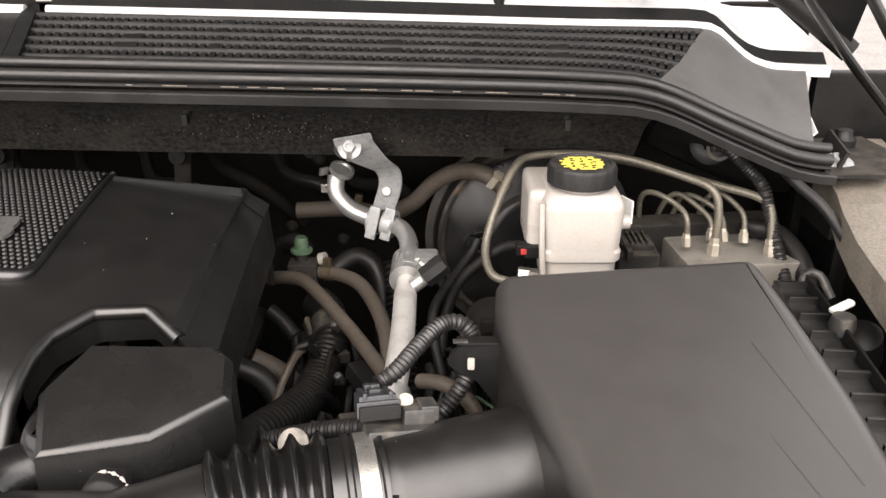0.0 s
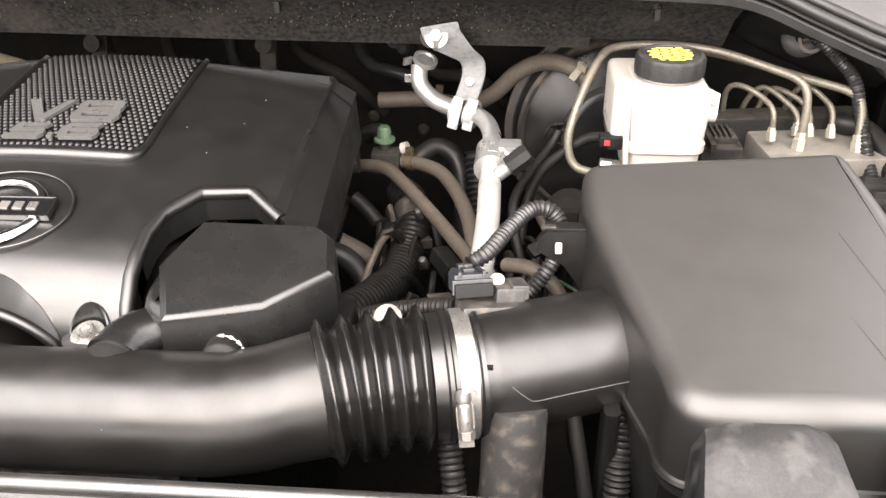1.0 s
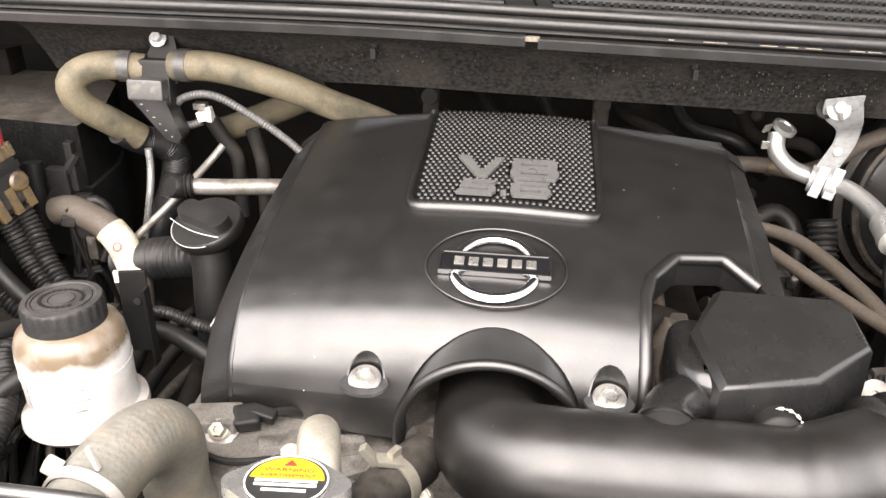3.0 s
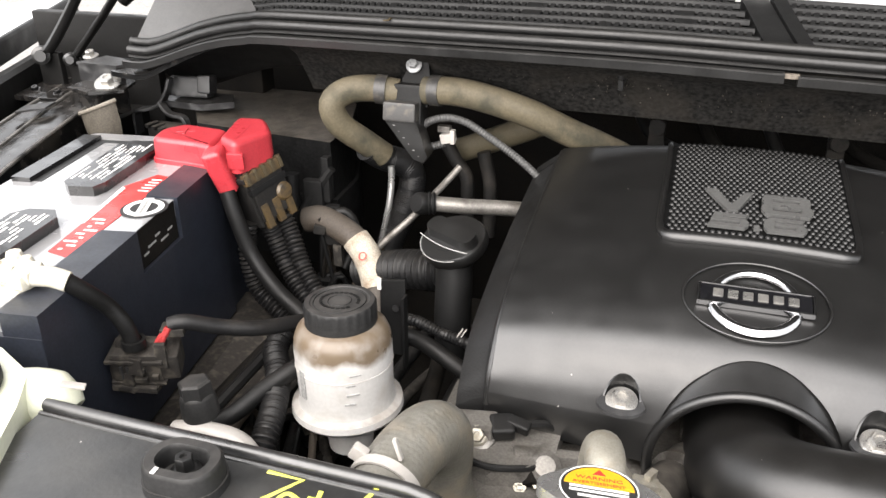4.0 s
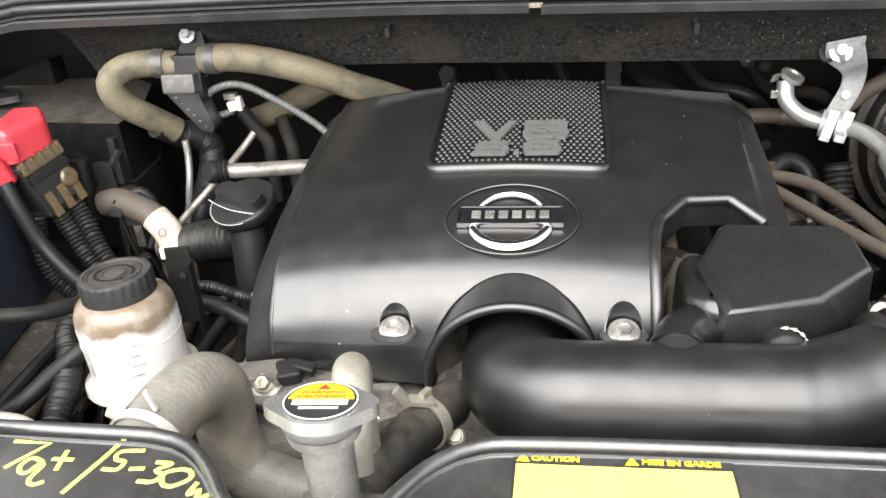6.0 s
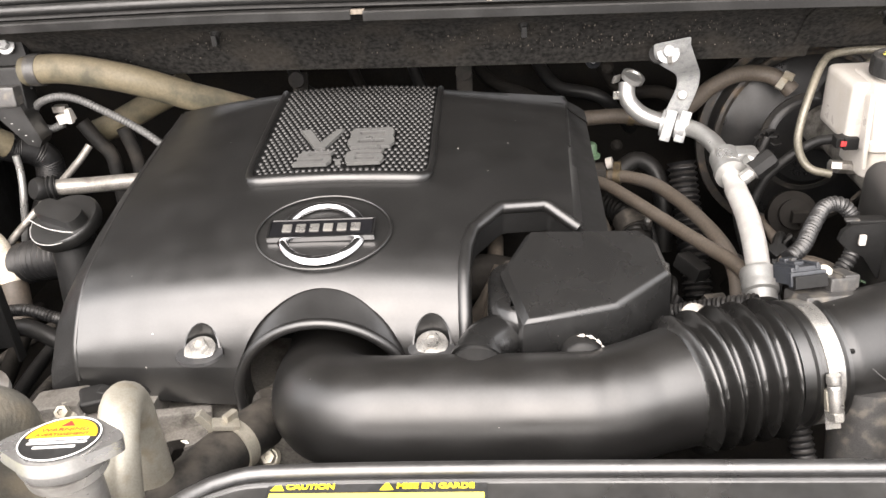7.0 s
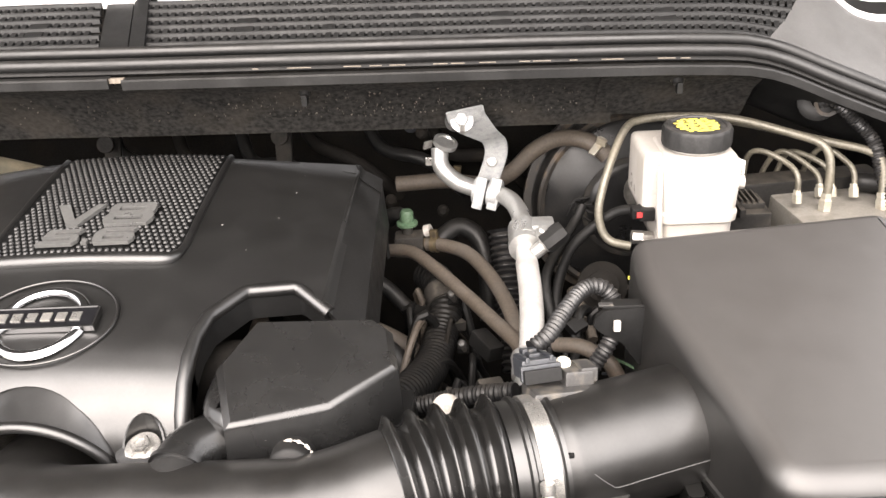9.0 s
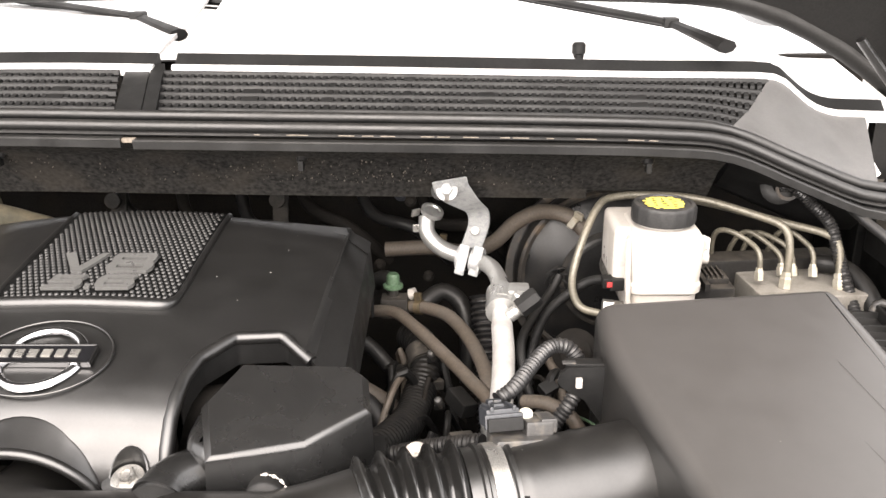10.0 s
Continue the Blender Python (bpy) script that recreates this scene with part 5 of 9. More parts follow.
strut = thing("hood_strut", (-1.30, 0.505, 1.175), "black gas strut holding the hood open", "gas strut")
s0, s1 = Vector((-1.30, 0.463, 1.13)), Vector((-1.30, 0.889, 1.59))
part("rod", sweep([s0, s0.lerp(s1, 0.5)], 0.0045, 10), bright_steel, strut, "bright steel piston rod")
part("cylinder", sweep([s0.lerp(s1, 0.322), s0.lerp(s1, 0.327), s0.lerp(s1, 1.0)], lambda s, T: 0.0115 if s > 0.004 else 0.009, 14), black_gloss, strut)
part("ball_end", lathe([(0, -0.01), (0.009, -0.008), (0.010, 0.0), (0.006, 0.008), (0, 0.01)], Matrix.Translation(s0), 14), black_matte, strut)

# clips and grommets in the cowl panel
for x, y, z in ((-0.604, 0.827, 1.243), (-0.261, 0.826, 1.236), (0.128, 0.838, 1.227)):
    c = thing("panel_clip", (x, y, z), "black push-in panel clip in the cowl panel", "clip", "cowl clips")
    m = along((x, y, z), (0, -0.72, -0.69))
    part("head", lathe([(0, -0.01), (0.010, -0.01), (0.010, -0.002), (0.006, 0.001), (0.005, 0.006), (0, 0.007)], m, 14), black_gloss, c)
    part("legs", box((x, y - 0.006, z - 0.007), (0.006, 0.010, 0.012), 0.001), black_matte, c)

foot = thing("hinge_bracket", (-1.32, 0.85, 1.15), "dusty folded bracket bolted beside the cowl's end", "bracket")
part("plate", prism([(-1.345, 0.805), (-1.300, 0.790), (-1.262, 0.815), (-1.275, 0.860), (-1.345, 0.885)], 1.176, 1.180, 0.001), bay_metal, foot)
part("fold", prism([(-1.352, 0.842), (-1.285, 0.838), (-1.280, 0.846), (-1.350, 0.850)], 1.180, 1.204, 0.001), black_scuffed, foot)
part("roof", prism([(-1.352, 0.840), (-1.285, 0.836), (-1.262, 0.868), (-1.335, 0.884)], 1.203, 1.206, 0.001), black_scuffed, foot)
part("leg", box((-1.325, 0.85, 1.155), (0.05, 0.05, 0.045), 0.003, pose(0, 0, 0, 0, 0, -20)), bay_metal, foot)
part("tab", box((-1.392, 0.79, 1.152), (0.045, 0.030, 0.003), 0.001, pose(0, 0, 0, 0, -8, 14)), black_scuffed, foot)
bolt((-1.294, 0.826, 1.184), (0.1, -0.45, 1), 0.0095, 0.010, 1.9, bright_steel, foot)
bolt((-1.352, 0.872, 1.206), (0, -0.2, 1), 0.0065, 0.009, 1.7, bright_steel, foot)

# Added dark boxes close the gaps by the hinges where ground showed.
for side, x in (("left", -1.47), ("right", 0.57)):
    solo("wall_dark_fill_%s" % side, merged(box((x, 1.02, 0.95), (0.22, 0.26, 0.30), 0.01), box((x * 0.98, 1.0, 1.12), (0.22, 0.02, 0.24), 0.004)), bay_black, "dark filler boxes added behind the hood hinge", "inner wing", kind="structure")

# Added dark block, covers the bright ground behind the relay box.
solo("wall_gap_filler", box((-1.33, 1.03, 1.0), (0.34, 0.04, 0.36), 0.006), shade_black, "dark filler block added behind the relay box", "bulkhead", kind="structure")


# ---- resonator beside the cover ----
resonator = thing("resonator", (-0.22, 0.51, 1.03), "black moulded plastic intake resonator with chamfered lid", "resonator")
RT = [(-0.266, 0.543, 1.128), (-0.176, 0.547, 1.124), (-0.165, 0.538, 1.120), (-0.160, 0.505, 1.110), (-0.204, 0.473, 1.101), (-0.272, 0.457, 1.098), (-0.2875, 0.506, 1.114)]


def res_body():
    bm = bmesh.new()
    mid = Vector((-0.215, 0.505, 1.11))
    top = [bm.verts.new(p) for p in RT]
    grow = [Vector((p[0], p[1], p[2])) + (Vector((p[0] - mid.x, p[1] - mid.y, 0))).normalized() * 0.006 + Vector((0, 0, -0.006)) for p in RT]
    a = [bm.verts.new(p) for p in grow]
    b = [bm.verts.new((p.x + (p.x - mid.x) * 0.03, p.y + (p.y - mid.y) * 0.06, 1.048)) for p in grow]
    bm.faces.new(top)
    bm.faces.new(b[::-1])
    for u, v in ((top, a), (a, b)):
        for k in range(7):
            j = (k + 1) % 7
            bm.faces.new((v[k], v[j], u[j], u[k]))
    return bevelled(bm, 0.0042, 4, 18)


part("chamber", res_body(), chamber_black, resonator)
low = prism([(-0.275, 0.475), (-0.265, 0.456), (-0.20, 0.450), (-0.150, 0.49), (-0.146, 0.545), (-0.26, 0.555), (-0.275, 0.535)], 1.0, 1.056, 0.008, None, 3)
part("lower_shell", low, chamber_black, resonator)
part("side_bulge", soft_block(dense([(-0.305, 0.492), (-0.296, 0.470), (-0.272, 0.458), (-0.262, 0.548), (-0.285, 0.556), (-0.305, 0.548)], 0.014, 5), 1.035, 1.098, 0.016, 7, 0.002), chamber_black, resonator)
part("elbow", sweep([(-0.262, 0.487, 1.060), (-0.290, 0.477, 1.067), (-0.309, 0.460, 1.067), (-0.313, 0.441, 1.062), (-0.314, 0.422, 1.056)], 0.0205, 24), chamber_black, resonator)
part("elbow_ring", sweep([(-0.3125, 0.4495, 1.0655), (-0.3130, 0.4460, 1.0645)], 0.0222, 28), chamber_black, resonator)
part("elbow_collar", sweep([(-0.3130, 0.4440, 1.0635), (-0.3140, 0.4250, 1.0570)], 0.0214, 28), black_matte, resonator)
part("drain_boss", lathe([(0, -0.012), (0.0165, -0.012), (0.0165, 0.006), (0.0150, 0.0085), (0.011, 0.0105), (0.0055, 0.0118), (0, 0.012)], along((-0.231, 0.451, 1.064), (0, -0.75, 0.1)), 24), black_matte, resonator)
bead = [(-0.231 + 0.0175 * math.cos(a), 0.4470 + 0.006 * math.sin(a), 1.0675 + 0.0150 * math.sin(a)) for a in [math.pi * i / 14 for i in range(1, 9)]]
part("sealant_bead", sweep(bead, lambda s, T: 0.0009 + 0.0006 * math.sin(s * 900) + 0.0004 * math.sin(s * 2100), 7, step=0.001), white_poly, resonator, "uneven white sealant bead")

# ---- air conditioning pipe and its bracket ----
ac_pipe = thing("ac_pipe", (-0.044, 0.60, 1.02), "dull aluminium air conditioning pipe with fittings", "ac pipe")
part("upper_pipe", sweep([(-0.128, 0.944, 1.126), (-0.127, 0.934, 1.106), (-0.108, 0.927, 1.088), (-0.076, 0.917, 1.079), (-0.050, 0.895, 1.078), (-0.039, 0.855, 1.078), (-0.037, 0.80, 1.079)], 0.0105, 18), aluminium, ac_pipe)
part("end_flange", lathe([(0, -0.003), (0.0150, -0.003), (0.0150, 0.003), (0.011, 0.0035), (0.010, 0.001), (0, 0.001)], along((-0.121, 0.944, 1.133), (0.35, -0.25, 0.9)), 22), aluminium, ac_pipe)
part("end_clip", merged(box((-0.142, 0.94, 1.133), (0.012, 0.003, 0.010), 0.0008, pose(0, 0, 0, 20, 0, 40)), box((-0.141, 0.936, 1.113), (0.01, 0.003, 0.01), 0.0008)), bright_steel, ac_pipe)
part("joint_block", merged(lathe([(0, -0.016), (0.0165, -0.016), (0.0175, -0.01), (0.0175, 0.012), (0.014, 0.018), (0, 0.018)], along((-0.037, 0.79, 1.078), (0.02, 0.9, 0.1)), 22), box((-0.018, 0.79, 1.084), (0.026, 0.026, 0.02), 0.004)), aluminium, ac_pipe)
part("lower_fitting", lathe([(0, 0), (0.0175, 0), (0.0175, 0.01), (0.015, 0.013), (0, 0.013)], along((-0.038, 0.765, 1.074), (0, 1, 0.1)), 22), aluminium, ac_pipe)
part("lower_pipe", sweep([(-0.037, 0.775, 1.073), (-0.038, 0.745, 1.067), (-0.038, 0.70, 1.060), (-0.040, 0.66, 1.050), (-0.044, 0.62, 1.035), (-0.046, 0.60, 1.026)], lambda s, T: 0.0105 if s < 0.03 else 0.0117, 18), pale_aluminium, ac_pipe)
part("end_nut", lathe([(0, 0), (0.016, 0), (0.0175, 0.004), (0.0165, 0.013), (0.0172, 0.016), (0.0172, 0.024), (0.0145, 0.026), (0.0145, 0.036), (0, 0.036)], along((-0.0455, 0.622, 1.037), (-0.03, -0.75, -0.45)), 24), aluminium, ac_pipe)
port = part("service_port", lathe([(0, 0), (0.0075, 0), (0.0075, 0.012), (0.0095, 0.014), (0.0095, 0.019), (0, 0.019)], along((-0.030, 0.752, 1.074), (0.75, 0.15, 0.55)), 16), aluminium, ac_pipe)
part("port_cap", lathe([(0, 0.014), (0.0115, 0.014), (0.012, 0.018), (0.012, 0.036), (0.010, 0.040), (0, 0.040)], along((-0.030, 0.752, 1.074), (0.75, 0.15, 0.55)), 8), black_matte, port, "black plastic port cap", 30)
part("port_boss", lathe([(0, 0), (0.006, 0), (0.006, 0.010), (0.004, 0.012), (0, 0.012)], along((-0.022, 0.765, 1.088), (0.3, -0.4, 0.9)), 14), aluminium, ac_pipe)

bracket = thing("pipe_bracket", (-0.07, 0.89, 1.13), "curved zinc-plated bracket clamping the pipe to the cowl", "bracket")
spine = [((-0.096, 0.843, 1.204), 0.0205), ((-0.092, 0.853, 1.188), 0.0205), ((-0.076, 0.872, 1.167), 0.016), ((-0.063, 0.898, 1.148), 0.0135), ((-0.061, 0.908, 1.128), 0.0135), ((-0.067, 0.914, 1.105), 0.0135), ((-0.073, 0.916, 1.088), 0.013)]


def plate_strip(spine, thick, side=Vector((1, 0, 0.15))):
    bm = bmesh.new()
    ps = curve_points([p for p, _ in spine], 0.004)
    n = len(ps)
    secs = []
    for i, p in enumerate(ps):
        w = lerp_table([(k / (len(spine) - 1), ww) for k, (_, ww) in enumerate(spine)], i / (n - 1))
        d = (ps[min(i + 1, n - 1)] - ps[max(i - 1, 0)]).normalized()
        s = (side - d * side.dot(d)).normalized()
        nn = d.cross(s).normalized()
        secs.append([bm.verts.new(p + s * w * sx + nn * thick * sz) for sx, sz in ((-1, 0), (-0.9, 0.5), (0.9, 0.5), (1, 0), (0.9, -0.5), (-0.9, -0.5))])
    for u, v in zip(secs, secs[1:]):
        for k in range(6):
            bm.faces.new((u[k], v[k], v[(k + 1) % 6], u[(k + 1) % 6]))
    bm.faces.new(secs[0]), bm.faces.new(secs[-1])
    return bm


part("arm", plate_strip(spine, 0.0028), zinc_bracket, bracket)
for dx in (-0.0085, 0.0085):
    part("clamp_loop", lathe([(0.0122, -0.0062), (0.0168, -0.0062), (0.0175, -0.004), (0.0175, 0.004), (0.0168, 0.0062), (0.0122, 0.0062)], along((-0.072 + dx, 0.914 - 0.4 * dx, 1.079 - 0.1 * dx), (0.9, -0.35, -0.12)), 28), zinc_bracket, bracket)
for dx in (-0.0088, 0.0088):
    part("clamp_finger", box((0, 0, 0), (0.0125, 0.004, 0.040), 0.0015, Matrix.Translation((-0.0735 + dx, 0.8975, 1.083 - 0.12 * dx)) @ pose(0, 0, 0, -6, 12, -14)), zinc_bracket, bracket)
part("clamp_rubber", lathe([(0.0105, -0.003), (0.0150, -0.003), (0.0150, 0.003), (0.0105, 0.003)], along((-0.072, 0.914, 1.079), (0.9, -0.35, -0.12)), 26), black_rubber, bracket)
part("grommet", lathe([(0, -0.004), (0.011, -0.004), (0.011, 0.002), (0, 0.002)], along((-0.107, 0.860, 1.186), (-0.1, -0.85, 0.45)), 22), black_rubber, bracket)
bolt((-0.099, 0.847, 1.190), (-0.05, -0.8, 0.5), 0.0072, 0.009, 1.75, zinc_bracket, bracket)
part("stud", lathe([(0, 0), (0.0028, 0), (0.0028, 0.014), (0, 0.014)], along((-0.099, 0.842, 1.190), (0, -0.75, -0.5)), 8), bright_steel, bracket)
part("rivet", lathe([(0, 0), (0.0065, 0), (0.005, 0.003), (0, 0.004)], along((-0.066, 0.909, 1.119), (0, -0.95, 0.3)), 14), pale_aluminium, bracket)


# ---- vacuum tee, hoses ----
def hose(name, pts, r, mat, label, seg=14, radius=None, clamps=(), cat="hose", group=""):
    h = thing(name, pts[0], label, cat, group)
    part("tube", sweep(pts, radius or r, seg, step=0.006 if radius is None else 0.0012), mat, h)
    for t in clamps:
        ps = curve_points(pts)
        i = min(len(ps) - 2, int(t * (len(ps) - 1)))
        band(ps[i], ps[i + 1] - ps[max(0, i - 1)], r + 0.0003, 0.009, 0.0013, brass if mat is brown_hose else bright_steel, h)
    return h


tee = thing("vacuum_tee", (-0.175, 0.93, 1.0), "brown plastic vacuum tee with a green cap", "vacuum valve")
part("body", box((-0.172, 0.925, 1.008), (0.036, 0.026, 0.028), 0.003), brown_grime, tee)
part("neck", lathe([(0, 0), (0.007, 0), (0.007, 0.014), (0, 0.014)], Matrix.Translation((-0.174, 0.928, 1.02)), 12), brown_grime, tee)
part("cap", lathe([(0, 0), (0.0135, 0), (0.0135, 0.003), (0.009, 0.005), (0.0085, 0.016), (0.0065, 0.019), (0, 0.019)], along((-0.174, 0.93, 1.033), (0.02, 0, 1)), 18), green_plastic, tee, "faded green cap")
part("spigot", sweep([(-0.155, 0.922, 1.01), (-0.135, 0.914, 1.011)], 0.0065, 12), brass, tee)
part("side_plug", lathe([(0, 0), (0.008, 0), (0.008, 0.008), (0, 0.008)], along((-0.152, 0.93, 1.022), (1, -0.2, 0.3)), 12), white_poly, tee)
hose("vacuum_hose", [(-0.150, 0.918, 1.010), (-0.128, 0.908, 1.012), (-0.100, 0.88, 1.014), (-0.078, 0.83, 1.014), (-0.062, 0.77, 1.014), (-0.053, 0.71, 1.014), (-0.050, 0.67, 1.004), (-0.052, 0.64, 0.98)], 0.0085, brown_hose, "brown rubber vacuum hose from the tee, spring-clamped", clamps=(0.04,), group="vacuum hoses")
hose("vacuum_hose", [(-0.215, 0.92, 1.00), (-0.195, 0.90, 1.012), (-0.166, 0.878, 1.019), (-0.138, 0.84, 1.016), (-0.100, 0.775, 1.012), (-0.072, 0.715, 1.014), (-0.052, 0.665, 1.018), (-0.042, 0.63, 1.010), (-0.035, 0.60, 0.98)], 0.0078, brown_hose, "brown rubber vacuum hose passing below the pipe", group="vacuum hoses")
hose("booster_hose", [(-0.19, 1.01, 1.056), (-0.125, 1.005, 1.060), (-0.075, 1.0, 1.055), (-0.040, 0.992, 1.072), (-0.012, 0.985, 1.102), (0.018, 0.975, 1.121), (0.046, 0.955, 1.126), (0.064, 0.944, 1.119), (0.076, 0.938, 1.108)], 0.0105, brown_hose, "brown rubber hose to the brake booster", clamps=(0.28,))
part("hose_clip", merged(box((0.062, 0.932, 1.124), (0.009, 0.026, 0.005), 0.001, pose(0, 0, 0, 40, 20, -35)), box((0.066, 0.928, 1.131), (0.013, 0.004, 0.010), 0.001, pose(0, 0, 0, 20, 20, -35))), tan_metal, bpy.data.objects["booster_hose"])

# ---- brake booster, master cylinder, reservoir ----
booster_paint = material("dull_booster_paint", (0.008, 0.008, 0.0082), 0.36, spot=(0.03, 0.027, 0.023), spot_amount=0.25, scale=25, dust=DUST, dust_amount=0.03, spec=0.24)
rusty_rim = material("rusty_booster_rim", (0.014, 0.012, 0.010), 0.6, spot=(0.085, 0.060, 0.038), spot_amount=0.7, scale=60)
booster = thing("brake_booster", (0.10, 1.03, 0.95), "round black steel brake booster, scuffed and dusty", "brake booster")
BM = along((0.115, 0.955, 1.03), (0.05, -0.97, 0.12))
part("shell", lathe([(0, -0.10), (0.10, -0.10), (0.128, -0.085), (0.132, -0.06), (0.132, -0.048), (0.124, -0.044), (0.124, -0.036), (0.119, -0.026), (0.108, -0.016), (0.060, -0.008), (0.052, 0.0), (0, 0.0)], BM, 56), booster_paint, booster)
part("seam", lathe([(0.126, -0.052), (0.136, -0.052), (0.136, -0.044), (0.126, -0.044)], BM, 56), rusty_rim, booster)
part("rim_ring", lathe([(0.112, -0.026), (0.121, -0.026), (0.121, -0.021), (0.117, -0.018), (0.112, -0.02)], BM, 56), rusty_rim, booster)
part("face_ring", lathe([(0.060, -0.010), (0.066, -0.010), (0.066, -0.006), (0.060, -0.005)], BM, 48), black_dusty, booster)
part("check_valve", lathe([(0, -0.02), (0.019, -0.02), (0.019, 0.0), (0.014, 0.004), (0.010, 0.012), (0, 0.012)], BM @ Matrix.Translation((0.03, 0.065, 0.0)), 22), black_rubber, booster)
part("valve_grommet", lathe([(0, -0.02), (0.020, -0.02), (0.020, 0.006), (0.014, 0.010), (0, 0.010)], BM @ Matrix.Translation((0.066, 0.012, -0.006)), 18), black_dusty, booster)
master = thing("master_cylinder", (0.13, 0.86, 1.05), "cast alloy brake master cylinder under its reservoir", "master cylinder")
part("bore", lathe([(0, 0), (0.028, 0), (0.028, 0.02), (0.021, 0.03), (0.021, 0.20), (0, 0.20)], along((0.128, 0.955, 1.055), (0.01, -1, 0)), 22), cast_alloy, master)
part("outlet", lathe([(0, 0), (0.008, 0), (0.008, 0.016), (0.0055, 0.02), (0, 0.02)], along((0.108, 0.80, 1.062), (-1, 0, 0.1)), 8), cast_alloy, master)
part("outlet_nut", lathe([(0, 0), (0.0075, 0), (0.0075, 0.012), (0, 0.012)], along((0.092, 0.80, 1.064), (-1, 0, 0.1)), 6), bright_steel, master)

reservoir = thing("brake_fluid_reservoir", (0.142, 0.80, 1.07), "white translucent brake fluid reservoir with yellow-marked black cap", "fluid reservoir")
RC = (0.141, 0.802)
tank = bmesh.new()
prof = [(1.062, 0.078, 0.082), (1.092, 0.080, 0.086), (1.095, 0.086, 0.094), (1.104, 0.087, 0.095), (1.107, 0.083, 0.092), (1.150, 0.087, 0.098), (1.156, 0.085, 0.096), (1.163, 0.076, 0.086), (1.166, 0.068, 0.075)]
rings = []
for z, w, h in prof:
    rings.append([tank.verts.new((x, y, z)) for x, y in rounded(w * 0.95, h * 0.95, 0.014, 5, RC[0], RC[1] + 0.006)])
for a, b in zip(rings, rings[1:]):
    for k in range(len(a)):
        tank.faces.new((a[k], a[(k + 1) % len(a)], b[(k + 1) % len(b)], b[k]))
tank.faces.new(rings[0][::-1]), tank.faces.new(rings[-1])
part("tank", tank, white_poly, reservoir)
part("back_chamber", box((0.118, 0.830, 1.128), (0.062, 0.085, 0.070), 0.009, None, 3), white_poly, reservoir)
part("corner_rib", sweep([(0.0985, 0.768, 1.158), (0.100, 0.766, 1.110), (0.103, 0.768, 1.075)], 0.003, 8), white_poly, reservoir)
part("spout", lathe([(0, 0), (0.008, 0), (0.008, 0.012), (0, 0.012)], along((0.182, 0.80, 1.125), (1, 0, 0)), 14), white_poly, reservoir)
part("filler", lathe([(0, 0), (0.028, 0), (0.028, 0.012), (0, 0.012)], Matrix.Translation((0.141, 0.800, 1.163)), 30), white_poly, reservoir)
bcap = part("cap", lathe([(0.030, 0.0), (0.0345, 0.0), (0.0352, 0.003), (0.0352, 0.016), (0.033, 0.0195), (0.029, 0.020), (0.028, 0.0185), (0, 0.0185)], Matrix.Translation((0.141, 0.799, 1.170)), 48, None, 16, 0.0012, (0.002, 0.017)), dusty_cap, reservoir, "black ribbed screw cap")
part("warning_print", prism(ellipse(0.047, 0.047, 30, 0.141, 0.799), 1.1886, 1.1893, 0), black_ink, bcap, "black cap face")
for i in range(-5, 6):
    w = 0.044 * math.sqrt(max(0.0, 1 - (i / 6.3) ** 2))
    for k in range(4):
        part("text_bar", box((0.141 - w / 2 + w * (k + 0.5 + 0.2 * math.sin(i * 2.7 + k * 1.9)) / 4, 0.799 + i * 0.0038, 1.1894), (w / 4 * (0.80 + 0.18 * math.sin(i * 4.1 + k * 2.3)), 0.0027, 0.0004), 0), pale_yellow, bcap)
part("level_plug", merged(box((0.092, 0.79, 1.098), (0.016, 0.018, 0.014), 0.002), box((0.082, 0.79, 1.099), (0.012, 0.014, 0.012), 0.002)), black_matte, reservoir)
part("plug_insert", box((0.0835, 0.7815, 1.099), (0.006, 0.002, 0.006), 0.0005), red_plug, reservoir)
part("side_label", box((0.198, 0.835, 1.125), (0.002, 0.022, 0.026), 0.0005, pose(0, 0, 0, 0, 0, 25)), white_ink, reservoir)


# ---- brake lines and the anti-lock unit ----
def line(pts, label):
    o = thing("brake_line", pts[0], label, "brake line", "brake lines")
    part("pipe", sweep(pts, 0.0032, 10, step=0.005), line_metal, o)
    m = along(pts[0], Vector(pts[1]) - Vector(pts[0]))
    part("flare_nut", lathe([(0, -0.004), (0.0056, -0.004), (0.0056, 0.006), (0.0042, 0.008), (0.0040, 0.011), (0, 0.011)], m, 6), tan_metal, o, "", 30)
    return o


def fat_line(pts, label):
    o = thing("brake_line", pts[0], label, "brake line", "brake lines")
    part("pipe", sweep(pts, 0.0046, 12, step=0.005), line_metal, o)
    m = along(pts[0], Vector(pts[1]) - Vector(pts[0]))
    part("flare_nut", lathe([(0, -0.006), (0.0072, -0.006), (0.0072, 0.006), (0.0058, 0.008), (0.0058, 0.014), (0, 0.014)], m, 6), tan_metal, o, "", 30)


fat_line([(0.294, 0.822, 1.083), (0.296, 0.828, 1.125), (0.289, 0.838, 1.147), (0.262, 0.858, 1.155), (0.205, 0.885, 1.166), (0.147, 0.888, 1.171), (0.100, 0.880, 1.171), (0.080, 0.865, 1.165), (0.061, 0.840, 1.136), (0.047, 0.818, 1.098), (0.046, 0.800, 1.080), (0.054, 0.785, 1.069), (0.075, 0.780, 1.064)], "olive brake line arching over the reservoir")
fat_line([(0.356, 0.822, 1.080), (0.357, 0.838, 1.120), (0.346, 0.850, 1.133), (0.300, 0.872, 1.141), (0.215, 0.898, 1.158), (0.175, 0.905, 1.160), (0.150, 0.907, 1.150), (0.145, 0.908, 1.12)], "olive brake line behind the reservoir")
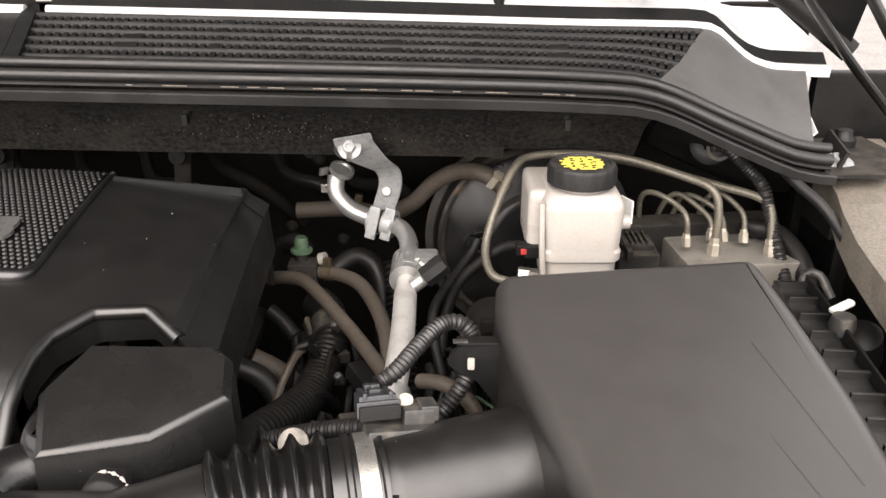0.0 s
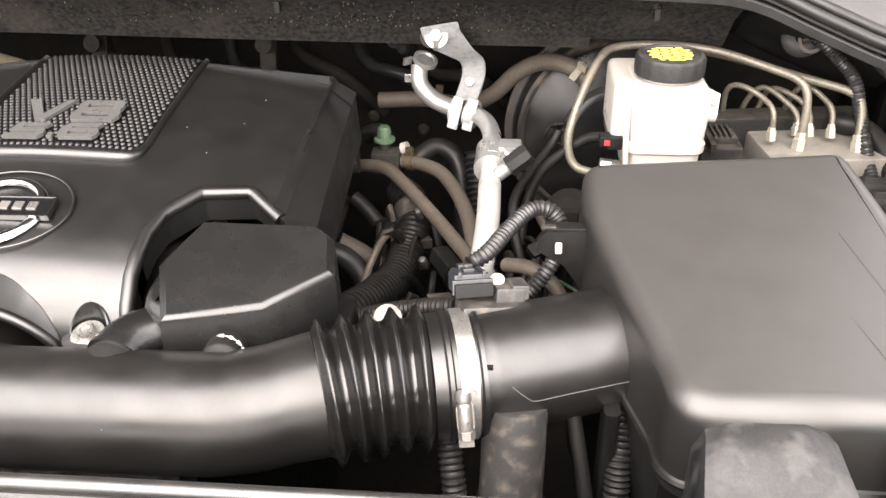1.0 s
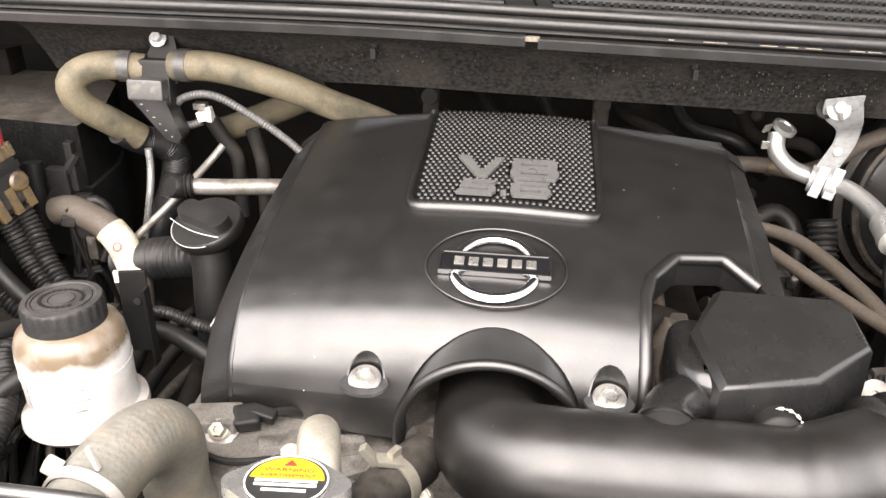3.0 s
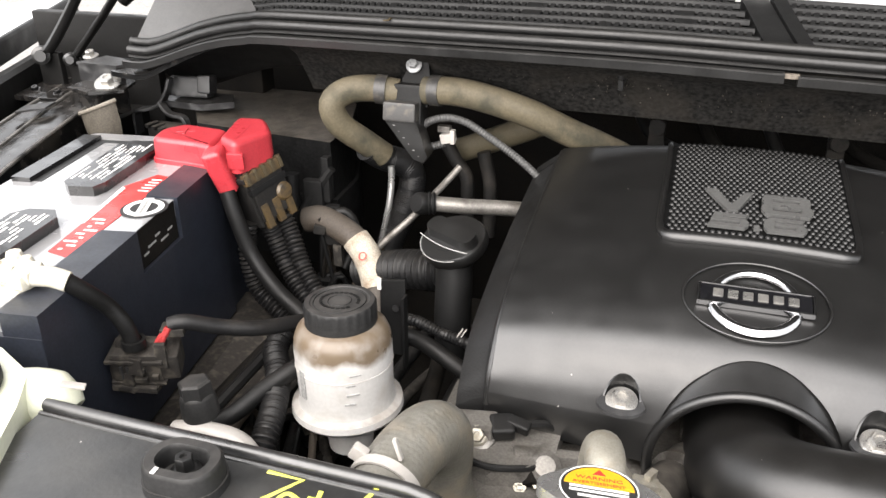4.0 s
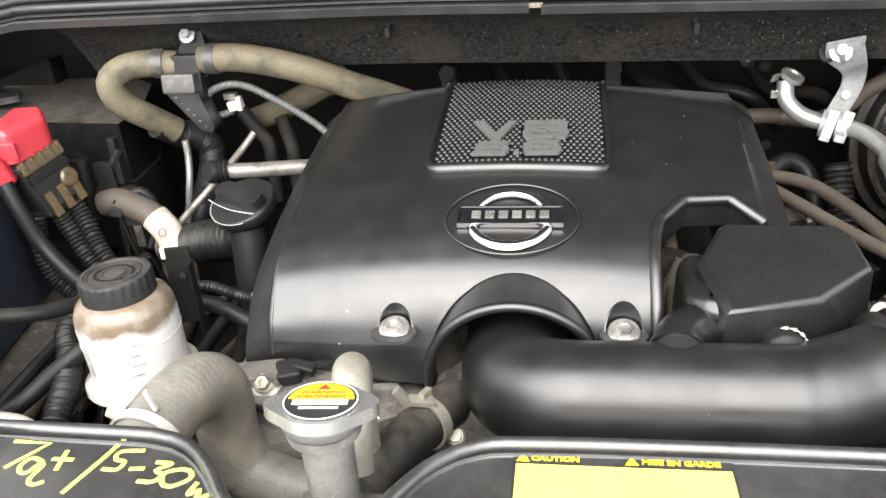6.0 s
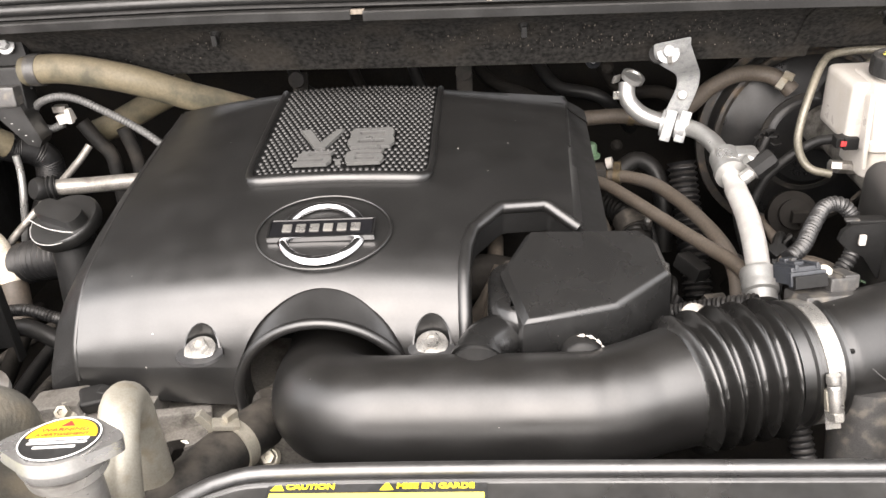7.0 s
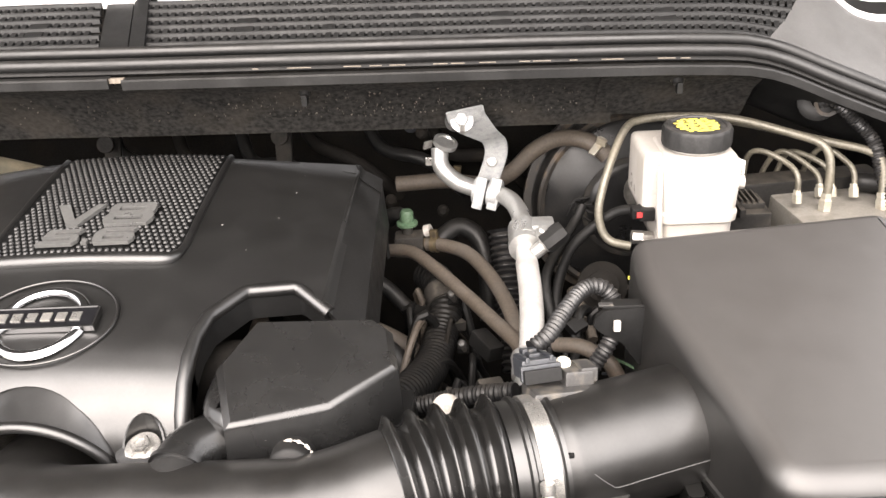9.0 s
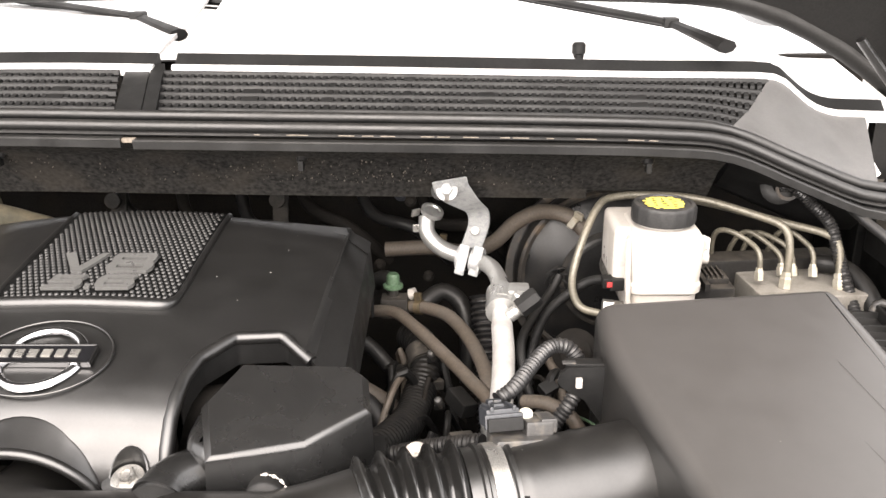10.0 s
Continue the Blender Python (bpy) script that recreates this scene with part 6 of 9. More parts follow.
line([(0.266, 0.830, 1.088), (0.265, 0.835, 1.114), (0.257, 0.850, 1.124), (0.236, 0.868, 1.132), (0.225, 0.882, 1.122), (0.229, 0.90, 1.08), (0.232, 0.91, 1.04)], "thin brake line looping from the anti-lock unit")
line([(0.300, 0.852, 1.084), (0.301, 0.862, 1.099), (0.292, 0.872, 1.110), (0.268, 0.892, 1.122), (0.255, 0.905, 1.10), (0.250, 0.92, 1.05)], "thin brake line looping from the anti-lock unit")
line([(0.333, 0.842, 1.087), (0.333, 0.850, 1.109), (0.327, 0.862, 1.119), (0.309, 0.882, 1.128), (0.300, 0.90, 1.10), (0.303, 0.92, 1.05)], "thin brake line looping from the anti-lock unit")
line([(0.318, 0.862, 1.080), (0.316, 0.868, 1.10), (0.305, 0.878, 1.113), (0.28, 0.90, 1.118), (0.272, 0.912, 1.09), (0.27, 0.925, 1.05)], "thin brake line looping from the anti-lock unit")

abs_unit = thing("abs_unit", (0.31, 0.84, 0.99), "pale alloy anti-lock brake unit with dusty black electronics", "abs unit")
part("valve_block", box((0.318, 0.838, 1.040), (0.125, 0.085, 0.075), 0.004, pose(0, 0, 0, 0, 0, 6)), block_alloy, abs_unit)
part("control_case", box((0.290, 0.892, 1.05), (0.185, 0.035, 0.085), 0.004, pose(0, 0, 0, 0, 0, 6)), black_dusty, abs_unit)
part("connector", merged(box((0.213, 0.842, 1.055), (0.046, 0.055, 0.05), 0.004), box((0.213, 0.842, 1.083), (0.036, 0.03, 0.008), 0.002), box((0.20, 0.825, 1.084), (0.006, 0.04, 0.010), 0.001)), black_dusty, abs_unit)
for k in range(4):
    part("vent_fin", box((0.205 + 0.006 * k, 0.842, 1.089), (0.002, 0.03, 0.005), 0.0005), black_dusty, abs_unit)

# ---- looms and tab by the air box ----
hose("sensor_loom", [(-0.050, 0.537, 1.098), (-0.036, 0.548, 1.103), (-0.020, 0.573, 1.110), (-0.002, 0.598, 1.115), (0.014, 0.604, 1.114), (0.025, 0.600, 1.103), (0.025, 0.588, 1.09), (0.019, 0.576, 1.078), (0.009, 0.570, 1.064), (-0.004, 0.562, 1.050)], 0.0068, grey_loom, "grey corrugated wiring loom arching to the air flow meter", 14, ribs(0.0066, 0.0042, 0.0008), cat="wiring loom")
tab = thing("air_box_bracket", (0.03, 0.572, 1.05), "black plastic mounting tab with a hole", "bracket")
tabm = prism([(0.004, 0.094), (0.006, 0.103), (0.013, 0.109), (0.048, 0.111), (0.048, 0.052), (0.043, 0.055), (0.028, 0.077), (0.010, 0.088)], -0.0025, 0.0025, 0.001, Matrix.Translation((0.0, 0.574, 1.0)) @ pose(0, 0, 0, 90))
part("plate", tabm, black_matte, tab)
part("top_fold", box((0.028, 0.579, 1.111), (0.034, 0.012, 0.003), 0.001), black_matte, tab)
part("slot_stud", box((0.0225, 0.568, 1.0965), (0.006, 0.004, 0.010), 0.0015), white_poly, tab)
part("clip", box((0.014, 0.576, 1.1125), (0.012, 0.005, 0.002), 0.0006), base_grey, tab)

# ---- beyond the air box ----
snorkel = thing("air_snorkel", (0.18, 0.36, 0.9), "scuffed black plastic air intake snorkel in front of the air box", "air snorkel")
sn = bmesh.new()
rows = []
for i, (y, zt, xl, xr) in enumerate(((0.378, 1.088, 0.100, 0.186), (0.362, 1.089, 0.098, 0.190), (0.350, 1.084, 0.096, 0.192), (0.335, 1.075, 0.094, 0.196), (0.315, 1.062, 0.092, 0.204), (0.27, 1.040, 0.09, 0.225), (0.20, 1.02, 0.09, 0.24))):
    rows.append([sn.verts.new(p) for p in ((xl, y, 0.93), (xl, y, zt - 0.022), (xl + 0.006, y, zt - 0.006), (xl + 0.02, y, zt), (xr - 0.02, y, zt), (xr - 0.006, y, zt - 0.006), (xr, y, zt - 0.022), (xr, y, 0.93))])
for a, b in zip(rows, rows[1:]):
    for k in range(8):
        sn.faces.new((a[k], b[k], b[(k + 1) % 8], a[(k + 1) % 8]))
sn.faces.new(rows[0]), sn.faces.new(rows[-1])
part("scoop", sn, snorkel_plastic, snorkel)
part("scoop_rib", sweep([(0.150, 0.318, 1.064), (0.175, 0.326, 1.069), (0.200, 0.330, 1.066)], 0.002, 8), black_scuffed, snorkel)
washer = thing("washer_filler", (0.252, 0.35, 0.96), "washer fluid filler with a pale blue cap", "washer filler")
part("neck", lathe([(0, 0), (0.018, 0), (0.018, 0.08), (0, 0.08)], Matrix.Translation((0.240, 0.345, 0.985)), 20), white_poly, washer)
part("cap", lathe([(0, 0), (0.023, 0), (0.024, 0.012), (0.021, 0.017), (0, 0.019)], along((0.240, 0.345, 1.064), (0, -0.15, 1)), 28), cyan_plastic, washer, "pale blue snap cap")
relay = thing("relay_bracket", (0.352, 0.62, 1.0), "black ribbed plastic wiring tray beside the air box", "wiring tray")
part("tray", box((0.340, 0.615, 1.045), (0.028, 0.30, 0.06), 0.003, pose(0, 0, 0, 0, 0, -5)), black_gloss, relay)
for i in range(9):
    part("tray_rib", box((0.329 + 0.0029 * i, 0.482 + 0.033 * i, 1.077), (0.028, 0.004, 0.010), 0.001, pose(0, 0, 0, 0, 0, -5)), black_gloss, relay)
part("tray_wall", box((0.3555, 0.614, 1.07), (0.003, 0.30, 0.034), 0.001, pose(0, 0, 0, 0, 0, -5)), black_matte, relay)
lampc = thing("headlamp_plug", (0.372, 0.77, 1.06), "pale grey connector bulbs beside the wing rail", "connector")
part("loop", sweep([(0.362, 0.752, 1.06), (0.368, 0.756, 1.085), (0.378, 0.748, 1.088), (0.386, 0.732, 1.07)], 0.0045, 10), base_grey, lampc)
part("bulb", lathe([(0, -0.01), (0.010, -0.008), (0.012, 0.0), (0.010, 0.009), (0, 0.012)], Matrix.Translation((0.359, 0.652, 1.085)), 16), base_grey, lampc)
part("lever", box((0.3637, 0.668, 1.095), (0.024, 0.008, 0.005), 0.002, pose(0, 0, 0, 0, -15, 20)), white_ink, lampc)
part("socket", lathe([(0, -0.02), (0.018, -0.02), (0.018, 0.014), (0.012, 0.018), (0, 0.018)], along((0.385, 0.66, 1.06), (-0.3, -0.3, 0.8)), 18), black_matte, lampc)
hose("wing_loom", [(0.30, 0.885, 1.178), (0.306, 0.870, 1.186), (0.327, 0.862, 1.168), (0.348, 0.852, 1.146), (0.356, 0.842, 1.12), (0.362, 0.825, 1.09), (0.368, 0.79, 1.05)], 0.007, grey_loom, "grey corrugated loom through the firewall grommet", 12, ribs(0.007, 0.004, 0.0007), cat="wiring loom")
gm = thing("firewall_grommet", (0.295, 0.885, 1.18), "rusty rimmed rubber grommet in the cowl panel", "grommet")
part("ring", lathe([(0.008, -0.004), (0.022, -0.004), (0.022, 0.002), (0.016, 0.006), (0.008, 0.006)], along((0.296, 0.884, 1.182), (-0.2, -0.85, 0.35)), 20), black_rubber, gm)
part("rust_edge", lathe([(0.010, 0.0), (0.014, 0.0), (0.014, 0.004), (0.010, 0.004)], along((0.304, 0.878, 1.180), (-0.2, -0.85, 0.35)), 16), rusty_rim, gm)
hose("hood_cable", [(0.345, 0.835, 1.184), (0.362, 0.80, 1.167), (0.385, 0.77, 1.146), (0.41, 0.72, 1.10)], 0.0055, loom, "black cable running down beside the wing rail", cat="cable")
hose("wing_hose", [(0.345, 0.87, 1.09), (0.372, 0.85, 1.09), (0.388, 0.81, 1.07), (0.39, 0.76, 1.02)], 0.011, black_rubber, "black rubber hose curving past the anti-lock unit")

corner = thing("wing_corner_bracket", (0.43, 0.85, 1.16), "dusty folded bracket with a bolt and rubber stop beside the cowl", "bracket")
part("plate", prism([(0.392, 0.80), (0.455, 0.80), (0.50, 0.86), (0.49, 0.94), (0.415, 0.93)], 1.172, 1.176, 0.001), black_dusty, corner)
part("fold", box((0.425, 0.865, 1.184), (0.004, 0.09, 0.02), 0.001, pose(0, 0, 0, 0, 20, -12)), black_dusty, corner)
part("flap", box((0.408, 0.90, 1.200), (0.012, 0.06, 0.002), 0.0005, pose(0, 0, 0, 10, -50, -20)), white_ink, corner, "pale plastic flap")
bolt((0.418, 0.838, 1.177), (0.05, -0.3, 1), 0.0085, 0.008, 1.9, zinc_bracket, corner)
part("rubber_stop", lathe([(0, 0), (0.014, 0), (0.014, 0.008), (0.010, 0.012), (0.009, 0.018), (0, 0.020)], Matrix.Translation((0.452, 0.905, 1.176)), 20), black_rubber, corner)
part("leg", box((0.45, 0.87, 1.13), (0.06, 0.08, 0.08), 0.004), bay_black, corner)


# ---- radiator support covers ----
def support_cover(name, outline, label):
    """A flat black shroud with a raised, rounded back lip along the given open outline."""
    o = thing(name, (sum(p[0] for p in outline) / len(outline), 0.2, 1.08), label, "radiator shroud", "radiator shrouds")
    front = [(outline[-1][0], 0.10), (outline[0][0], 0.10)]
    part("plate", prism(outline + front, 1.088, 1.106, 0.002, None, 2), shroud, o)
    part("lip", sweep([(x, y, 1.1085) for x, y in outline], 0.0048, 10, step=0.01), shroud, o)
    part("groove_lip", sweep([(x, y - 0.0075, 1.1055) for x, y in outline], 0.0022, 8, step=0.01), shroud, o)
    part("skirt", strip([Vector((x, y + 0.005, 1.10)) for x, y in outline], [(0.0, 0.0), (0.002, 0.0), (0.003, -0.03), (0.0, -0.03)]), shroud, o)
    return o


shroud = material("radiator_shroud_plastic", (0.014, 0.0143, 0.0148), 0.34, spec=0.85, spot=(0.035, 0.034, 0.033), spot_amount=0.4, scale=14, dust=(0.3, 0.28, 0.25), dust_amount=0.07, bump=0.25, bump_scale=300, specks=0.03)
left_cover = support_cover("radiator_shroud", [(-0.957, 0.283), (-0.90, 0.281), (-0.80, 0.279), (-0.72, 0.277), (-0.668, 0.275), (-0.642, 0.266), (-0.622, 0.248), (-0.605, 0.225), (-0.59, 0.20), (-0.575, 0.12)], "black plastic radiator shroud with yellow handwriting")
right_cover = support_cover("radiator_shroud", [(-0.535, 0.12), (-0.515, 0.20), (-0.497, 0.238), (-0.478, 0.262), (-0.455, 0.276), (-0.42, 0.280), (-0.30, 0.281), (-0.10, 0.279), (0.10, 0.277), (0.16, 0.275)], "black plastic radiator shroud with a caution label")
MARKS = {
    "seven": [(-76, 17), (-50, 16), (-68, -8)],
    "letter_q": [(-45, -1), (-54, 2), (-58, -5), (-55, -11), (-50, -11), (-46, -3), (-43, -4), (-45, -17), (-40, -21), (-34, -18)],
    "letter_t": [(-34, 10), (-32, -8)],
    "cross_stroke": [(-40, 2), (-25, 2)],
    "slash": [(0, 24), (-5, 7), (-17, -27)],
    "five": [(19, 13), (3, 11), (3, 4), (10, 2), (8, -5), (-2, -5)],
    "dash": [(16, -4), (26, -3)],
    "three": [(31, 3), (42, 2), (34, -4), (40, -8), (36, -14), (26, -14)],
    "zero": [(51, -2), (41, -6), (43, -15), (50, -17), (59, -10), (57, -4), (51, -2)],
    "letter_w": [(65, -13), (63, -23), (69, -19), (70, -26), (79, -20)],
}
writing = part("handwriting", sweep([(-0.69 + a / 1000, 0.25 + b / 1000, 1.1062) for a, b in MARKS.pop("seven")], 0.0018, 8, smooth=False, squash=0.25), yellow_paint, left_cover, "yellow paint marker writing 7qt/5-30w")
for glyph, pts in MARKS.items():
    rough = glyph in ("letter_q", "zero", "three", "five", "letter_w")
    part("pen_stroke", sweep([(-0.69 + a / 1000, 0.25 + b / 1000, 1.1062) for a, b in pts], 0.0017, 8, smooth=rough, squash=0.25, step=0.002), yellow_paint, writing)
mount = part("rubber_mount", prism(rounded(0.056, 0.044, 0.020, 8, -0.812, 0.242), 1.100, 1.113, 0.003, None, 3), dusty_cap, left_cover, "oval rubber radiator mount")
ring = bmesh.new()
levels = [(0.054, 0.042, 0.019, 1.112), (0.053, 0.041, 0.0185, 1.124), (0.049, 0.037, 0.017, 1.127), (0.036, 0.025, 0.011, 1.127), (0.033, 0.022, 0.010, 1.124), (0.032, 0.021, 0.010, 1.113)]
loops = [[ring.verts.new((x, y, z)) for x, y in rounded(w, h, r, 8, -0.812, 0.242)] for w, h, r, z in levels]
for u, v in zip(loops, loops[1:]):
    for k in range(len(u)):
        ring.faces.new((u[k], u[(k + 1) % len(u)], v[(k + 1) % len(u)], v[k]))
part("mount_rim", ring, dusty_cap, mount)
bolt((-0.811, 0.242, 1.114), (0, 0, 1), 0.0062, 0.014, 1.7, black_gloss, left_cover, "mount_bolt")
part("paint_fleck", box((-0.822, 0.226, 1.1275), (0.003, 0.006, 0.0006), 0.0002), white_ink, left_cover)
RECESS = [(-0.88, 0.1), (-0.853, 0.172), (-0.858, 0.183), (-0.853, 0.19), (-0.819, 0.194), (-0.8, 0.19), (-0.783, 0.19), (-0.779, 0.1)]
# Not sunk: a near-black plate on top stands for the recess's shade.
part("recess_shade_patch", prism(RECESS, 1.1062, 1.1070, 0), shade_black, left_cover)
part("recess_rim", sweep([(x, y + 0.003, 1.108) for x, y in RECESS], 0.0026, 8, smooth=False), shroud, left_cover)
label_plate = part("caution_label", prism([(x, y) for x, y in rounded(0.130, 0.046, 0.005, 4, -0.3685, 0.2525)], 1.1062, 1.1066, 0), black_ink, right_cover, "black and yellow caution label")
part("yellow_field", prism([(-0.432, 0.2305), (-0.305, 0.2305), (-0.3055, 0.2640), (-0.4315, 0.2640)], 1.1066, 1.1069, 0), pale_yellow, label_plate)
for x, t, w in ((-0.408, "CAUTION", 1.15), (-0.334, "MISE EN GARDE", 1.15)):
    lettering(t, 0.0056, 0.0002, Matrix.Translation((x, 0.2693, 1.1068)), yellow_ink, label_plate, "printed_word", "yellow printed %s" % t, w, 0.0002)
for x in (-0.4275, -0.3625):
    part("warning_triangle", prism([(x - 0.004, 0.2665), (x + 0.004, 0.2665), (x, 0.2735)], 1.1066, 1.1069, 0), yellow_ink, label_plate)

# ---- radiator cap and filler neck ----
filler = thing("radiator_filler", (-0.545, 0.30, 0.95), "alloy radiator filler neck with a pressure cap", "radiator filler")
cx = Vector((1, 0.10, -0.02)).normalized()
cz = Vector((0.02, 0.16, 1.0)).normalized()
cy = cz.cross(cx).normalized()
cx = cy.cross(cz)
CAPM = Matrix.Translation((-0.550, 0.268, 1.137)) @ Matrix((cx, cy, cz)).transposed().to_4x4()


def cap_outline(r, wing):
    out = []
    for i in range(72):
        a = 2 * math.pi * i / 72
        ear = max(0.0, abs(math.cos(a)) ** 10)
        out.append(((r + wing * ear) * math.cos(a), (r + wing * ear * 0.4) * math.sin(a)))
    return out


pcap = part("pressure_cap", prism(cap_outline(0.0262, 0.0095), 0.0, 0.0085, 0.0034, CAPM, 4, 1.0, 40), cap_alloy, filler, "stamped alloy pressure cap")
part("cap_skirt", lathe([(0, -0.006), (0.0245, -0.006), (0.0258, -0.003), (0.0262, 0.001), (0, 0.001)], CAPM, 40), cap_alloy, pcap)
disc = part("cap_label", prism(ellipse(0.046, 0.046, 48), 0.0080, 0.0098, 0, CAPM), black_ink, pcap, "black and amber warning label")
part("label_ring", lathe([(0.0222, 0.0096), (0.0230, 0.0096), (0.0230, 0.0101), (0.0222, 0.0101)], CAPM, 48), white_ink, disc)
part("amber_field", prism([(0.0205 * math.cos(radians(a)), 0.0205 * math.sin(radians(a))) for a in range(2, 180, 6)], 0.0096, 0.0101, 0, CAPM), amber_ink, disc)
part("red_triangle", prism([(-0.004, 0.0125), (0.004, 0.0125), (0, 0.0185)], 0.0100, 0.0103, 0, CAPM), red_ink, disc)
lettering("WARNING", 0.0048, 0.0001, CAPM @ Matrix.Translation((0, 0.0085, 0.0102)), red_ink, disc, "printed_word", "red printed WARNING", 1.2)
lettering("AVERTISSEMENT", 0.0038, 0.0001, CAPM @ Matrix.Translation((0, 0.0034, 0.0102)), red_ink, disc, "printed_word", "red printed AVERTISSEMENT", 1.12)
for k, (w, y) in enumerate(((0.034, -0.001), (0.034, -0.0048), (0.024, -0.0095))):
    part("text_bar", box((0, 0, 0), (w, 0.0019, 0.0003), 0, CAPM @ Matrix.Translation((0, y, 0.0100))), white_ink, disc)
part("neck", lathe([(0.0, -0.10), (0.0165, -0.10), (0.0165, -0.018), (0.0235, -0.012), (0.0245, -0.005), (0, -0.005)], Matrix.Translation((-0.550, 0.268, 1.137)), 32), neck_metal, filler)
part("neck_base", box((-0.55, 0.268, 1.02), (0.07, 0.06, 0.05), 0.006), cast_alloy, filler)
part("overflow_pipe", sweep([(-0.546, 0.300, 1.060), (-0.547, 0.314, 1.090), (-0.550, 0.331, 1.106), (-0.5535, 0.348, 1.1085), (-0.557, 0.363, 1.095), (-0.560, 0.371, 1.06), (-0.560, 0.373, 1.0), (-0.558, 0.368, 0.95)], 0.0138, 20), tan_metal, filler)
hose("cooling_hose", [(-0.575, 0.30, 0.985), (-0.558, 0.35, 0.995), (-0.540, 0.39, 0.997), (-0.520, 0.435, 0.992), (-0.500, 0.475, 0.985)], 0.021, black_dusty, "black rubber coolant hose with a bright spring clamp", 22, clamps=())
co = bpy.data.objects["cooling_hose"]
band((-0.521, 0.433, 0.992), (0.02, 0.045, -0.006), 0.0218, 0.012, 0.0020, tan_metal, co, "spring_clamp")
part("clamp_ear", box((-0.538, 0.432, 1.019), (0.007, 0.008, 0.022), 0.001, pose(0, 0, 0, 0, -35, 0)), tan_metal, co)
part("clamp_ear", box((-0.522, 0.430, 1.018), (0.022, 0.012, 0.005), 0.001, pose(0, 0, 0, 0, 18, 20)), tan_metal, co)
part("hose_sleeve", sweep([(-0.572, 0.318, 0.99), (-0.560, 0.345, 0.995)], 0.0235, 22), black_rubber, co)

# ---- upper radiator hose ----
rh = hose("radiator_hose", [(-0.7006, 0.296, 1.071), (-0.6955, 0.335, 1.0765), (-0.688, 0.368, 1.0745), (-0.684, 0.390, 1.060), (-0.686, 0.402, 1.033), (-0.6865, 0.402, 0.998), (-0.6728, 0.398, 0.966), (-0.645, 0.390, 0.954), (-0.60, 0.380, 0.948), (-0.565, 0.345, 0.948)], 0.0258, grey_hose, "thick grey woven radiator hose with a white clamp", 28, lambda q, T: 0.0258 + 0.00010 * math.sin(q * 1400))
band((-0.6995, 0.308, 1.0730), (0.12, 1, 0.10), 0.0266, 0.008, 0.0018, white_poly, rh, "hose_clamp", False, "white painted spring clamp")
part("clamp_ear", box((-0.7205, 0.314, 1.095), (0.012, 0.008, 0.012), 0.002, pose(0, 0, 0, 0, 30, 0)), white_poly, rh)
part("clamp_ear", box((-0.690, 0.312, 1.107), (0.003, 0.004, 0.018), 0.001, pose(0, 0, 0, 0, -15, 0)), white_poly, rh)

# ---- power steering reservoir ----
ps = thing("steering_fluid_reservoir", (-0.812, 0.50, 0.97), "dusty white power steering fluid reservoir with a black cap", "fluid reservoir")
PM = along((-0.812, 0.497, 1.0), (-0.03, 0.03, 1.0))
part("bottle", lathe([(0, -0.026), (0.030, -0.030), (0.034, -0.022), (0.052, -0.016), (0.0548, -0.012), (0.0540, -0.006), (0.0475, -0.003), (0.0458, 0.003), (0.0462, 0.026), (0.0470, 0.054), (0.0458, 0.066), (0.0425, 0.074), (0.0375, 0.0785), (0.031, 0.081), (0, 0.081)], PM, 44), dirty_poly, ps)
part("weld_line", lathe([(0.0464, 0.038), (0.0473, 0.0385), (0.0464, 0.039)], PM, 44), dirty_poly, ps)
for k, (a, w) in enumerate(((-62, 0.010), (-58, 0.012), (-60, 0.009), (-54, 0.011))):
    part("level_text", box((0, 0, 0), (w, 0.0012, 0.0016), 0.0002, PM @ Matrix.Rotation(radians(a), 4, "Z") @ Matrix.Translation((0.0466, 0, 0.016 + 0.010 * k)) @ Matrix.Rotation(radians(90), 4, "Z")), faded_ink, ps, "faint moulded level mark")
scap = part("cap", lathe([(0, 0.079), (0.0335, 0.079), (0.0342, 0.081), (0.0338, 0.0855), (0.0342, 0.087), (0.0342, 0.098), (0.0325, 0.1010), (0.0280, 0.1015), (0.0272, 0.1005), (0, 0.1005)], PM, 48, None, 24, 0.0012, (0.086, 0.099)), dusty_cap, ps, "round black cap with moulded text")
part("cap_ring", lathe([(0.024, 0.1005), (0.0246, 0.1011), (0.0252, 0.1005)], PM, 40), black_matte, scap)
part("cap_ring", lathe([(0.0105, 0.1005), (0.011, 0.1011), (0.0115, 0.1005)], PM, 30), black_matte, scap)
for i in range(22):
    a = 2 * math.pi * i / 24
    part("text_bar", box((0, 0, 0), (0.0028, 0.0035, 0.0006), 0.0001, PM @ Matrix.Translation((0.018 * math.cos(a), 0.0155 * math.sin(a), 0.1008)) @ Matrix.Rotation(a, 4, "Z")), black_matte, scap)
part("level_mark", box((0, 0, 0), (0.008, 0.0014, 0.03), 0.0005, PM @ Matrix.Translation((-0.026, -0.0385, 0.028)) @ Matrix.Rotation(radians(-34), 4, "Z")), faded_ink, ps, "faded printed level bar")
part("outlet", lathe([(0, -0.06), (0.022, -0.06), (0.026, -0.024), (0, -0.024)], PM, 24), dirty_poly, ps)
psb = thing("reservoir_bracket", (-0.785, 0.575, 0.98), "black steel bracket behind the steering reservoir", "bracket")
part("upright", box((-0.790, 0.572, 1.045), (0.026, 0.004, 0.085), 0.001, pose(0, 0, 0, -4, 0, 12)), black_matte, psb)
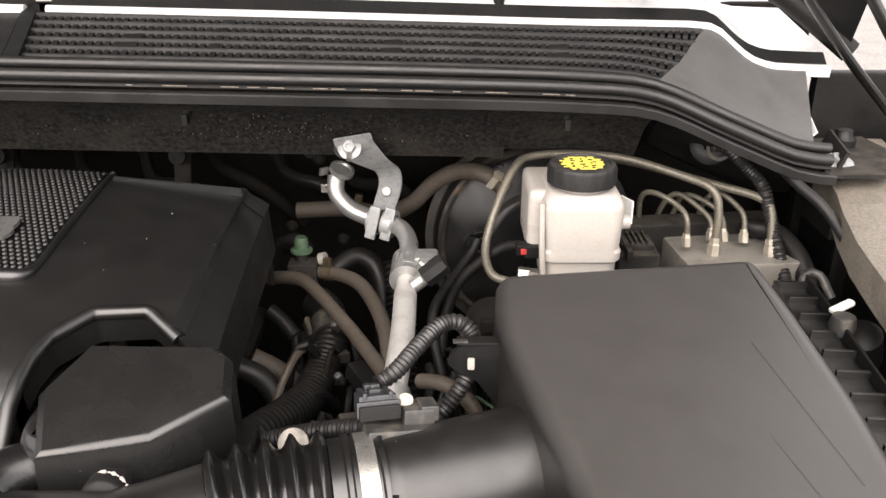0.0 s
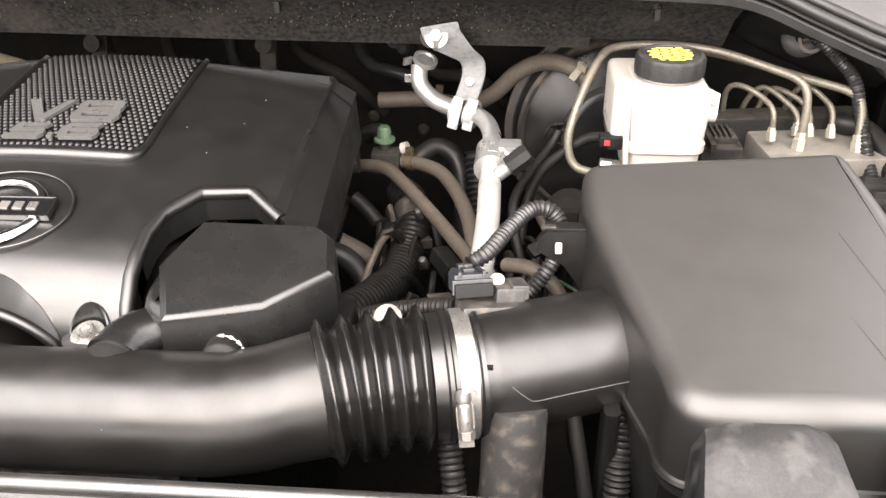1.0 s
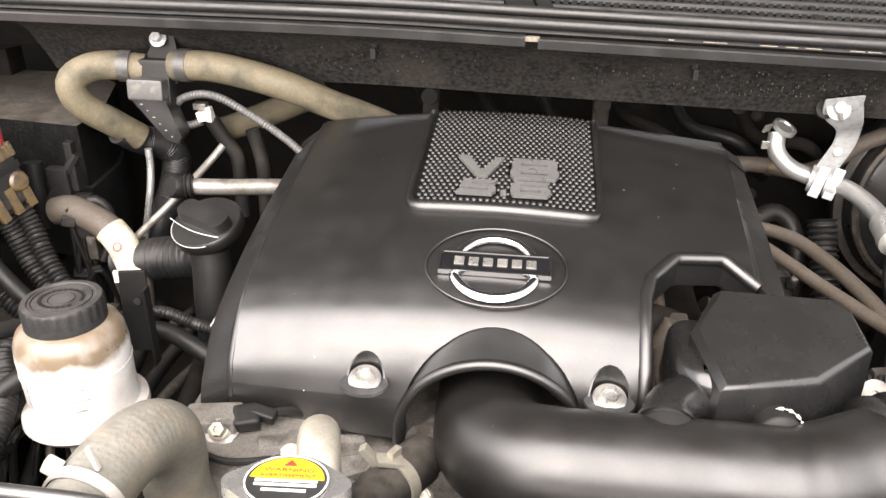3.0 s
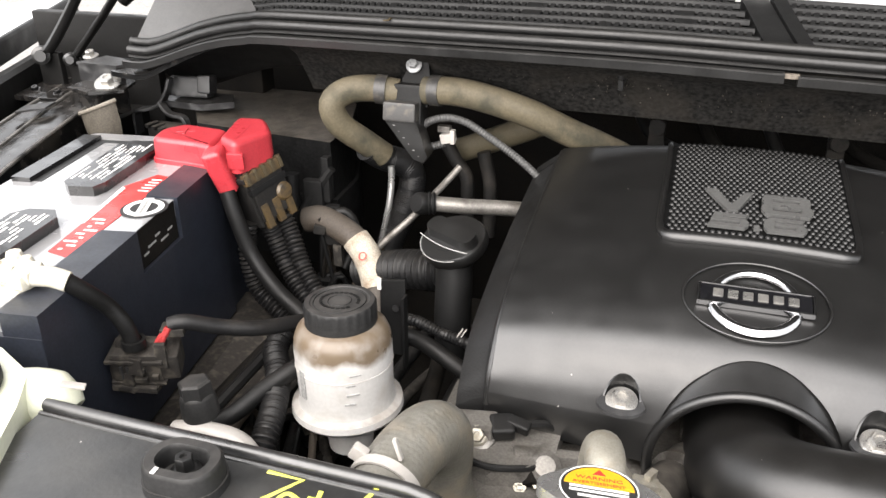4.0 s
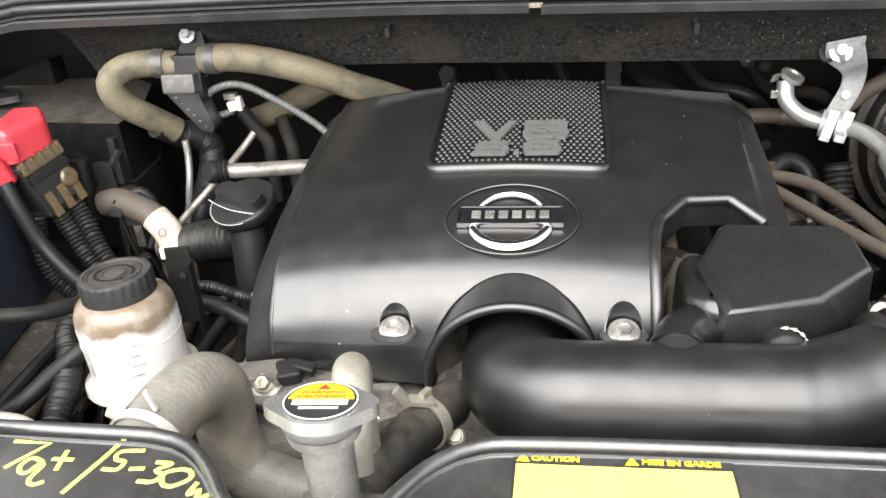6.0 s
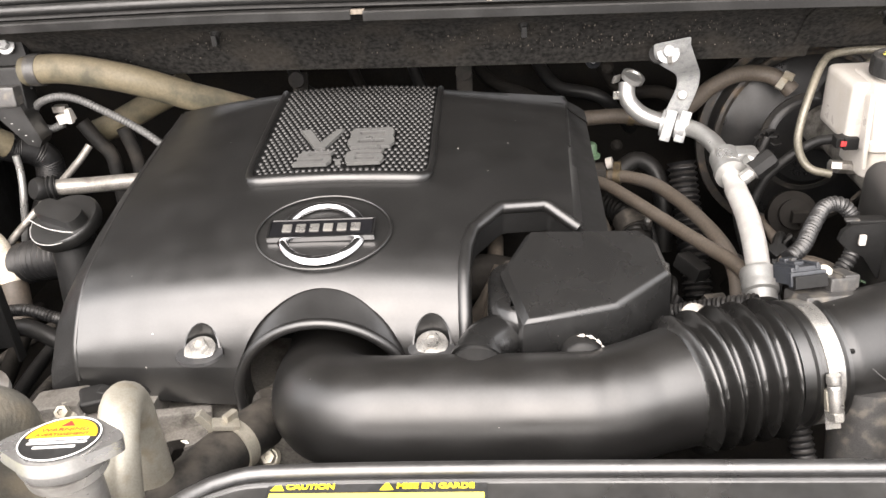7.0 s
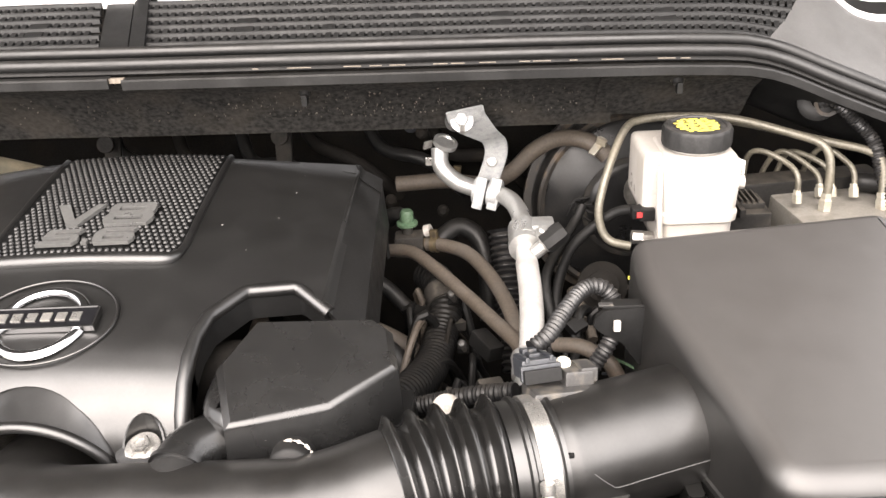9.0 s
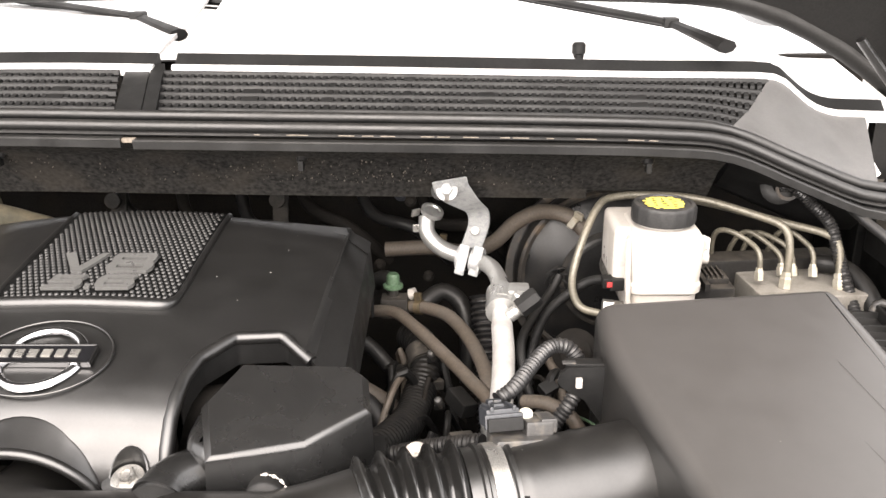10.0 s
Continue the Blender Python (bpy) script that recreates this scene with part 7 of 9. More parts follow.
part("fold", box((-0.777, 0.570, 1.030), (0.003, 0.012, 0.085), 0.001), black_matte, psb)
part("hole", lathe([(0, -0.001), (0.0035, -0.001), (0.0035, 0.001), (0, 0.001)], along((-0.786, 0.5685, 1.058), (0, -1, 0)), 12), black_ink, psb)
part("white_edge", box((-0.803, 0.570, 1.083), (0.004, 0.003, 0.012), 0.0005), white_ink, psb)

# ---- coolant tank ----
tank = thing("coolant_tank", (-1.0, 0.22, 0.9), "pale green-white coolant tank with a large black cap", "coolant tank")
part("body", prism([(-1.20, 0.08), (-0.905, 0.08), (-0.915, 0.155), (-0.945, 0.225), (-0.962, 0.262), (-0.985, 0.30), (-1.03, 0.322), (-1.20, 0.33)], 0.95, 1.120, 0.024, None, 5, 1.0, 30), coolant_poly, tank)
part("lobe", sweep([(-1.01, 0.285, 1.098), (-0.985, 0.299, 1.098), (-0.962, 0.304, 1.094), (-0.954, 0.304, 1.089)], lambda s, T: 0.0225 - 0.012 * max(0, s / T - 0.75) * 4, 20), coolant_poly, tank)
part("neck", lathe([(0, 0), (0.053, 0), (0.050, 0.02), (0, 0.02)], Matrix.Translation((-1.037, 0.252, 1.110)), 40), coolant_poly, tank)
TCM = Matrix.Translation((-1.037, 0.252, 1.122))
tcap = part("cap", lathe([(0, 0.0), (0.054, 0.0), (0.054, 0.005), (0.044, 0.007), (0.0435, 0.009), (0.0435, 0.026), (0.0405, 0.0305), (0, 0.0305)], TCM, 56, None, 20, 0.0014, (0.009, 0.027)), black_matte, tank, "large black ribbed screw cap")
part("cap_mark", lathe([(0, 0.0303), (0.022, 0.0303), (0.022, 0.0309), (0, 0.0309)], TCM, 36), white_ink, tcap, "pale round cap print")
for i in range(9):
    a = radians(-20 + 40 * i)
    part("text_bar", box((0, 0, 0), (0.0022, 0.008, 0.0006), 0.0002, TCM @ Matrix.Rotation(a, 4, "Z") @ Matrix.Translation((0.0315, 0, 0.0306))), cowl_plastic, tcap)
bolt((-0.953, 0.180, 1.119), (0, 0, 1), 0.0062, 0.010, 2.2, black_gloss, tank, "mount_bolt")
part("clip", box((-0.944, 0.299, 1.117), (0.018, 0.006, 0.003), 0.001, pose(0, 0, 0, 0, 15, 25)), white_poly, tank)

# ---- battery ----
battery = thing("battery", (-1.12, 0.52, 0.94), "black car battery with red label and printed caps", "battery")
BR = Matrix.Translation((-1.0139, 0.3483, 0.0)) @ pose(0, 0, 0, 0, 0, 7.06)
part("case", prism(rounded(0.200, 0.424, 0.012, 4, -0.105, 0.217), 0.93, 1.120, 0.004, BR, 2, 1.0), battery_black, battery)
part("top", prism(rounded(0.210, 0.434, 0.014, 5, -0.105, 0.217), 1.118, 1.138, 0.005, BR, 3, 1.0), battery_glare, battery, "glossy black battery top, sky glare in its pale colour")
part("lid_seam", prism(rounded(0.206, 0.430, 0.013, 5, -0.105, 0.217), 1.114, 1.119, 0.001, BR, 2), black_ink, battery)
jacket = part("side_jacket", prism([(-0.004, -0.006), (0.0045, -0.006), (0.0045, 0.346), (-0.002, 0.346)], 0.94, 1.094, 0.002, BR, 2), battery_black, battery, "dark blue-grey insulating jacket")
for y0, y1 in ((-0.006, 0.156), (0.242, 0.346)):
    part("jacket_flap", prism([(-0.033, y0 + 0.006), (-0.031, y0), (0.0045, y0), (0.0045, y1), (-0.033, y1 - 0.002)], 1.093, 1.1405, 0.0025, BR, 3), battery_black, jacket)
part("jacket_front", prism([(-0.205, -0.0065), (0.0040, -0.0068), (0.0036, 0.004), (-0.205, 0.004)], 0.94, 1.118, 0.002, BR, 2), battery_black, jacket)
part("notch_label", prism([(-0.001, 0.158), (0.0008, 0.158), (0.0008, 0.240), (-0.001, 0.240)], 1.095, 1.1375, 0.0004, BR), shade_black, battery, "black printed side label")
for k in range(5):
    part("text_bar", box((0, 0, 0), (0.0004, 0.010 + 0.006 * (k % 2), 0.0022), 0, BR @ Matrix.Translation((0.0011, 0.172 + 0.013 * k, 1.108 + 0.005 * (k % 3)))), faded_ink, battery)
for y0, y1 in ((0.044, 0.172), (0.234, 0.384)):
    c = part("vent_cap", prism([(-0.082, y0 + 0.016), (-0.088, y0 + 0.002), (-0.116, y0), (-0.128, y0 + 0.012), (-0.132, y1 - 0.014), (-0.120, y1), (-0.092, y1 + 0.002), (-0.080, y1 - 0.014)], 1.138, 1.1495, 0.0018, BR, 2), battery_cap, battery, "black vent cap with white print")
    rng = random.Random(int(y0 * 1000))
    for r in range(7):
        x = -0.124 + 0.0056 * r
        y = y0 + 0.016 + rng.uniform(0, 0.012)
        while y < y1 - 0.020:
            run = rng.uniform(0.004, 0.013)
            if rng.random() > 0.25:
                part("text_bar", box((0, 0, 0), (rng.choice((0.0014, 0.0022, 0.0030)), run, 0.0004), 0, BR @ Matrix.Translation((x, y + run / 2, 1.1497))), white_ink, c)
            y += run + 0.0022
for y0, y1 in ((0.000, 0.150), (0.262, 0.412)):
    part("carry_handle", prism([(-0.205, y0), (-0.182, y0), (-0.182, y1), (-0.205, y1)], 1.138, 1.1435, 0.002, BR), battery_cap, battery)
    part("handle_slot", prism([(-0.181, y0 + 0.004), (-0.171, y0 + 0.004), (-0.171, y1 - 0.012), (-0.130, y1 - 0.012), (-0.130, y1 - 0.003), (-0.181, y1 - 0.003)], 1.137, 1.1386, 0, BR), black_ink, battery)
lab = part("label", prism([(-0.035, 0.098), (-0.034, 0.160), (-0.033, 0.240), (-0.029, 0.300), (-0.050, 0.306), (-0.070, 0.268), (-0.062, 0.170), (-0.059, 0.106)], 1.1381, 1.1388, 0, BR), red_label, battery, "red and white battery label")
part("white_stripe", prism([(-0.0715, 0.266), (-0.0640, 0.170), (-0.0600, 0.170), (-0.0660, 0.262)], 1.1383, 1.1390, 0, BR), white_ink, lab)
part("badge_field", prism(ellipse(0.048, 0.050, 36, -0.0185, 0.214), 1.1386, 1.1394, 0, BR), black_ink, lab)
part("label_badge", lathe([(0.0145, 0.0), (0.0205, 0.0), (0.0205, 0.0006), (0.0145, 0.0006)], BR @ Matrix.Translation((-0.0185, 0.214, 1.1394)), 40), white_ink, lab)
part("badge_strip", box((0, 0, 0), (0.010, 0.046, 0.0005), 0, BR @ Matrix.Translation((-0.0185, 0.214, 1.1403)) @ Matrix.Rotation(radians(14), 4, "Z")), white_ink, lab)
part("badge_print", box((0, 0, 0), (0.0035, 0.036, 0.0003), 0, BR @ Matrix.Translation((-0.0185, 0.214, 1.1407)) @ Matrix.Rotation(radians(14), 4, "Z")), faded_ink, lab)
for k in range(9):
    part("text_bar", box((0, 0, 0), (0.004 + 0.005 * (k % 3), 0.0028, 0.0004), 0, BR @ Matrix.Translation((-0.050 + 0.006 * (k % 2), 0.112 + 0.0085 * k, 1.1390))), white_ink, lab)
for k in range(5):
    part("text_bar", box((0, 0, 0), (0.012, 0.002, 0.0004), 0, BR @ Matrix.Translation((-0.043, 0.258 + 0.008 * k, 1.1390))), white_ink, lab)
neg = thing("negative_terminal", (-1.07, 0.375, 1.15), "corroded white negative battery clamp and black cable", "battery terminal")
part("post", lathe([(0, -0.004), (0.022, -0.004), (0.020, 0.001), (0.012, 0.004), (0.012, 0.018), (0.009, 0.021), (0, 0.021)], Matrix.Translation((-1.066, 0.384, 1.141)), 20), corrosion, neg)
part("clamp", merged(*[lathe([(0, 0), (r, 0.001), (r * 0.7, r), (0, r * 1.2)], Matrix.Translation(p), 9) for p, r in (((-1.075, 0.376, 1.156), 0.008), ((-1.068, 0.392, 1.158), 0.009), ((-1.052, 0.388, 1.159), 0.007), ((-1.058, 0.372, 1.156), 0.007), ((-1.040, 0.386, 1.157), 0.006))], box((-1.060, 0.383, 1.151), (0.040, 0.028, 0.014), 0.004, pose(0, 0, 0, 0, 0, -8)), box((-1.046, 0.380, 1.156), (0.016, 0.018, 0.014), 0.003, pose(0, 0, 0, 12, 8, 0)), lathe([(0, 0), (0.006, 0), (0.006, 0.03), (0, 0.03)], along((-1.070, 0.369, 1.152), (0.9, 0.3, 0.1)), 6)), corrosion, neg)
part("lug", sweep([(-1.042, 0.381, 1.153), (-1.026, 0.384, 1.153), (-1.013, 0.388, 1.148)], 0.009, 12), corrosion, neg)
part("cable", sweep([(-1.015, 0.387, 1.149), (-1.007, 0.398, 1.134), (-1.000, 0.413, 1.112), (-0.990, 0.418, 1.092), (-0.986, 0.42, 1.07)], 0.0078, 14), black_rubber, neg)
sensor = part("current_sensor", box((-0.990, 0.430, 1.045), (0.048, 0.03, 0.04), 0.005, pose(0, 0, 0, 10, 0, 15)), brown_grime, neg, "grimy grey current sensor")
for nm, c, size, bev, turn in (("socket", (-0.968, 0.440, 1.046), (0.026, 0.032, 0.028), 0.004, (8, 0, 25)), ("tab", (-0.995, 0.415, 1.030), (0.012, 0.006, 0.022), 0.001, (0, 0, 0)), ("side_block", (-1.008, 0.424, 1.030), (0.014, 0.020, 0.030), 0.003, (0, 0, 0)), ("rib", (-0.985, 0.414, 1.050), (0.016, 0.004, 0.018), 0.001, (0, 0, 0)), ("rib", (-0.962, 0.424, 1.060), (0.010, 0.005, 0.026), 0.001, (0, 0, 20)), ("rib", (-0.975, 0.424, 1.040), (0.008, 0.006, 0.028), 0.001, (0, 0, 0)), ("lug_block", (-1.002, 0.428, 1.066), (0.012, 0.018, 0.012), 0.002, (0, 0, 10)), ("latch", (-0.960, 0.445, 1.076), (0.022, 0.016, 0.008), 0.001, (0, 0, 20)), ("foot_rail", (-0.990, 0.418, 1.024), (0.044, 0.012, 0.006), 0.001, (0, 0, 10))):
    part(nm, box(c, size, bev, pose(0, 0, 0, *turn)), brown_grime, sensor)
SENSOR = Matrix.Translation((-0.990, 0.430, 1.045)) @ pose(0, 0, 0, 10, 0, 15)
part("rim", merged(box((0, 0, 0), (0.054, 0.034, 0.004), 0.001, SENSOR @ Matrix.Translation((0, 0, 0.012))), box((0, 0, 0), (0.052, 0.033, 0.003), 0.001, SENSOR @ Matrix.Translation((0, 0, -0.014)))), brown_grime, sensor)
for x in (-0.013, -0.007):
    part("slot", box((0, 0, 0), (0.0028, 0.002, 0.016), 0.0004, SENSOR @ Matrix.Translation((x, -0.0158, -0.001))), black_ink, sensor)
for x, z, w in ((0.006, 0.004, 0.008), (0.018, -0.004, 0.006), (0.004, -0.008, 0.012)):
    part("cable_clip", box((0, 0, 0), (w, 0.005, 0.005), 0.001, SENSOR @ Matrix.Translation((x, -0.0165, z))), brown_grime, sensor)
part("collar", lathe([(0.008, 0), (0.011, 0), (0.011, 0.008), (0.008, 0.008)], along((-0.986, 0.420, 1.068), (0, 0, 1)), 16), black_matte, sensor)
part("red_wire", sweep([(-0.968, 0.432, 1.056), (-0.966, 0.431, 1.068), (-0.960, 0.438, 1.082)], 0.0032, 8), red_plug, sensor)
part("red_wire", sweep([(-0.973, 0.432, 1.056), (-0.970, 0.432, 1.069), (-0.962, 0.440, 1.081)], 0.0024, 8), red_plug, sensor)
hose("battery_loom", [(-0.962, 0.444, 1.081), (-0.950, 0.450, 1.083), (-0.926, 0.470, 1.070), (-0.900, 0.492, 1.060), (-0.878, 0.53, 1.048), (-0.86, 0.58, 1.03)], 0.0078, loom, "black taped loom leaving the current sensor", 14, cat="wiring loom")

pos = thing("positive_terminal", (-1.04, 0.66, 1.14), "glossy red positive terminal cover with heavy cables", "battery terminal")
part("hood_block", soft_block(dense([(-1.130, 0.682), (-1.074, 0.680), (-1.046, 0.674), (-1.058, 0.735), (-1.120, 0.742), (-1.138, 0.716)], 0.009, 4), 1.140, 1.169, 0.006, 5, 0.001), red_plastic, pos)
part("block_rim", soft_block(dense([(-1.1325, 0.680), (-1.074, 0.6775), (-1.050, 0.672), (-1.062, 0.737), (-1.120, 0.7445), (-1.141, 0.716)], 0.009, 4), 1.138, 1.1445, 0.002, 3), red_plastic, pos)
part("plus_mark", merged(box((-1.103, 0.713, 1.1692), (0.022, 0.003, 0.0012), 0.0003, pose(0, 0, 0, 0, 0, 20)), box((-1.103, 0.713, 1.1698), (0.003, 0.022, 0.0012), 0.0003, pose(0, 0, 0, 0, 0, 20))), red_plastic, pos)
part("hood_bridge", soft_block(dense([(-1.054, 0.675), (-1.030, 0.684), (-1.040, 0.722), (-1.062, 0.722)], 0.008, 4), 1.146, 1.165, 0.006, 5), red_plastic, pos)
part("hood_end", soft_block(dense([(-1.040, 0.684), (-1.012, 0.668), (-0.992, 0.722), (-1.022, 0.764), (-1.058, 0.758)], 0.010, 4), 1.140, 1.178, 0.007, 5, 0.001), red_plastic, pos)
part("end_window", box((-1.014, 0.672, 1.155), (0.020, 0.005, 0.020), 0.002, pose(0, 0, 0, 4, 0, 10)), red_plastic, pos)
part("hood_skirt", box((-1.033, 0.670, 1.142), (0.022, 0.024, 0.056), 0.006, pose(0, 0, 0, 8, -16, 15), 3, 1.1), red_plastic, pos)
part("cable", sweep([(-1.025, 0.664, 1.120), (-1.015, 0.660, 1.09), (-0.998, 0.657, 1.045), (-0.965, 0.648, 1.008), (-0.925, 0.635, 0.985), (-0.89, 0.62, 0.95)], 0.0095, 14), black_rubber, pos)
FM = Matrix.Translation((-1.008, 0.708, 1.106)) @ pose(0, 0, 0, 10, -12, -22)
fl = part("fuse_link", merged(box((0, 0, 0), (0.034, 0.055, 0.075), 0.004, FM), box((0, 0, 0), (0.042, 0.062, 0.006), 0.001, FM @ Matrix.Translation((0, 0, 0.026))), box((0, 0, 0), (0.006, 0.050, 0.050), 0.002, FM @ Matrix.Translation((0.020, 0, -0.005)))), black_dusty, pos, "dusty black fusible link block")
part("terminal_strip", box((0, 0, 0), (0.010, 0.058, 0.014), 0.002, FM @ Matrix.Translation((0.019, 0, 0.026))), link_amber, fl, "grimy amber plastic terminal strip")
for k in range(5):
    m = FM @ Matrix.Translation((0.020, -0.025 + 0.0125 * k, 0.026))
    part("fuse_blade", box((0, 0, 0), (0.012, 0.0055, 0.013), 0.001, m), brass, fl)
    part("fuse_screw", lathe([(0, 0), (0.0035, 0), (0.0035, 0.003), (0, 0.003)], m @ Matrix.Translation((0.003, 0, 0.006)), 8), brass, fl)
for k in range(3):
    part("link_tab", box((0, 0, 0), (0.006, 0.010, 0.030), 0.001, FM @ Matrix.Translation((0.022, -0.018 + 0.018 * k, -0.024))), link_amber, fl)
part("cross_strap", box((0, 0, 0), (0.008, 0.054, 0.008), 0.001, FM @ Matrix.Translation((0.020, 0, 0.010))), black_matte, fl)
part("amber_window", lathe([(0, 0), (0.011, 0), (0.0115, 0.004), (0.009, 0.007), (0, 0.008)], FM @ Matrix.Translation((0.020, 0.016, -0.008)) @ pose(0, 0, 0, 0, 90), 18), link_amber, fl, "translucent amber fuse window")
for i, pts in enumerate(([(-1.012, 0.680, 1.075), (-1.014, 0.675, 1.04), (-1.004, 0.668, 0.998), (-0.975, 0.66, 0.975), (-0.94, 0.65, 0.955)], [(-1.000, 0.70, 1.075), (-0.990, 0.70, 1.05), (-0.968, 0.69, 1.01), (-0.938, 0.675, 0.98)], [(-0.985, 0.715, 1.075), (-0.972, 0.71, 1.05), (-0.952, 0.695, 1.015), (-0.925, 0.68, 0.985)])):
    hose("power_loom", pts, 0.0115, loom, "corrugated black power loom below the fuse links", 16, ribs(0.0105, 0.0055, 0.0012), cat="wiring loom", group="power looms")

# ---- fuse box behind the battery ----
fuse = thing("fuse_box", (-1.06, 0.90, 1.0), "dusty black fuse box lid behind the battery", "fuse box")
part("lid", prism([(-1.180, 0.850), (-0.966, 0.826), (-0.968, 0.90), (-1.00, 1.00), (-1.05, 1.04), (-1.25, 1.04), (-1.235, 0.93)], 1.05, 1.130, 0.006, None, 3, 0.985), fuse_black, fuse)
part("base", prism([(-1.170, 0.852), (-0.960, 0.822), (-0.962, 0.90), (-1.00, 1.0), (-1.19, 1.0), (-1.20, 0.90)], 0.95, 1.052, 0.004), black_matte, fuse)
part("side_pipe", sweep([(-1.005, 0.782, 1.10), (-1.004, 0.778, 1.07), (-1.002, 0.775, 1.02)], 0.011, 12), black_matte, fuse)
part("latch", box((-0.968, 0.772, 1.08), (0.026, 0.012, 0.04), 0.003), black_matte, fuse)
part("bar", sweep([(-0.985, 0.768, 1.055), (-0.965, 0.772, 1.085), (-0.945, 0.778, 1.115)], 0.006, 8), black_matte, fuse)
part("latch_tower", merged(box((-0.952, 0.778, 1.10), (0.010, 0.012, 0.06), 0.002), box((-0.945, 0.774, 1.06), (0.02, 0.010, 0.014), 0.002)), black_matte, fuse)
sidebox = thing("relay_box", (-1.20, 0.85, 1.12), "dusty black relay box by the wing rail", "relay box")
part("upper", box((-1.215, 0.905, 1.165), (0.058, 0.022, 0.030), 0.004, pose(0, 0, 0, -12, 0, 4)), black_scuffed, sidebox)
part("upper_lug", box((-1.190, 0.905, 1.170), (0.020, 0.024, 0.026), 0.003, pose(0, 0, 0, -12, 0, 4)), black_scuffed, sidebox)
part("shelf", prism([(-1.258, 0.885), (-1.188, 0.880), (-1.150, 0.905), (-1.170, 0.940), (-1.255, 0.935)], 1.138, 1.147, 0.003), black_scuffed, sidebox)
part("arm", plate_strip([((-1.236, 0.885, 1.180), 0.006), ((-1.243, 0.882, 1.160), 0.008), ((-1.256, 0.880, 1.142), 0.010), ((-1.275, 0.880, 1.134), 0.010), ((-1.296, 0.880, 1.128), 0.010), ((-1.298, 0.880, 1.095), 0.010)], 0.004, Vector((0, 1, 0))), black_scuffed, sidebox)
part("brace", plate_strip([((-1.252, 0.876, 1.146), 0.006), ((-1.236, 0.872, 1.132), 0.006), ((-1.212, 0.870, 1.128), 0.006), ((-1.206, 0.868, 1.105), 0.006)], 0.005, Vector((0, 1, 0))), black_scuffed, sidebox)
part("foot", box((-1.235, 0.862, 1.110), (0.050, 0.03, 0.020), 0.005), black_dusty, sidebox)
for k in range(4):
    part("key_ridge", box((-1.252 + 0.010 * k, 0.850, 1.122 - 0.002 * k), (0.006, 0.022, 0.005), 0.001, pose(0, 0, 0, 0, 8, -12)), black_dusty, sidebox)
def folded_duct():
    """A curved, thin-walled duct mouth that narrows downwards."""
    duct = thing("wing_vent_duct", (-1.275, 0.785, 1.09), "dusty cream curved duct edge beside the battery", "duct")
    bm = bmesh.new()
    rows = []
    for k in range(9):
        f = k / 8
        r = 0.030 - 0.012 * f + 0.004 * math.sin(f * 3.1)
        rows.append([bm.verts.new((-1.290 + 0.010 * f + r * math.sin(radians(a)), 0.798 - r * math.cos(radians(a)) * 0.7, 1.160 - 0.070 * f + 0.012 * math.sin(radians(a)))) for a in range(-75, 76, 10)])
    for a, b in zip(rows, rows[1:]):
        for k in range(len(a) - 1):
            bm.faces.new((a[k], b[k], b[k + 1], a[k + 1]))
    bmesh.ops.solidify(bm, geom=bm.faces[:], thickness=0.003)
    part("duct", bm, tan_duct, duct)
    part("folded_edge", sweep([Vector((-1.290 + 0.031 * math.sin(radians(a)), 0.798 - 0.0215 * math.cos(radians(a)), 1.161 + 0.012 * math.sin(radians(a)))) for a in range(-75, 76, 15)], 0.0028, 8), tan_duct, duct)


folded_duct()

# ---- heater valve and hoses ----
valve = thing("heater_valve", (-0.855, 0.83, 1.14), "black plastic heater control valve bolted to the cowl", "heater valve")
part("mount", prism([(-0.868, -0.012), (-0.848, 0.020), (-0.836, 0.018), (-0.832, -0.012), (-0.835, -0.045), (-0.872, -0.045)], -0.004, 0.004, 0.002, Matrix.Translation((0, 0.838, 1.232)) @ pose(0, 0, 0, 84)), black_matte, valve)
part("body", box((-0.857, 0.830, 1.190), (0.038, 0.030, 0.052), 0.005, pose(0, 0, 0, -8, 0, 0)), black_matte, valve)
part("actuator", box((-0.862, 0.812, 1.186), (0.042, 0.026, 0.024), 0.004, pose(0, 0, 0, -8, 0, 0)), base_grey, valve, "dusty grey actuator block")
part("foot", prism([(-0.884, 1.178), (-0.842, 1.178), (-0.828, 1.132), (-0.833, 1.124), (-0.846, 1.128)], -0.830, -0.804, 0.006, pose(0, 0, 0, 90), 3), black_gloss, valve)
for k in range(6):
    part("fleck", box((-0.870 + 0.0062 * k, 0.8036, 1.170 - 0.0075 * k), (0.0026 - 0.0012 * (k % 2), 0.0006, 0.0009), 0.0002), faded_ink, valve)
bolt((-0.852, 0.832, 1.238), (0.02, -0.75, 0.5), 0.0062, 0.009, 1.6, zinc_bracket, valve)
hl = hose("heater_hose", [(-0.872, 0.832, 1.203), (-0.905, 0.827, 1.207), (-0.935, 0.818, 1.204), (-0.951, 0.805, 1.190), (-0.945, 0.810, 1.163), (-0.922, 0.830, 1.136), (-0.902, 0.85, 1.112)], 0.0165, tan_hose, "tan dusty heater hose looping from the valve", 20, group="heater hoses")
band((-0.893, 0.829, 1.206), (1, 0.1, -0.05), 0.0168, 0.014, 0.0012, base_grey, hl, "hose_clamp", False)
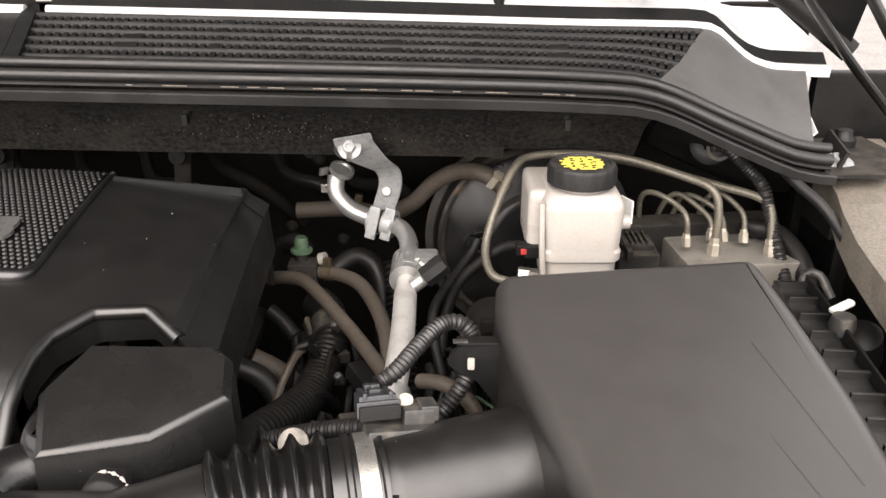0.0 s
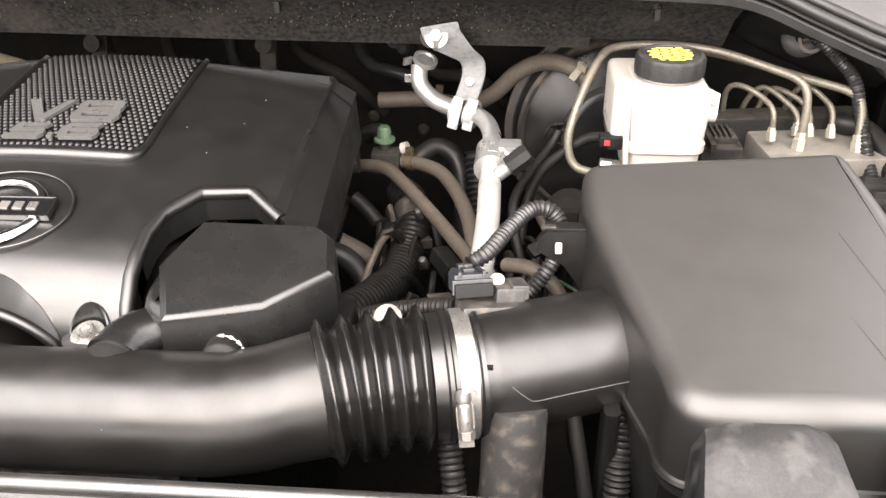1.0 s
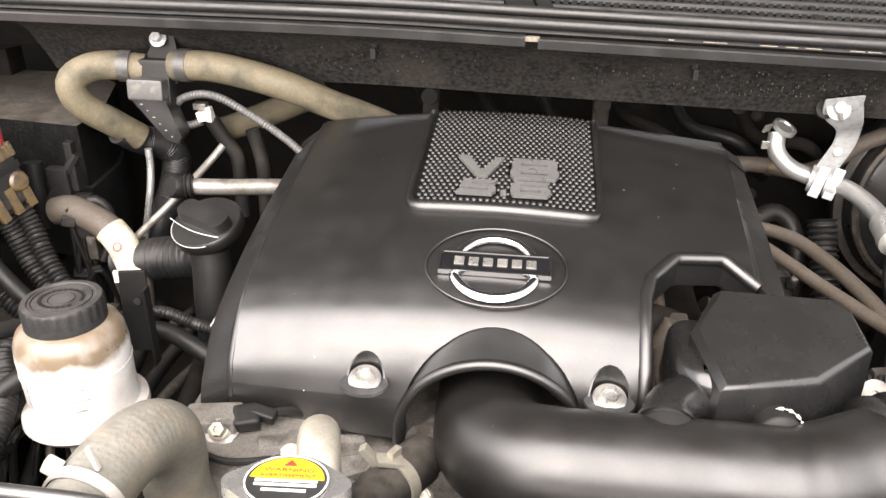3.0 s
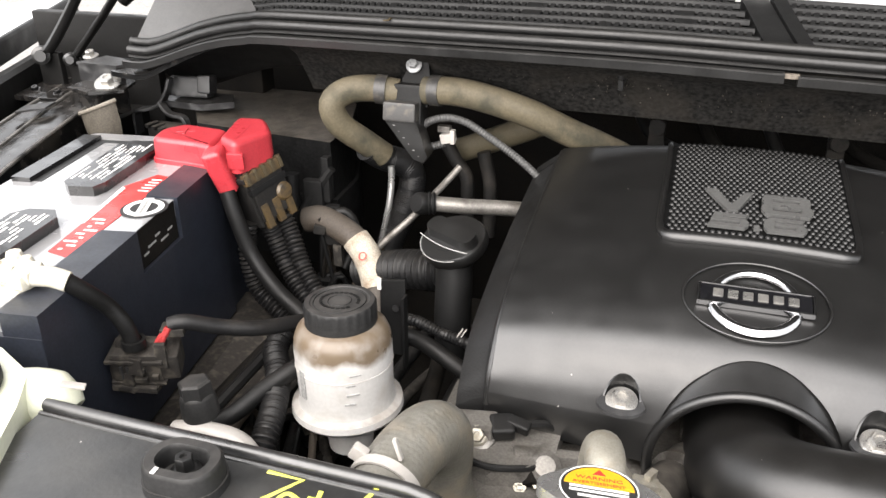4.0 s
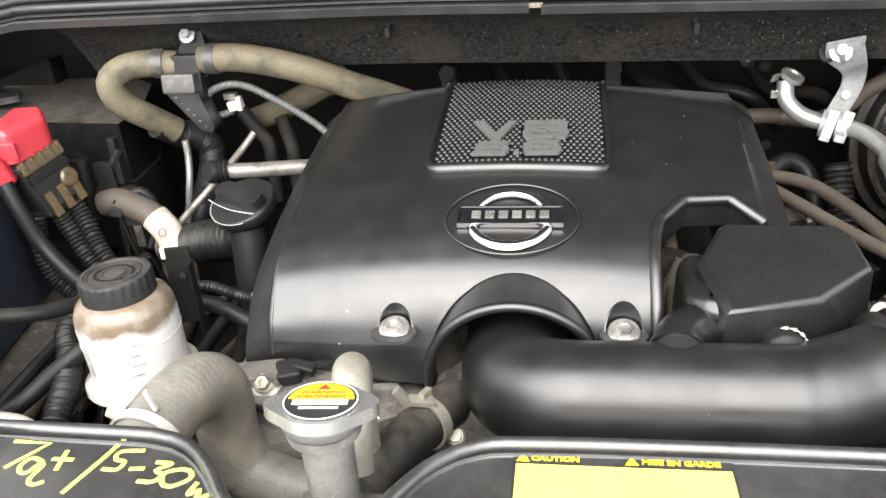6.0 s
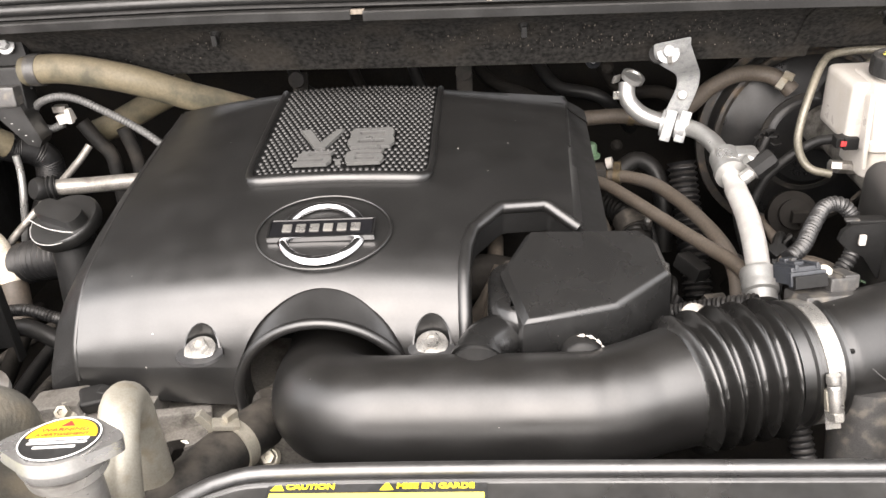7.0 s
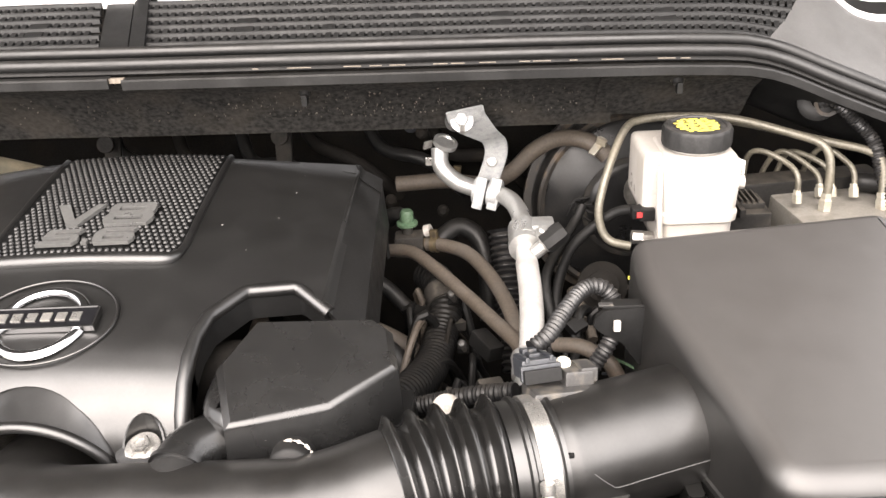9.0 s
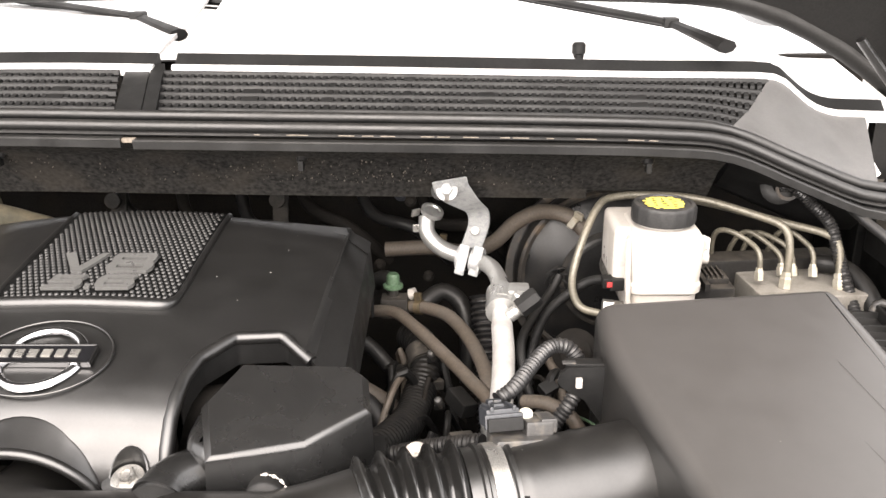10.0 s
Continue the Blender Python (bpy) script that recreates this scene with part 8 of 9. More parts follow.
part("sleeve", sweep([(-0.9197, 0.836, 1.126), (-0.906, 0.858, 1.106), (-0.888, 0.872, 1.096), (-0.875, 0.88, 1.080), (-0.876, 0.88, 1.056), (-0.885, 0.87, 1.022), (-0.898, 0.85, 0.985), (-0.905, 0.84, 0.95)], ribs(0.0180, 0.0028, 0.0004), 18, step=0.0014), loom, hl, "black braided protective sleeve")
hr = hose("heater_hose", [(-0.838, 0.832, 1.208), (-0.798, 0.827, 1.211), (-0.756, 0.826, 1.205), (-0.709, 0.836, 1.189), (-0.664, 0.858, 1.163), (-0.63, 0.882, 1.142), (-0.59, 0.91, 1.115), (-0.55, 0.94, 1.08)], 0.0170, tan_hose, "tan dusty heater hose running behind the engine cover", 20, group="heater hoses")
band((-0.823, 0.8305, 1.2095), (1, -0.1, 0.03), 0.0174, 0.014, 0.0012, base_grey, hr, "hose_clamp", False)
hose("heater_hose", [(-0.842, 0.965, 1.083), (-0.828, 0.964, 1.088), (-0.805, 0.960, 1.098), (-0.770, 0.953, 1.115), (-0.732, 0.945, 1.134), (-0.695, 0.940, 1.152)], 0.0170, tan_hose, "tan dusty heater hose in the shade behind the cover", 18, group="heater hoses")
for pts in ([(-0.842, 0.93, 1.110), (-0.826, 0.928, 1.084), (-0.812, 0.926, 1.066), (-0.808, 0.922, 1.045), (-0.808, 0.918, 0.98)], [(-0.788, 0.93, 1.100), (-0.780, 0.928, 1.07), (-0.776, 0.924, 1.045), (-0.776, 0.92, 0.98)]):
    hose("breather_pipe", pts, 0.0095, black_dusty, "dusty black breather pipe dropping behind the engine", 14, group="breather pipes")
hose("valve_loom", [(-0.817, 0.842, 1.139), (-0.836, 0.838, 1.135), (-0.846, 0.834, 1.150), (-0.836, 0.830, 1.168), (-0.810, 0.829, 1.177), (-0.785, 0.829, 1.173), (-0.756, 0.829, 1.157), (-0.726, 0.827, 1.139), (-0.699, 0.82, 1.122), (-0.68, 0.815, 1.105)], 0.0048, pale_loom, "thin grey corrugated loom looping over the hoses", 10, ribs(0.0046, 0.0036, 0.0004), cat="wiring loom")
plugw = thing("loom_plug", (-0.811, 0.846, 1.14), "cream plastic connector on the thin loom", "connector")
part("shell", merged(box((-0.812, 0.842, 1.147), (0.018, 0.012, 0.012), 0.001, pose(0, 0, 0, 0, -12, 0)), box((-0.805, 0.838, 1.150), (0.006, 0.008, 0.018), 0.001)), white_poly, plugw)
part("latch", box((-0.818, 0.846, 1.157), (0.016, 0.01, 0.008), 0.001), cast_alloy, plugw)
hose("steel_pipe", [(-0.889, 0.84, 1.1012), (-0.8885, 0.838, 1.081), (-0.890, 0.83, 1.050), (-0.9006, 0.82, 0.993), (-0.906, 0.81, 0.96)], 0.0045, aluminium, "thin bright steel pipe in front of the sleeve", 10, cat="pipe", group="steel pipes")
hose("steel_pipe", [(-0.800, 0.855, 1.105), (-0.814, 0.84, 1.088), (-0.840, 0.79, 1.06), (-0.872, 0.765, 1.03), (-0.90, 0.75, 1.0)], 0.0045, cast_alloy, "thin steel pipe slanting behind the oil cap", 10, cat="pipe", group="steel pipes")
dip = thing("oil_breather", (-0.80, 0.765, 1.07), "black breather valve with a grey horizontal pipe", "breather valve")
part("valve_head", lathe([(0, -0.008), (0.0125, -0.008), (0.0135, -0.004), (0.0135, 0.004), (0.011, 0.008), (0, 0.008)], along((-0.822, 0.760, 1.090), (-0.5, -0.75, 0.35)), 22), black_matte, dip)
part("collar", sweep([(-0.818, 0.764, 1.089), (-0.805, 0.768, 1.089)], lambda s, T: 0.013 + 0.0012 * math.cos(s * 1200), 16, step=0.001), black_matte, dip)
part("pipe", sweep([(-0.806, 0.768, 1.088), (-0.77, 0.778, 1.085), (-0.72, 0.80, 1.079), (-0.68, 0.81, 1.075)], 0.0095, 14), cast_alloy, dip)

# ---- oil filler ----
oil = thing("oil_filler", (-0.757, 0.67, 0.95), "black oil filler cap on its neck beside the cover", "oil filler")
OM = along((-0.758, 0.690, 1.074), (-0.12, -0.34, 1.0)) @ Matrix.Diagonal((1.12, 1.12, 1.12, 1))
part("neck", sweep([(-0.762, 0.690, 1.075), (-0.757, 0.68, 1.04), (-0.755, 0.668, 0.99), (-0.752, 0.66, 0.94)], lambda s, T: 0.027 if s < 0.02 else 0.021, 22), black_matte, oil)
ocap = part("cap", lathe([(0, 0.0), (0.032, 0.0), (0.034, 0.003), (0.034, 0.010), (0.032, 0.013), (0, 0.015)], OM, 36), black_gloss, oil, "black cap with a raised grip")
part("grip", prism(rounded(0.060, 0.022, 0.009, 5), 0.010, 0.024, 0.007, OM @ Matrix.Rotation(radians(-8), 4, "Z"), 4, 0.94), black_gloss, ocap)
# Thin pale lines along the cap's front rim and the grip's edge.
part("rim_line", sweep([OM @ Vector((0.0335 * math.cos(radians(q)), 0.0335 * math.sin(radians(q)), 0.0115)) for q in range(195, 306, 10)], 0.0005, 6), faded_ink, ocap)
part("grip_line", sweep([OM @ Vector((-0.030 + 0.060 * i / 8, -0.0125 - 0.004 * math.sin(math.pi * i / 8) - 0.006 * i / 8, 0.0195 - 0.0002 * i)) for i in range(9)], 0.0006, 6), faded_ink, ocap)

# ---- hoses between battery and engine ----
th = hose("coolant_hose", [(-0.975, 0.762, 1.048), (-0.955, 0.76, 1.053), (-0.930, 0.756, 1.046), (-0.902, 0.748, 1.033), (-0.882, 0.738, 1.010), (-0.868, 0.722, 0.985), (-0.86, 0.70, 0.95)], 0.0165, brown_hose, "brown dusty coolant hose with a stained paper tag", 20)
part("paper_tag", sweep([(-0.905, 0.7485, 1.036), (-0.890, 0.742, 1.022), (-0.876, 0.732, 1.000), (-0.869, 0.722, 0.985)], 0.0178, 20), paper, th, "stained white paper wrap")
part("tag_mark", lathe([(0.004, 0), (0.0055, 0), (0.0055, 0.0006), (0.004, 0.0006)], along((-0.886, 0.724, 1.027), (-0.1, -0.75, 0.6)), 16), red_ink, th)
hose("intake_bellows", [(-0.90, 0.765, 0.985), (-0.865, 0.745, 1.0), (-0.835, 0.733, 1.012), (-0.80, 0.722, 1.022), (-0.765, 0.715, 1.03)], 0.024, loom, "black ribbed bellows hose beside the oil filler", 22, ribs(0.023, 0.009, 0.0022))
hose("wire_bundle", [(-0.80, 0.61, 1.02), (-0.775, 0.602, 1.025), (-0.748, 0.598, 1.018), (-0.715, 0.59, 1.015), (-0.69, 0.60, 1.0)], 0.006, loom, "black split loom going under the engine cover", 12, ribs(0.006, 0.004, 0.0006), cat="wiring loom")
hose("wire_bundle", [(-0.80, 0.60, 1.005), (-0.77, 0.59, 1.01), (-0.73, 0.575, 1.0), (-0.70, 0.57, 0.985)], 0.009, black_rubber, "black rubber hose going under the engine cover", 12)
for dx, mt in ((0.0, white_poly), (0.004, bright_steel)):
    hose("thin_wire", [(-0.730 + dx, 0.588, 1.015), (-0.727 + dx, 0.59, 1.022), (-0.722 + dx, 0.594, 1.030)], 0.0009, mt, "thin stripped wire by the cover's edge", 6, cat="wire", group="thin wires")

# ---- charge port behind the shroud ----
ac = thing("ac_charge_port", (-0.905, 0.39, 0.99), "black capped charge port on a white alloy pipe", "charge port")
PORT = along((-0.910, 0.399, 1.022), (-0.12, 0.06, 1))
pcap = part("cap", lathe([(0, 0.0), (0.0160, 0.0), (0.0170, 0.004), (0.0158, 0.020), (0.0135, 0.023), (0, 0.023)], PORT, 24), dusty_cap, ac, "black round dust cap with a hexagonal top")
part("hex_top", lathe([(0, 0.020), (0.0150, 0.020), (0.0150, 0.034), (0.0130, 0.036), (0, 0.036)], PORT @ Matrix.Rotation(0.3, 4, "Z"), 6), dusty_cap, pcap, "", 20)
part("stem", sweep([(-0.908, 0.397, 1.035), (-0.904, 0.392, 1.018), (-0.895, 0.385, 1.005)], 0.007, 12), corrosion, ac)
part("pipe", sweep([(-0.93, 0.385, 1.010), (-0.900, 0.387, 1.014), (-0.870, 0.388, 1.010), (-0.855, 0.385, 0.995), (-0.85, 0.38, 0.96)], 0.0105, 14), white_poly, ac)
hose("alternator_loom", [(-0.905, 0.56, 1.02), (-0.905, 0.53, 1.012), (-0.888, 0.50, 1.005), (-0.872, 0.46, 0.998), (-0.862, 0.42, 0.99), (-0.86, 0.38, 0.96)], 0.013, loom, "corrugated black loom below the steering reservoir", 16, ribs(0.012, 0.0055, 0.0013), cat="wiring loom")
hose("lower_hose", [(-0.93, 0.42, 0.985), (-0.905, 0.44, 0.995), (-0.885, 0.47, 1.008), (-0.86, 0.50, 1.02), (-0.84, 0.53, 1.02)], 0.009, black_rubber, "black rubber hose passing the steering reservoir", 14)
hose("lower_hose", [(-0.925, 0.45, 0.96), (-0.905, 0.49, 0.985), (-0.89, 0.52, 1.0)], 0.008, brown_hose, "brown hose end with an orange clip", 14)


# ---- engine front, below the cover ----
front = thing("timing_cover", (-0.62, 0.47, 0.85), "grimy cast alloy timing cover with bolts", "engine casting")
part("casting", prism([(-0.72, 0.44), (-0.66, 0.405), (-0.60, 0.42), (-0.54, 0.455), (-0.40, 0.46), (-0.30, 0.47), (-0.30, 0.60), (-0.72, 0.60)], 0.70, 0.985, 0.010, None, 3), cast_alloy, front)
part("boss", lathe([(0, 0), (0.017, 0), (0.016, 0.012), (0.012, 0.015), (0, 0.015)], along((-0.6686, 0.46, 1.000), (-0.1, -0.4, 1)), 14), cast_alloy, front)
part("rib", box((-0.595, 0.462, 0.995), (0.09, 0.012, 0.02), 0.003, pose(0, 0, 0, 0, 10, 20)), cast_alloy, front)
part("rib", box((-0.68, 0.465, 1.012), (0.05, 0.03, 0.018), 0.004, pose(0, 0, 0, 0, -8, 0)), cast_alloy, front)
for x, y, z in ((-0.6024, 0.448, 0.973), (-0.5706, 0.452, 0.974), (-0.6265, 0.438, 0.978), (-0.4996, 0.452, 0.961), (-0.6686, 0.452, 1.014), (-0.612, 0.443, 0.983)):
    bolt((x, y, z), (0.1, -0.7, 0.7), 0.0065, 0.013, 1.5, tan_metal, front, "casting_bolt")
part("hose_neck", lathe([(0, 0), (0.024, 0), (0.024, 0.02), (0.0265, 0.022), (0.0265, 0.026), (0, 0.026)], along((-0.485, 0.50, 0.985), (-0.4, -0.85, 0.1)), 22), cast_alloy, front)
part("shelf", prism([(-0.70, 0.445), (-0.655, 0.425), (-0.62, 0.432), (-0.60, 0.455), (-0.60, 0.50), (-0.70, 0.50)], 0.96, 1.008, 0.008, None, 3), cast_alloy, front)
rng = random.Random(21)
for k in range(26):
    cx0, cy0 = rng.uniform(-0.705, -0.48), rng.uniform(0.425, 0.47)
    lump = box((cx0, cy0, rng.uniform(0.965, 1.004) - 0.35 * abs(cx0 + 0.64)), (rng.uniform(0.010, 0.030), rng.uniform(0.008, 0.022), rng.uniform(0.008, 0.022)), 0.003, pose(0, 0, 0, rng.uniform(-40, 40), rng.uniform(-40, 40), rng.uniform(0, 180)), 2)
    part("cast_lug", lump, rng.choice((cast_alloy, cast_alloy, shade_black, brown_grime)), front)
part("shelf_lump", lathe([(0, -0.02), (0.017, -0.02), (0.015, 0.004), (0.009, 0.010), (0, 0.011)], along((-0.608, 0.446, 0.998), (0.2, -0.6, 0.8)), 18), cast_alloy, front)
part("gasket_line", sweep([(-0.70, 0.443, 1.010), (-0.66, 0.424, 1.008), (-0.625, 0.431, 1.006), (-0.602, 0.453, 1.0)], 0.003, 8), black_matte, front)
coil = thing("temperature_sensor", (-0.665, 0.455, 0.98), "black sensor plug on the timing cover", "sensor")
part("plug", merged(box((-0.650, 0.466, 1.018), (0.022, 0.022, 0.014), 0.004, pose(0, 0, 0, 15, 0, 20), 3), box((-0.636, 0.470, 1.020), (0.022, 0.012, 0.010), 0.003, pose(0, 0, 0, 10, 8, -10), 3), sweep([(-0.63, 0.472, 1.02), (-0.615, 0.48, 1.018), (-0.60, 0.49, 1.005)], 0.004, 8)), black_matte, coil)
part("barrel", lathe([(0, 0), (0.019, 0), (0.019, 0.016), (0.016, 0.02), (0, 0.02)], along((-0.670, 0.476, 0.962), (0.05, -0.35, 1)), 22), black_matte, coil)
part("rim", lathe([(0.019, 0.0), (0.0225, 0.0), (0.0225, 0.006), (0.019, 0.006)], along((-0.670, 0.476, 0.958), (0.05, -0.35, 1)), 22), tan_metal, coil)

engine = thing("engine_block", (MID, 0.72, 0.55), "grimy engine block and heads under the cover, bay shade in their black", "engine")
# Block, heads and runner are near-black to hold the shade under the cover.
part("block", box((MID, 0.70, 0.78), (0.42, 0.40, 0.36), 0.012), shade_black, engine)
part("head", box((-0.62, 0.70, 0.94), (0.10, 0.40, 0.10), 0.01, pose(0, 0, 0, 0, -20, 0)), shade_black, engine)
part("head", box((-0.28, 0.72, 0.93), (0.10, 0.40, 0.10), 0.01, pose(0, 0, 0, 0, 20, 0)), shade_black, engine)
part("intake_runner", sweep([(-0.36, 0.60, 1.02), (-0.32, 0.60, 1.05), (-0.28, 0.62, 1.03), (-0.26, 0.63, 0.98)], 0.022, 16), shade_black, engine)
part("throttle_body", lathe([(0, 0), (0.052, 0), (0.052, 0.05), (0, 0.05)], along((-0.446, 0.58, 0.99), (0, -1, 0)), 30), cast_alloy, engine)
part("fuel_rail", sweep([(-0.305, 0.52, 1.035), (-0.30, 0.58, 1.05), (-0.298, 0.66, 1.06)], 0.008, 12), brown_hose, engine)
part("runner", sweep([(-0.33, 0.57, 1.00), (-0.305, 0.572, 1.04), (-0.290, 0.58, 1.07)], 0.011, 12), brown_hose, engine)
part("injector_plug", box((-0.300, 0.535, 1.035), (0.02, 0.024, 0.02), 0.003), brown_grime, engine)
part("injector_plug", box((-0.285, 0.60, 1.055), (0.022, 0.02, 0.018), 0.003), brown_grime, engine)

# ---- harness and fittings between cover and air box ----
tape_loom = hose("engine_harness", [(-0.150, 0.885, 0.985), (-0.134, 0.858, 0.985), (-0.127, 0.825, 0.972), (-0.134, 0.785, 0.955), (-0.143, 0.735, 0.952), (-0.158, 0.685, 0.962), (-0.180, 0.63, 0.975), (-0.20, 0.585, 0.97)], 0.020, tape, "thick black taped engine harness", 20, ribs(0.0192, 0.007, 0.0006), cat="wiring loom")
part("tape_wrap", sweep([(-0.133, 0.848, 0.983), (-0.1275, 0.828, 0.974)], 0.0215, 18), brown_grime, tape_loom)
hose("harness_branch", [(-0.185, 0.605, 0.985), (-0.150, 0.596, 1.001), (-0.120, 0.586, 1.015), (-0.092, 0.575, 1.027), (-0.062, 0.56, 1.040)], 0.0085, loom, "corrugated loom running behind the bellows", 14, ribs(0.0083, 0.0045, 0.0009), cat="wiring loom")
hose("harness_branch", [(-0.19, 0.565, 0.99), (-0.155, 0.553, 1.005), (-0.12, 0.545, 1.015), (-0.08, 0.54, 1.02), (-0.05, 0.535, 1.02)], 0.0075, black_rubber, "black rubber tube behind the bellows", 12)
hose("fuel_hose", [(-0.21, 0.885, 0.975), (-0.195, 0.878, 0.965), (-0.172, 0.862, 0.948), (-0.150, 0.85, 0.952), (-0.138, 0.85, 0.965)], 0.0095, black_rubber, "black hose dipping beside the cover", 14)
hose("fuel_hose", [(-0.215, 0.80, 0.96), (-0.190, 0.80, 0.945), (-0.165, 0.79, 0.93), (-0.15, 0.77, 0.91)], 0.012, brown_hose, "brown hose low beside the cover", 14)
hose("fuel_hose", [(-0.215, 0.74, 0.985), (-0.195, 0.74, 0.975), (-0.178, 0.735, 0.958), (-0.165, 0.72, 0.94)], 0.012, black_rubber, "flattened black hose beside the cover", 14)
hose("fuel_hose", [(-0.205, 0.975, 1.02), (-0.188, 0.965, 1.03), (-0.172, 0.952, 1.022)], 0.012, black_rubber, "short black hose behind the tee", 14)
hose("heater_pipe_low", [(-0.14, 0.94, 1.00), (-0.11, 0.955, 1.015), (-0.085, 0.95, 1.0), (-0.075, 0.93, 0.96), (-0.075, 0.91, 0.90)], 0.012, black_rubber, "black hose arching behind the tee", 14)
hose("steering_bellows", [(-0.055, 0.93, 1.02), (-0.052, 0.91, 0.985), (-0.050, 0.88, 0.95), (-0.048, 0.85, 0.92), (-0.045, 0.82, 0.88)], 0.018, loom, "ribbed black bellows hanging behind the pipe", 20, ribs(0.017, 0.008, 0.0018))
hose("booster_wire", [(0.042, 0.905, 1.060), (0.032, 0.895, 1.044), (0.010, 0.862, 1.026), (-0.010, 0.822, 1.010), (-0.010, 0.795, 0.985), (0.0, 0.77, 0.95)], 0.0060, black_rubber, "black wire sleeve from the booster", 12, cat="wire", group="booster wires")
hose("booster_wire", [(0.082, 0.800, 1.098), (0.065, 0.812, 1.090), (0.041, 0.818, 1.070), (0.017, 0.818, 1.044), (0.002, 0.810, 1.003), (-0.002, 0.795, 0.965)], 0.0058, black_rubber, "black wire sleeve from the level sensor", 12, cat="wire", group="booster wires")
hose("booster_wire", [(0.02, 0.83, 0.985), (0.03, 0.80, 0.975), (0.035, 0.76, 0.96)], 0.006, brown_hose, "brown wire sleeve low by the booster", 12, cat="wire", group="booster wires")
tang = thing("wire_knot", (0.058, 0.905, 1.05), "frayed black taped wire end at the booster", "wire")
for k in range(7):
    a = k * 0.9
    part("strand", sweep([(0.041, 0.908, 1.060), (0.041 + 0.012 * math.cos(a), 0.900 - 0.003 * k / 7, 1.062 + 0.012 * math.sin(a)), (0.040 + 0.018 * math.cos(a + 0.8), 0.898, 1.055 + 0.016 * math.sin(a + 0.8))], 0.0016, 6), tape, tang)
for x, y, z in ((-0.118, 0.80, 1.00), (-0.108, 0.735, 0.975), (-0.108, 0.63, 0.985)):
    c = thing("harness_clip", (x, y, z), "small grey plastic harness clip", "clip", "harness clips")
    part("stud", lathe([(0, -0.01), (0.0035, -0.01), (0.0035, 0.0), (0.005, 0.001), (0.005, 0.006), (0.0035, 0.008), (0, 0.009)], along((x, y, z), (-0.2, -0.5, 0.8)), 8), base_grey, c)
    part("foot", box((x, y + 0.006, z - 0.008), (0.012, 0.008, 0.006), 0.001), black_matte, c)
pb = thing("harness_connector", (-0.085, 0.60, 0.99), "brown-grey wiring connector between the hoses", "connector")
part("shell", box((-0.082, 0.618, 0.995), (0.026, 0.026, 0.022), 0.003, pose(0, 0, 0, 20, 10, 25)), black_dusty, pb)
part("lock", box((-0.080, 0.606, 1.003), (0.012, 0.012, 0.008), 0.001, pose(0, 0, 0, 20, 10, 25)), black_matte, pb)
pb2 = thing("harness_connector", (-0.085, 0.72, 0.96), "dark wiring connector between the hoses", "connector")
part("shell", box((-0.083, 0.72, 0.985), (0.020, 0.036, 0.018), 0.003, pose(0, 0, 0, 10, 10, 35)), black_matte, pb2)
lug = thing("lifting_eye", (-0.112, 0.50, 1.07), "round alloy lug behind the bellows", "lug")
part("ring", lathe([(0, -0.003), (0.0125, -0.003), (0.0125, 0.003), (0.003, 0.003), (0.003, 0.001), (0, 0.001)], along((-0.121, 0.549, 1.033), (0, -0.75, 0.6)), 22), cast_alloy, lug)
part("tail", box((-0.120, 0.556, 1.017), (0.012, 0.004, 0.022), 0.001, pose(0, 0, 0, -35, 0, 0)), zinc_bracket, lug)
for k, (pts, mt) in enumerate((([(0.03, 0.62, 1.03), (0.036, 0.60, 1.038), (0.046, 0.585, 1.04)], green_plastic), ([(0.02, 0.61, 1.02), (0.03, 0.595, 1.03), (0.045, 0.58, 1.034)], grey_plug))):
    hose("thin_wire", pts, 0.0014, mt, "thin coloured wire below the loom", 6, cat="wire", group="thin wires")
hose("sensor_loom", [(-0.02, 0.63, 1.04), (0.0, 0.61, 1.05), (0.02, 0.595, 1.045), (0.03, 0.59, 1.03)], 0.007, brown_hose, "brown sleeve below the corrugated loom", 12, cat="wiring loom")

# ---- lower right, under the airflow tube ----
hose("intake_drain", [(-0.012, 0.445, 1.035), (-0.013, 0.430, 0.98), (-0.015, 0.415, 0.93), (-0.018, 0.41, 0.86)], 0.0245, base_grey, "large dark duct dropping below the airflow tube", 26, cat="duct")
hose("side_loom", [(-0.064, 0.445, 1.02), (-0.055, 0.41, 0.96), (-0.05, 0.40, 0.90)], 0.009, loom, "corrugated loom below the clamp", 12, ribs(0.009, 0.005, 0.001), cat="wiring loom")
hose("side_loom", [(0.072, 0.47, 1.02), (0.068, 0.43, 0.95), (0.066, 0.42, 0.88)], 0.010, loom, "corrugated loom beside the air box", 12, ribs(0.010, 0.005, 0.001), cat="wiring loom")
hose("side_loom", [(0.032, 0.46, 1.02), (0.045, 0.43, 0.95), (0.052, 0.41, 0.88)], 0.006, black_rubber, "black wire sleeve below the airflow tube", 12, cat="wiring loom")
part("collar", sweep([(-0.0135, 0.424, 0.960), (-0.0142, 0.420, 0.946)], 0.0262, 24), black_matte, bpy.data.objects["intake_drain"], "black collar")
fan = thing("fan_shroud", (-0.2, 0.33, 0.8), "black radiator fan shroud below the intake", "fan shroud")
part("shroud", prism([(-0.66, 0.29), (0.10, 0.29), (0.10, 0.34), (-0.66, 0.34)], 0.60, 0.97, 0.006), black_matte, fan)
part("rim", sweep([(-0.62, 0.345, 0.90), (-0.45, 0.36, 0.96), (-0.28, 0.365, 0.975), (-0.1, 0.36, 0.955), (0.05, 0.345, 0.88)], 0.012, 10), black_matte, fan)
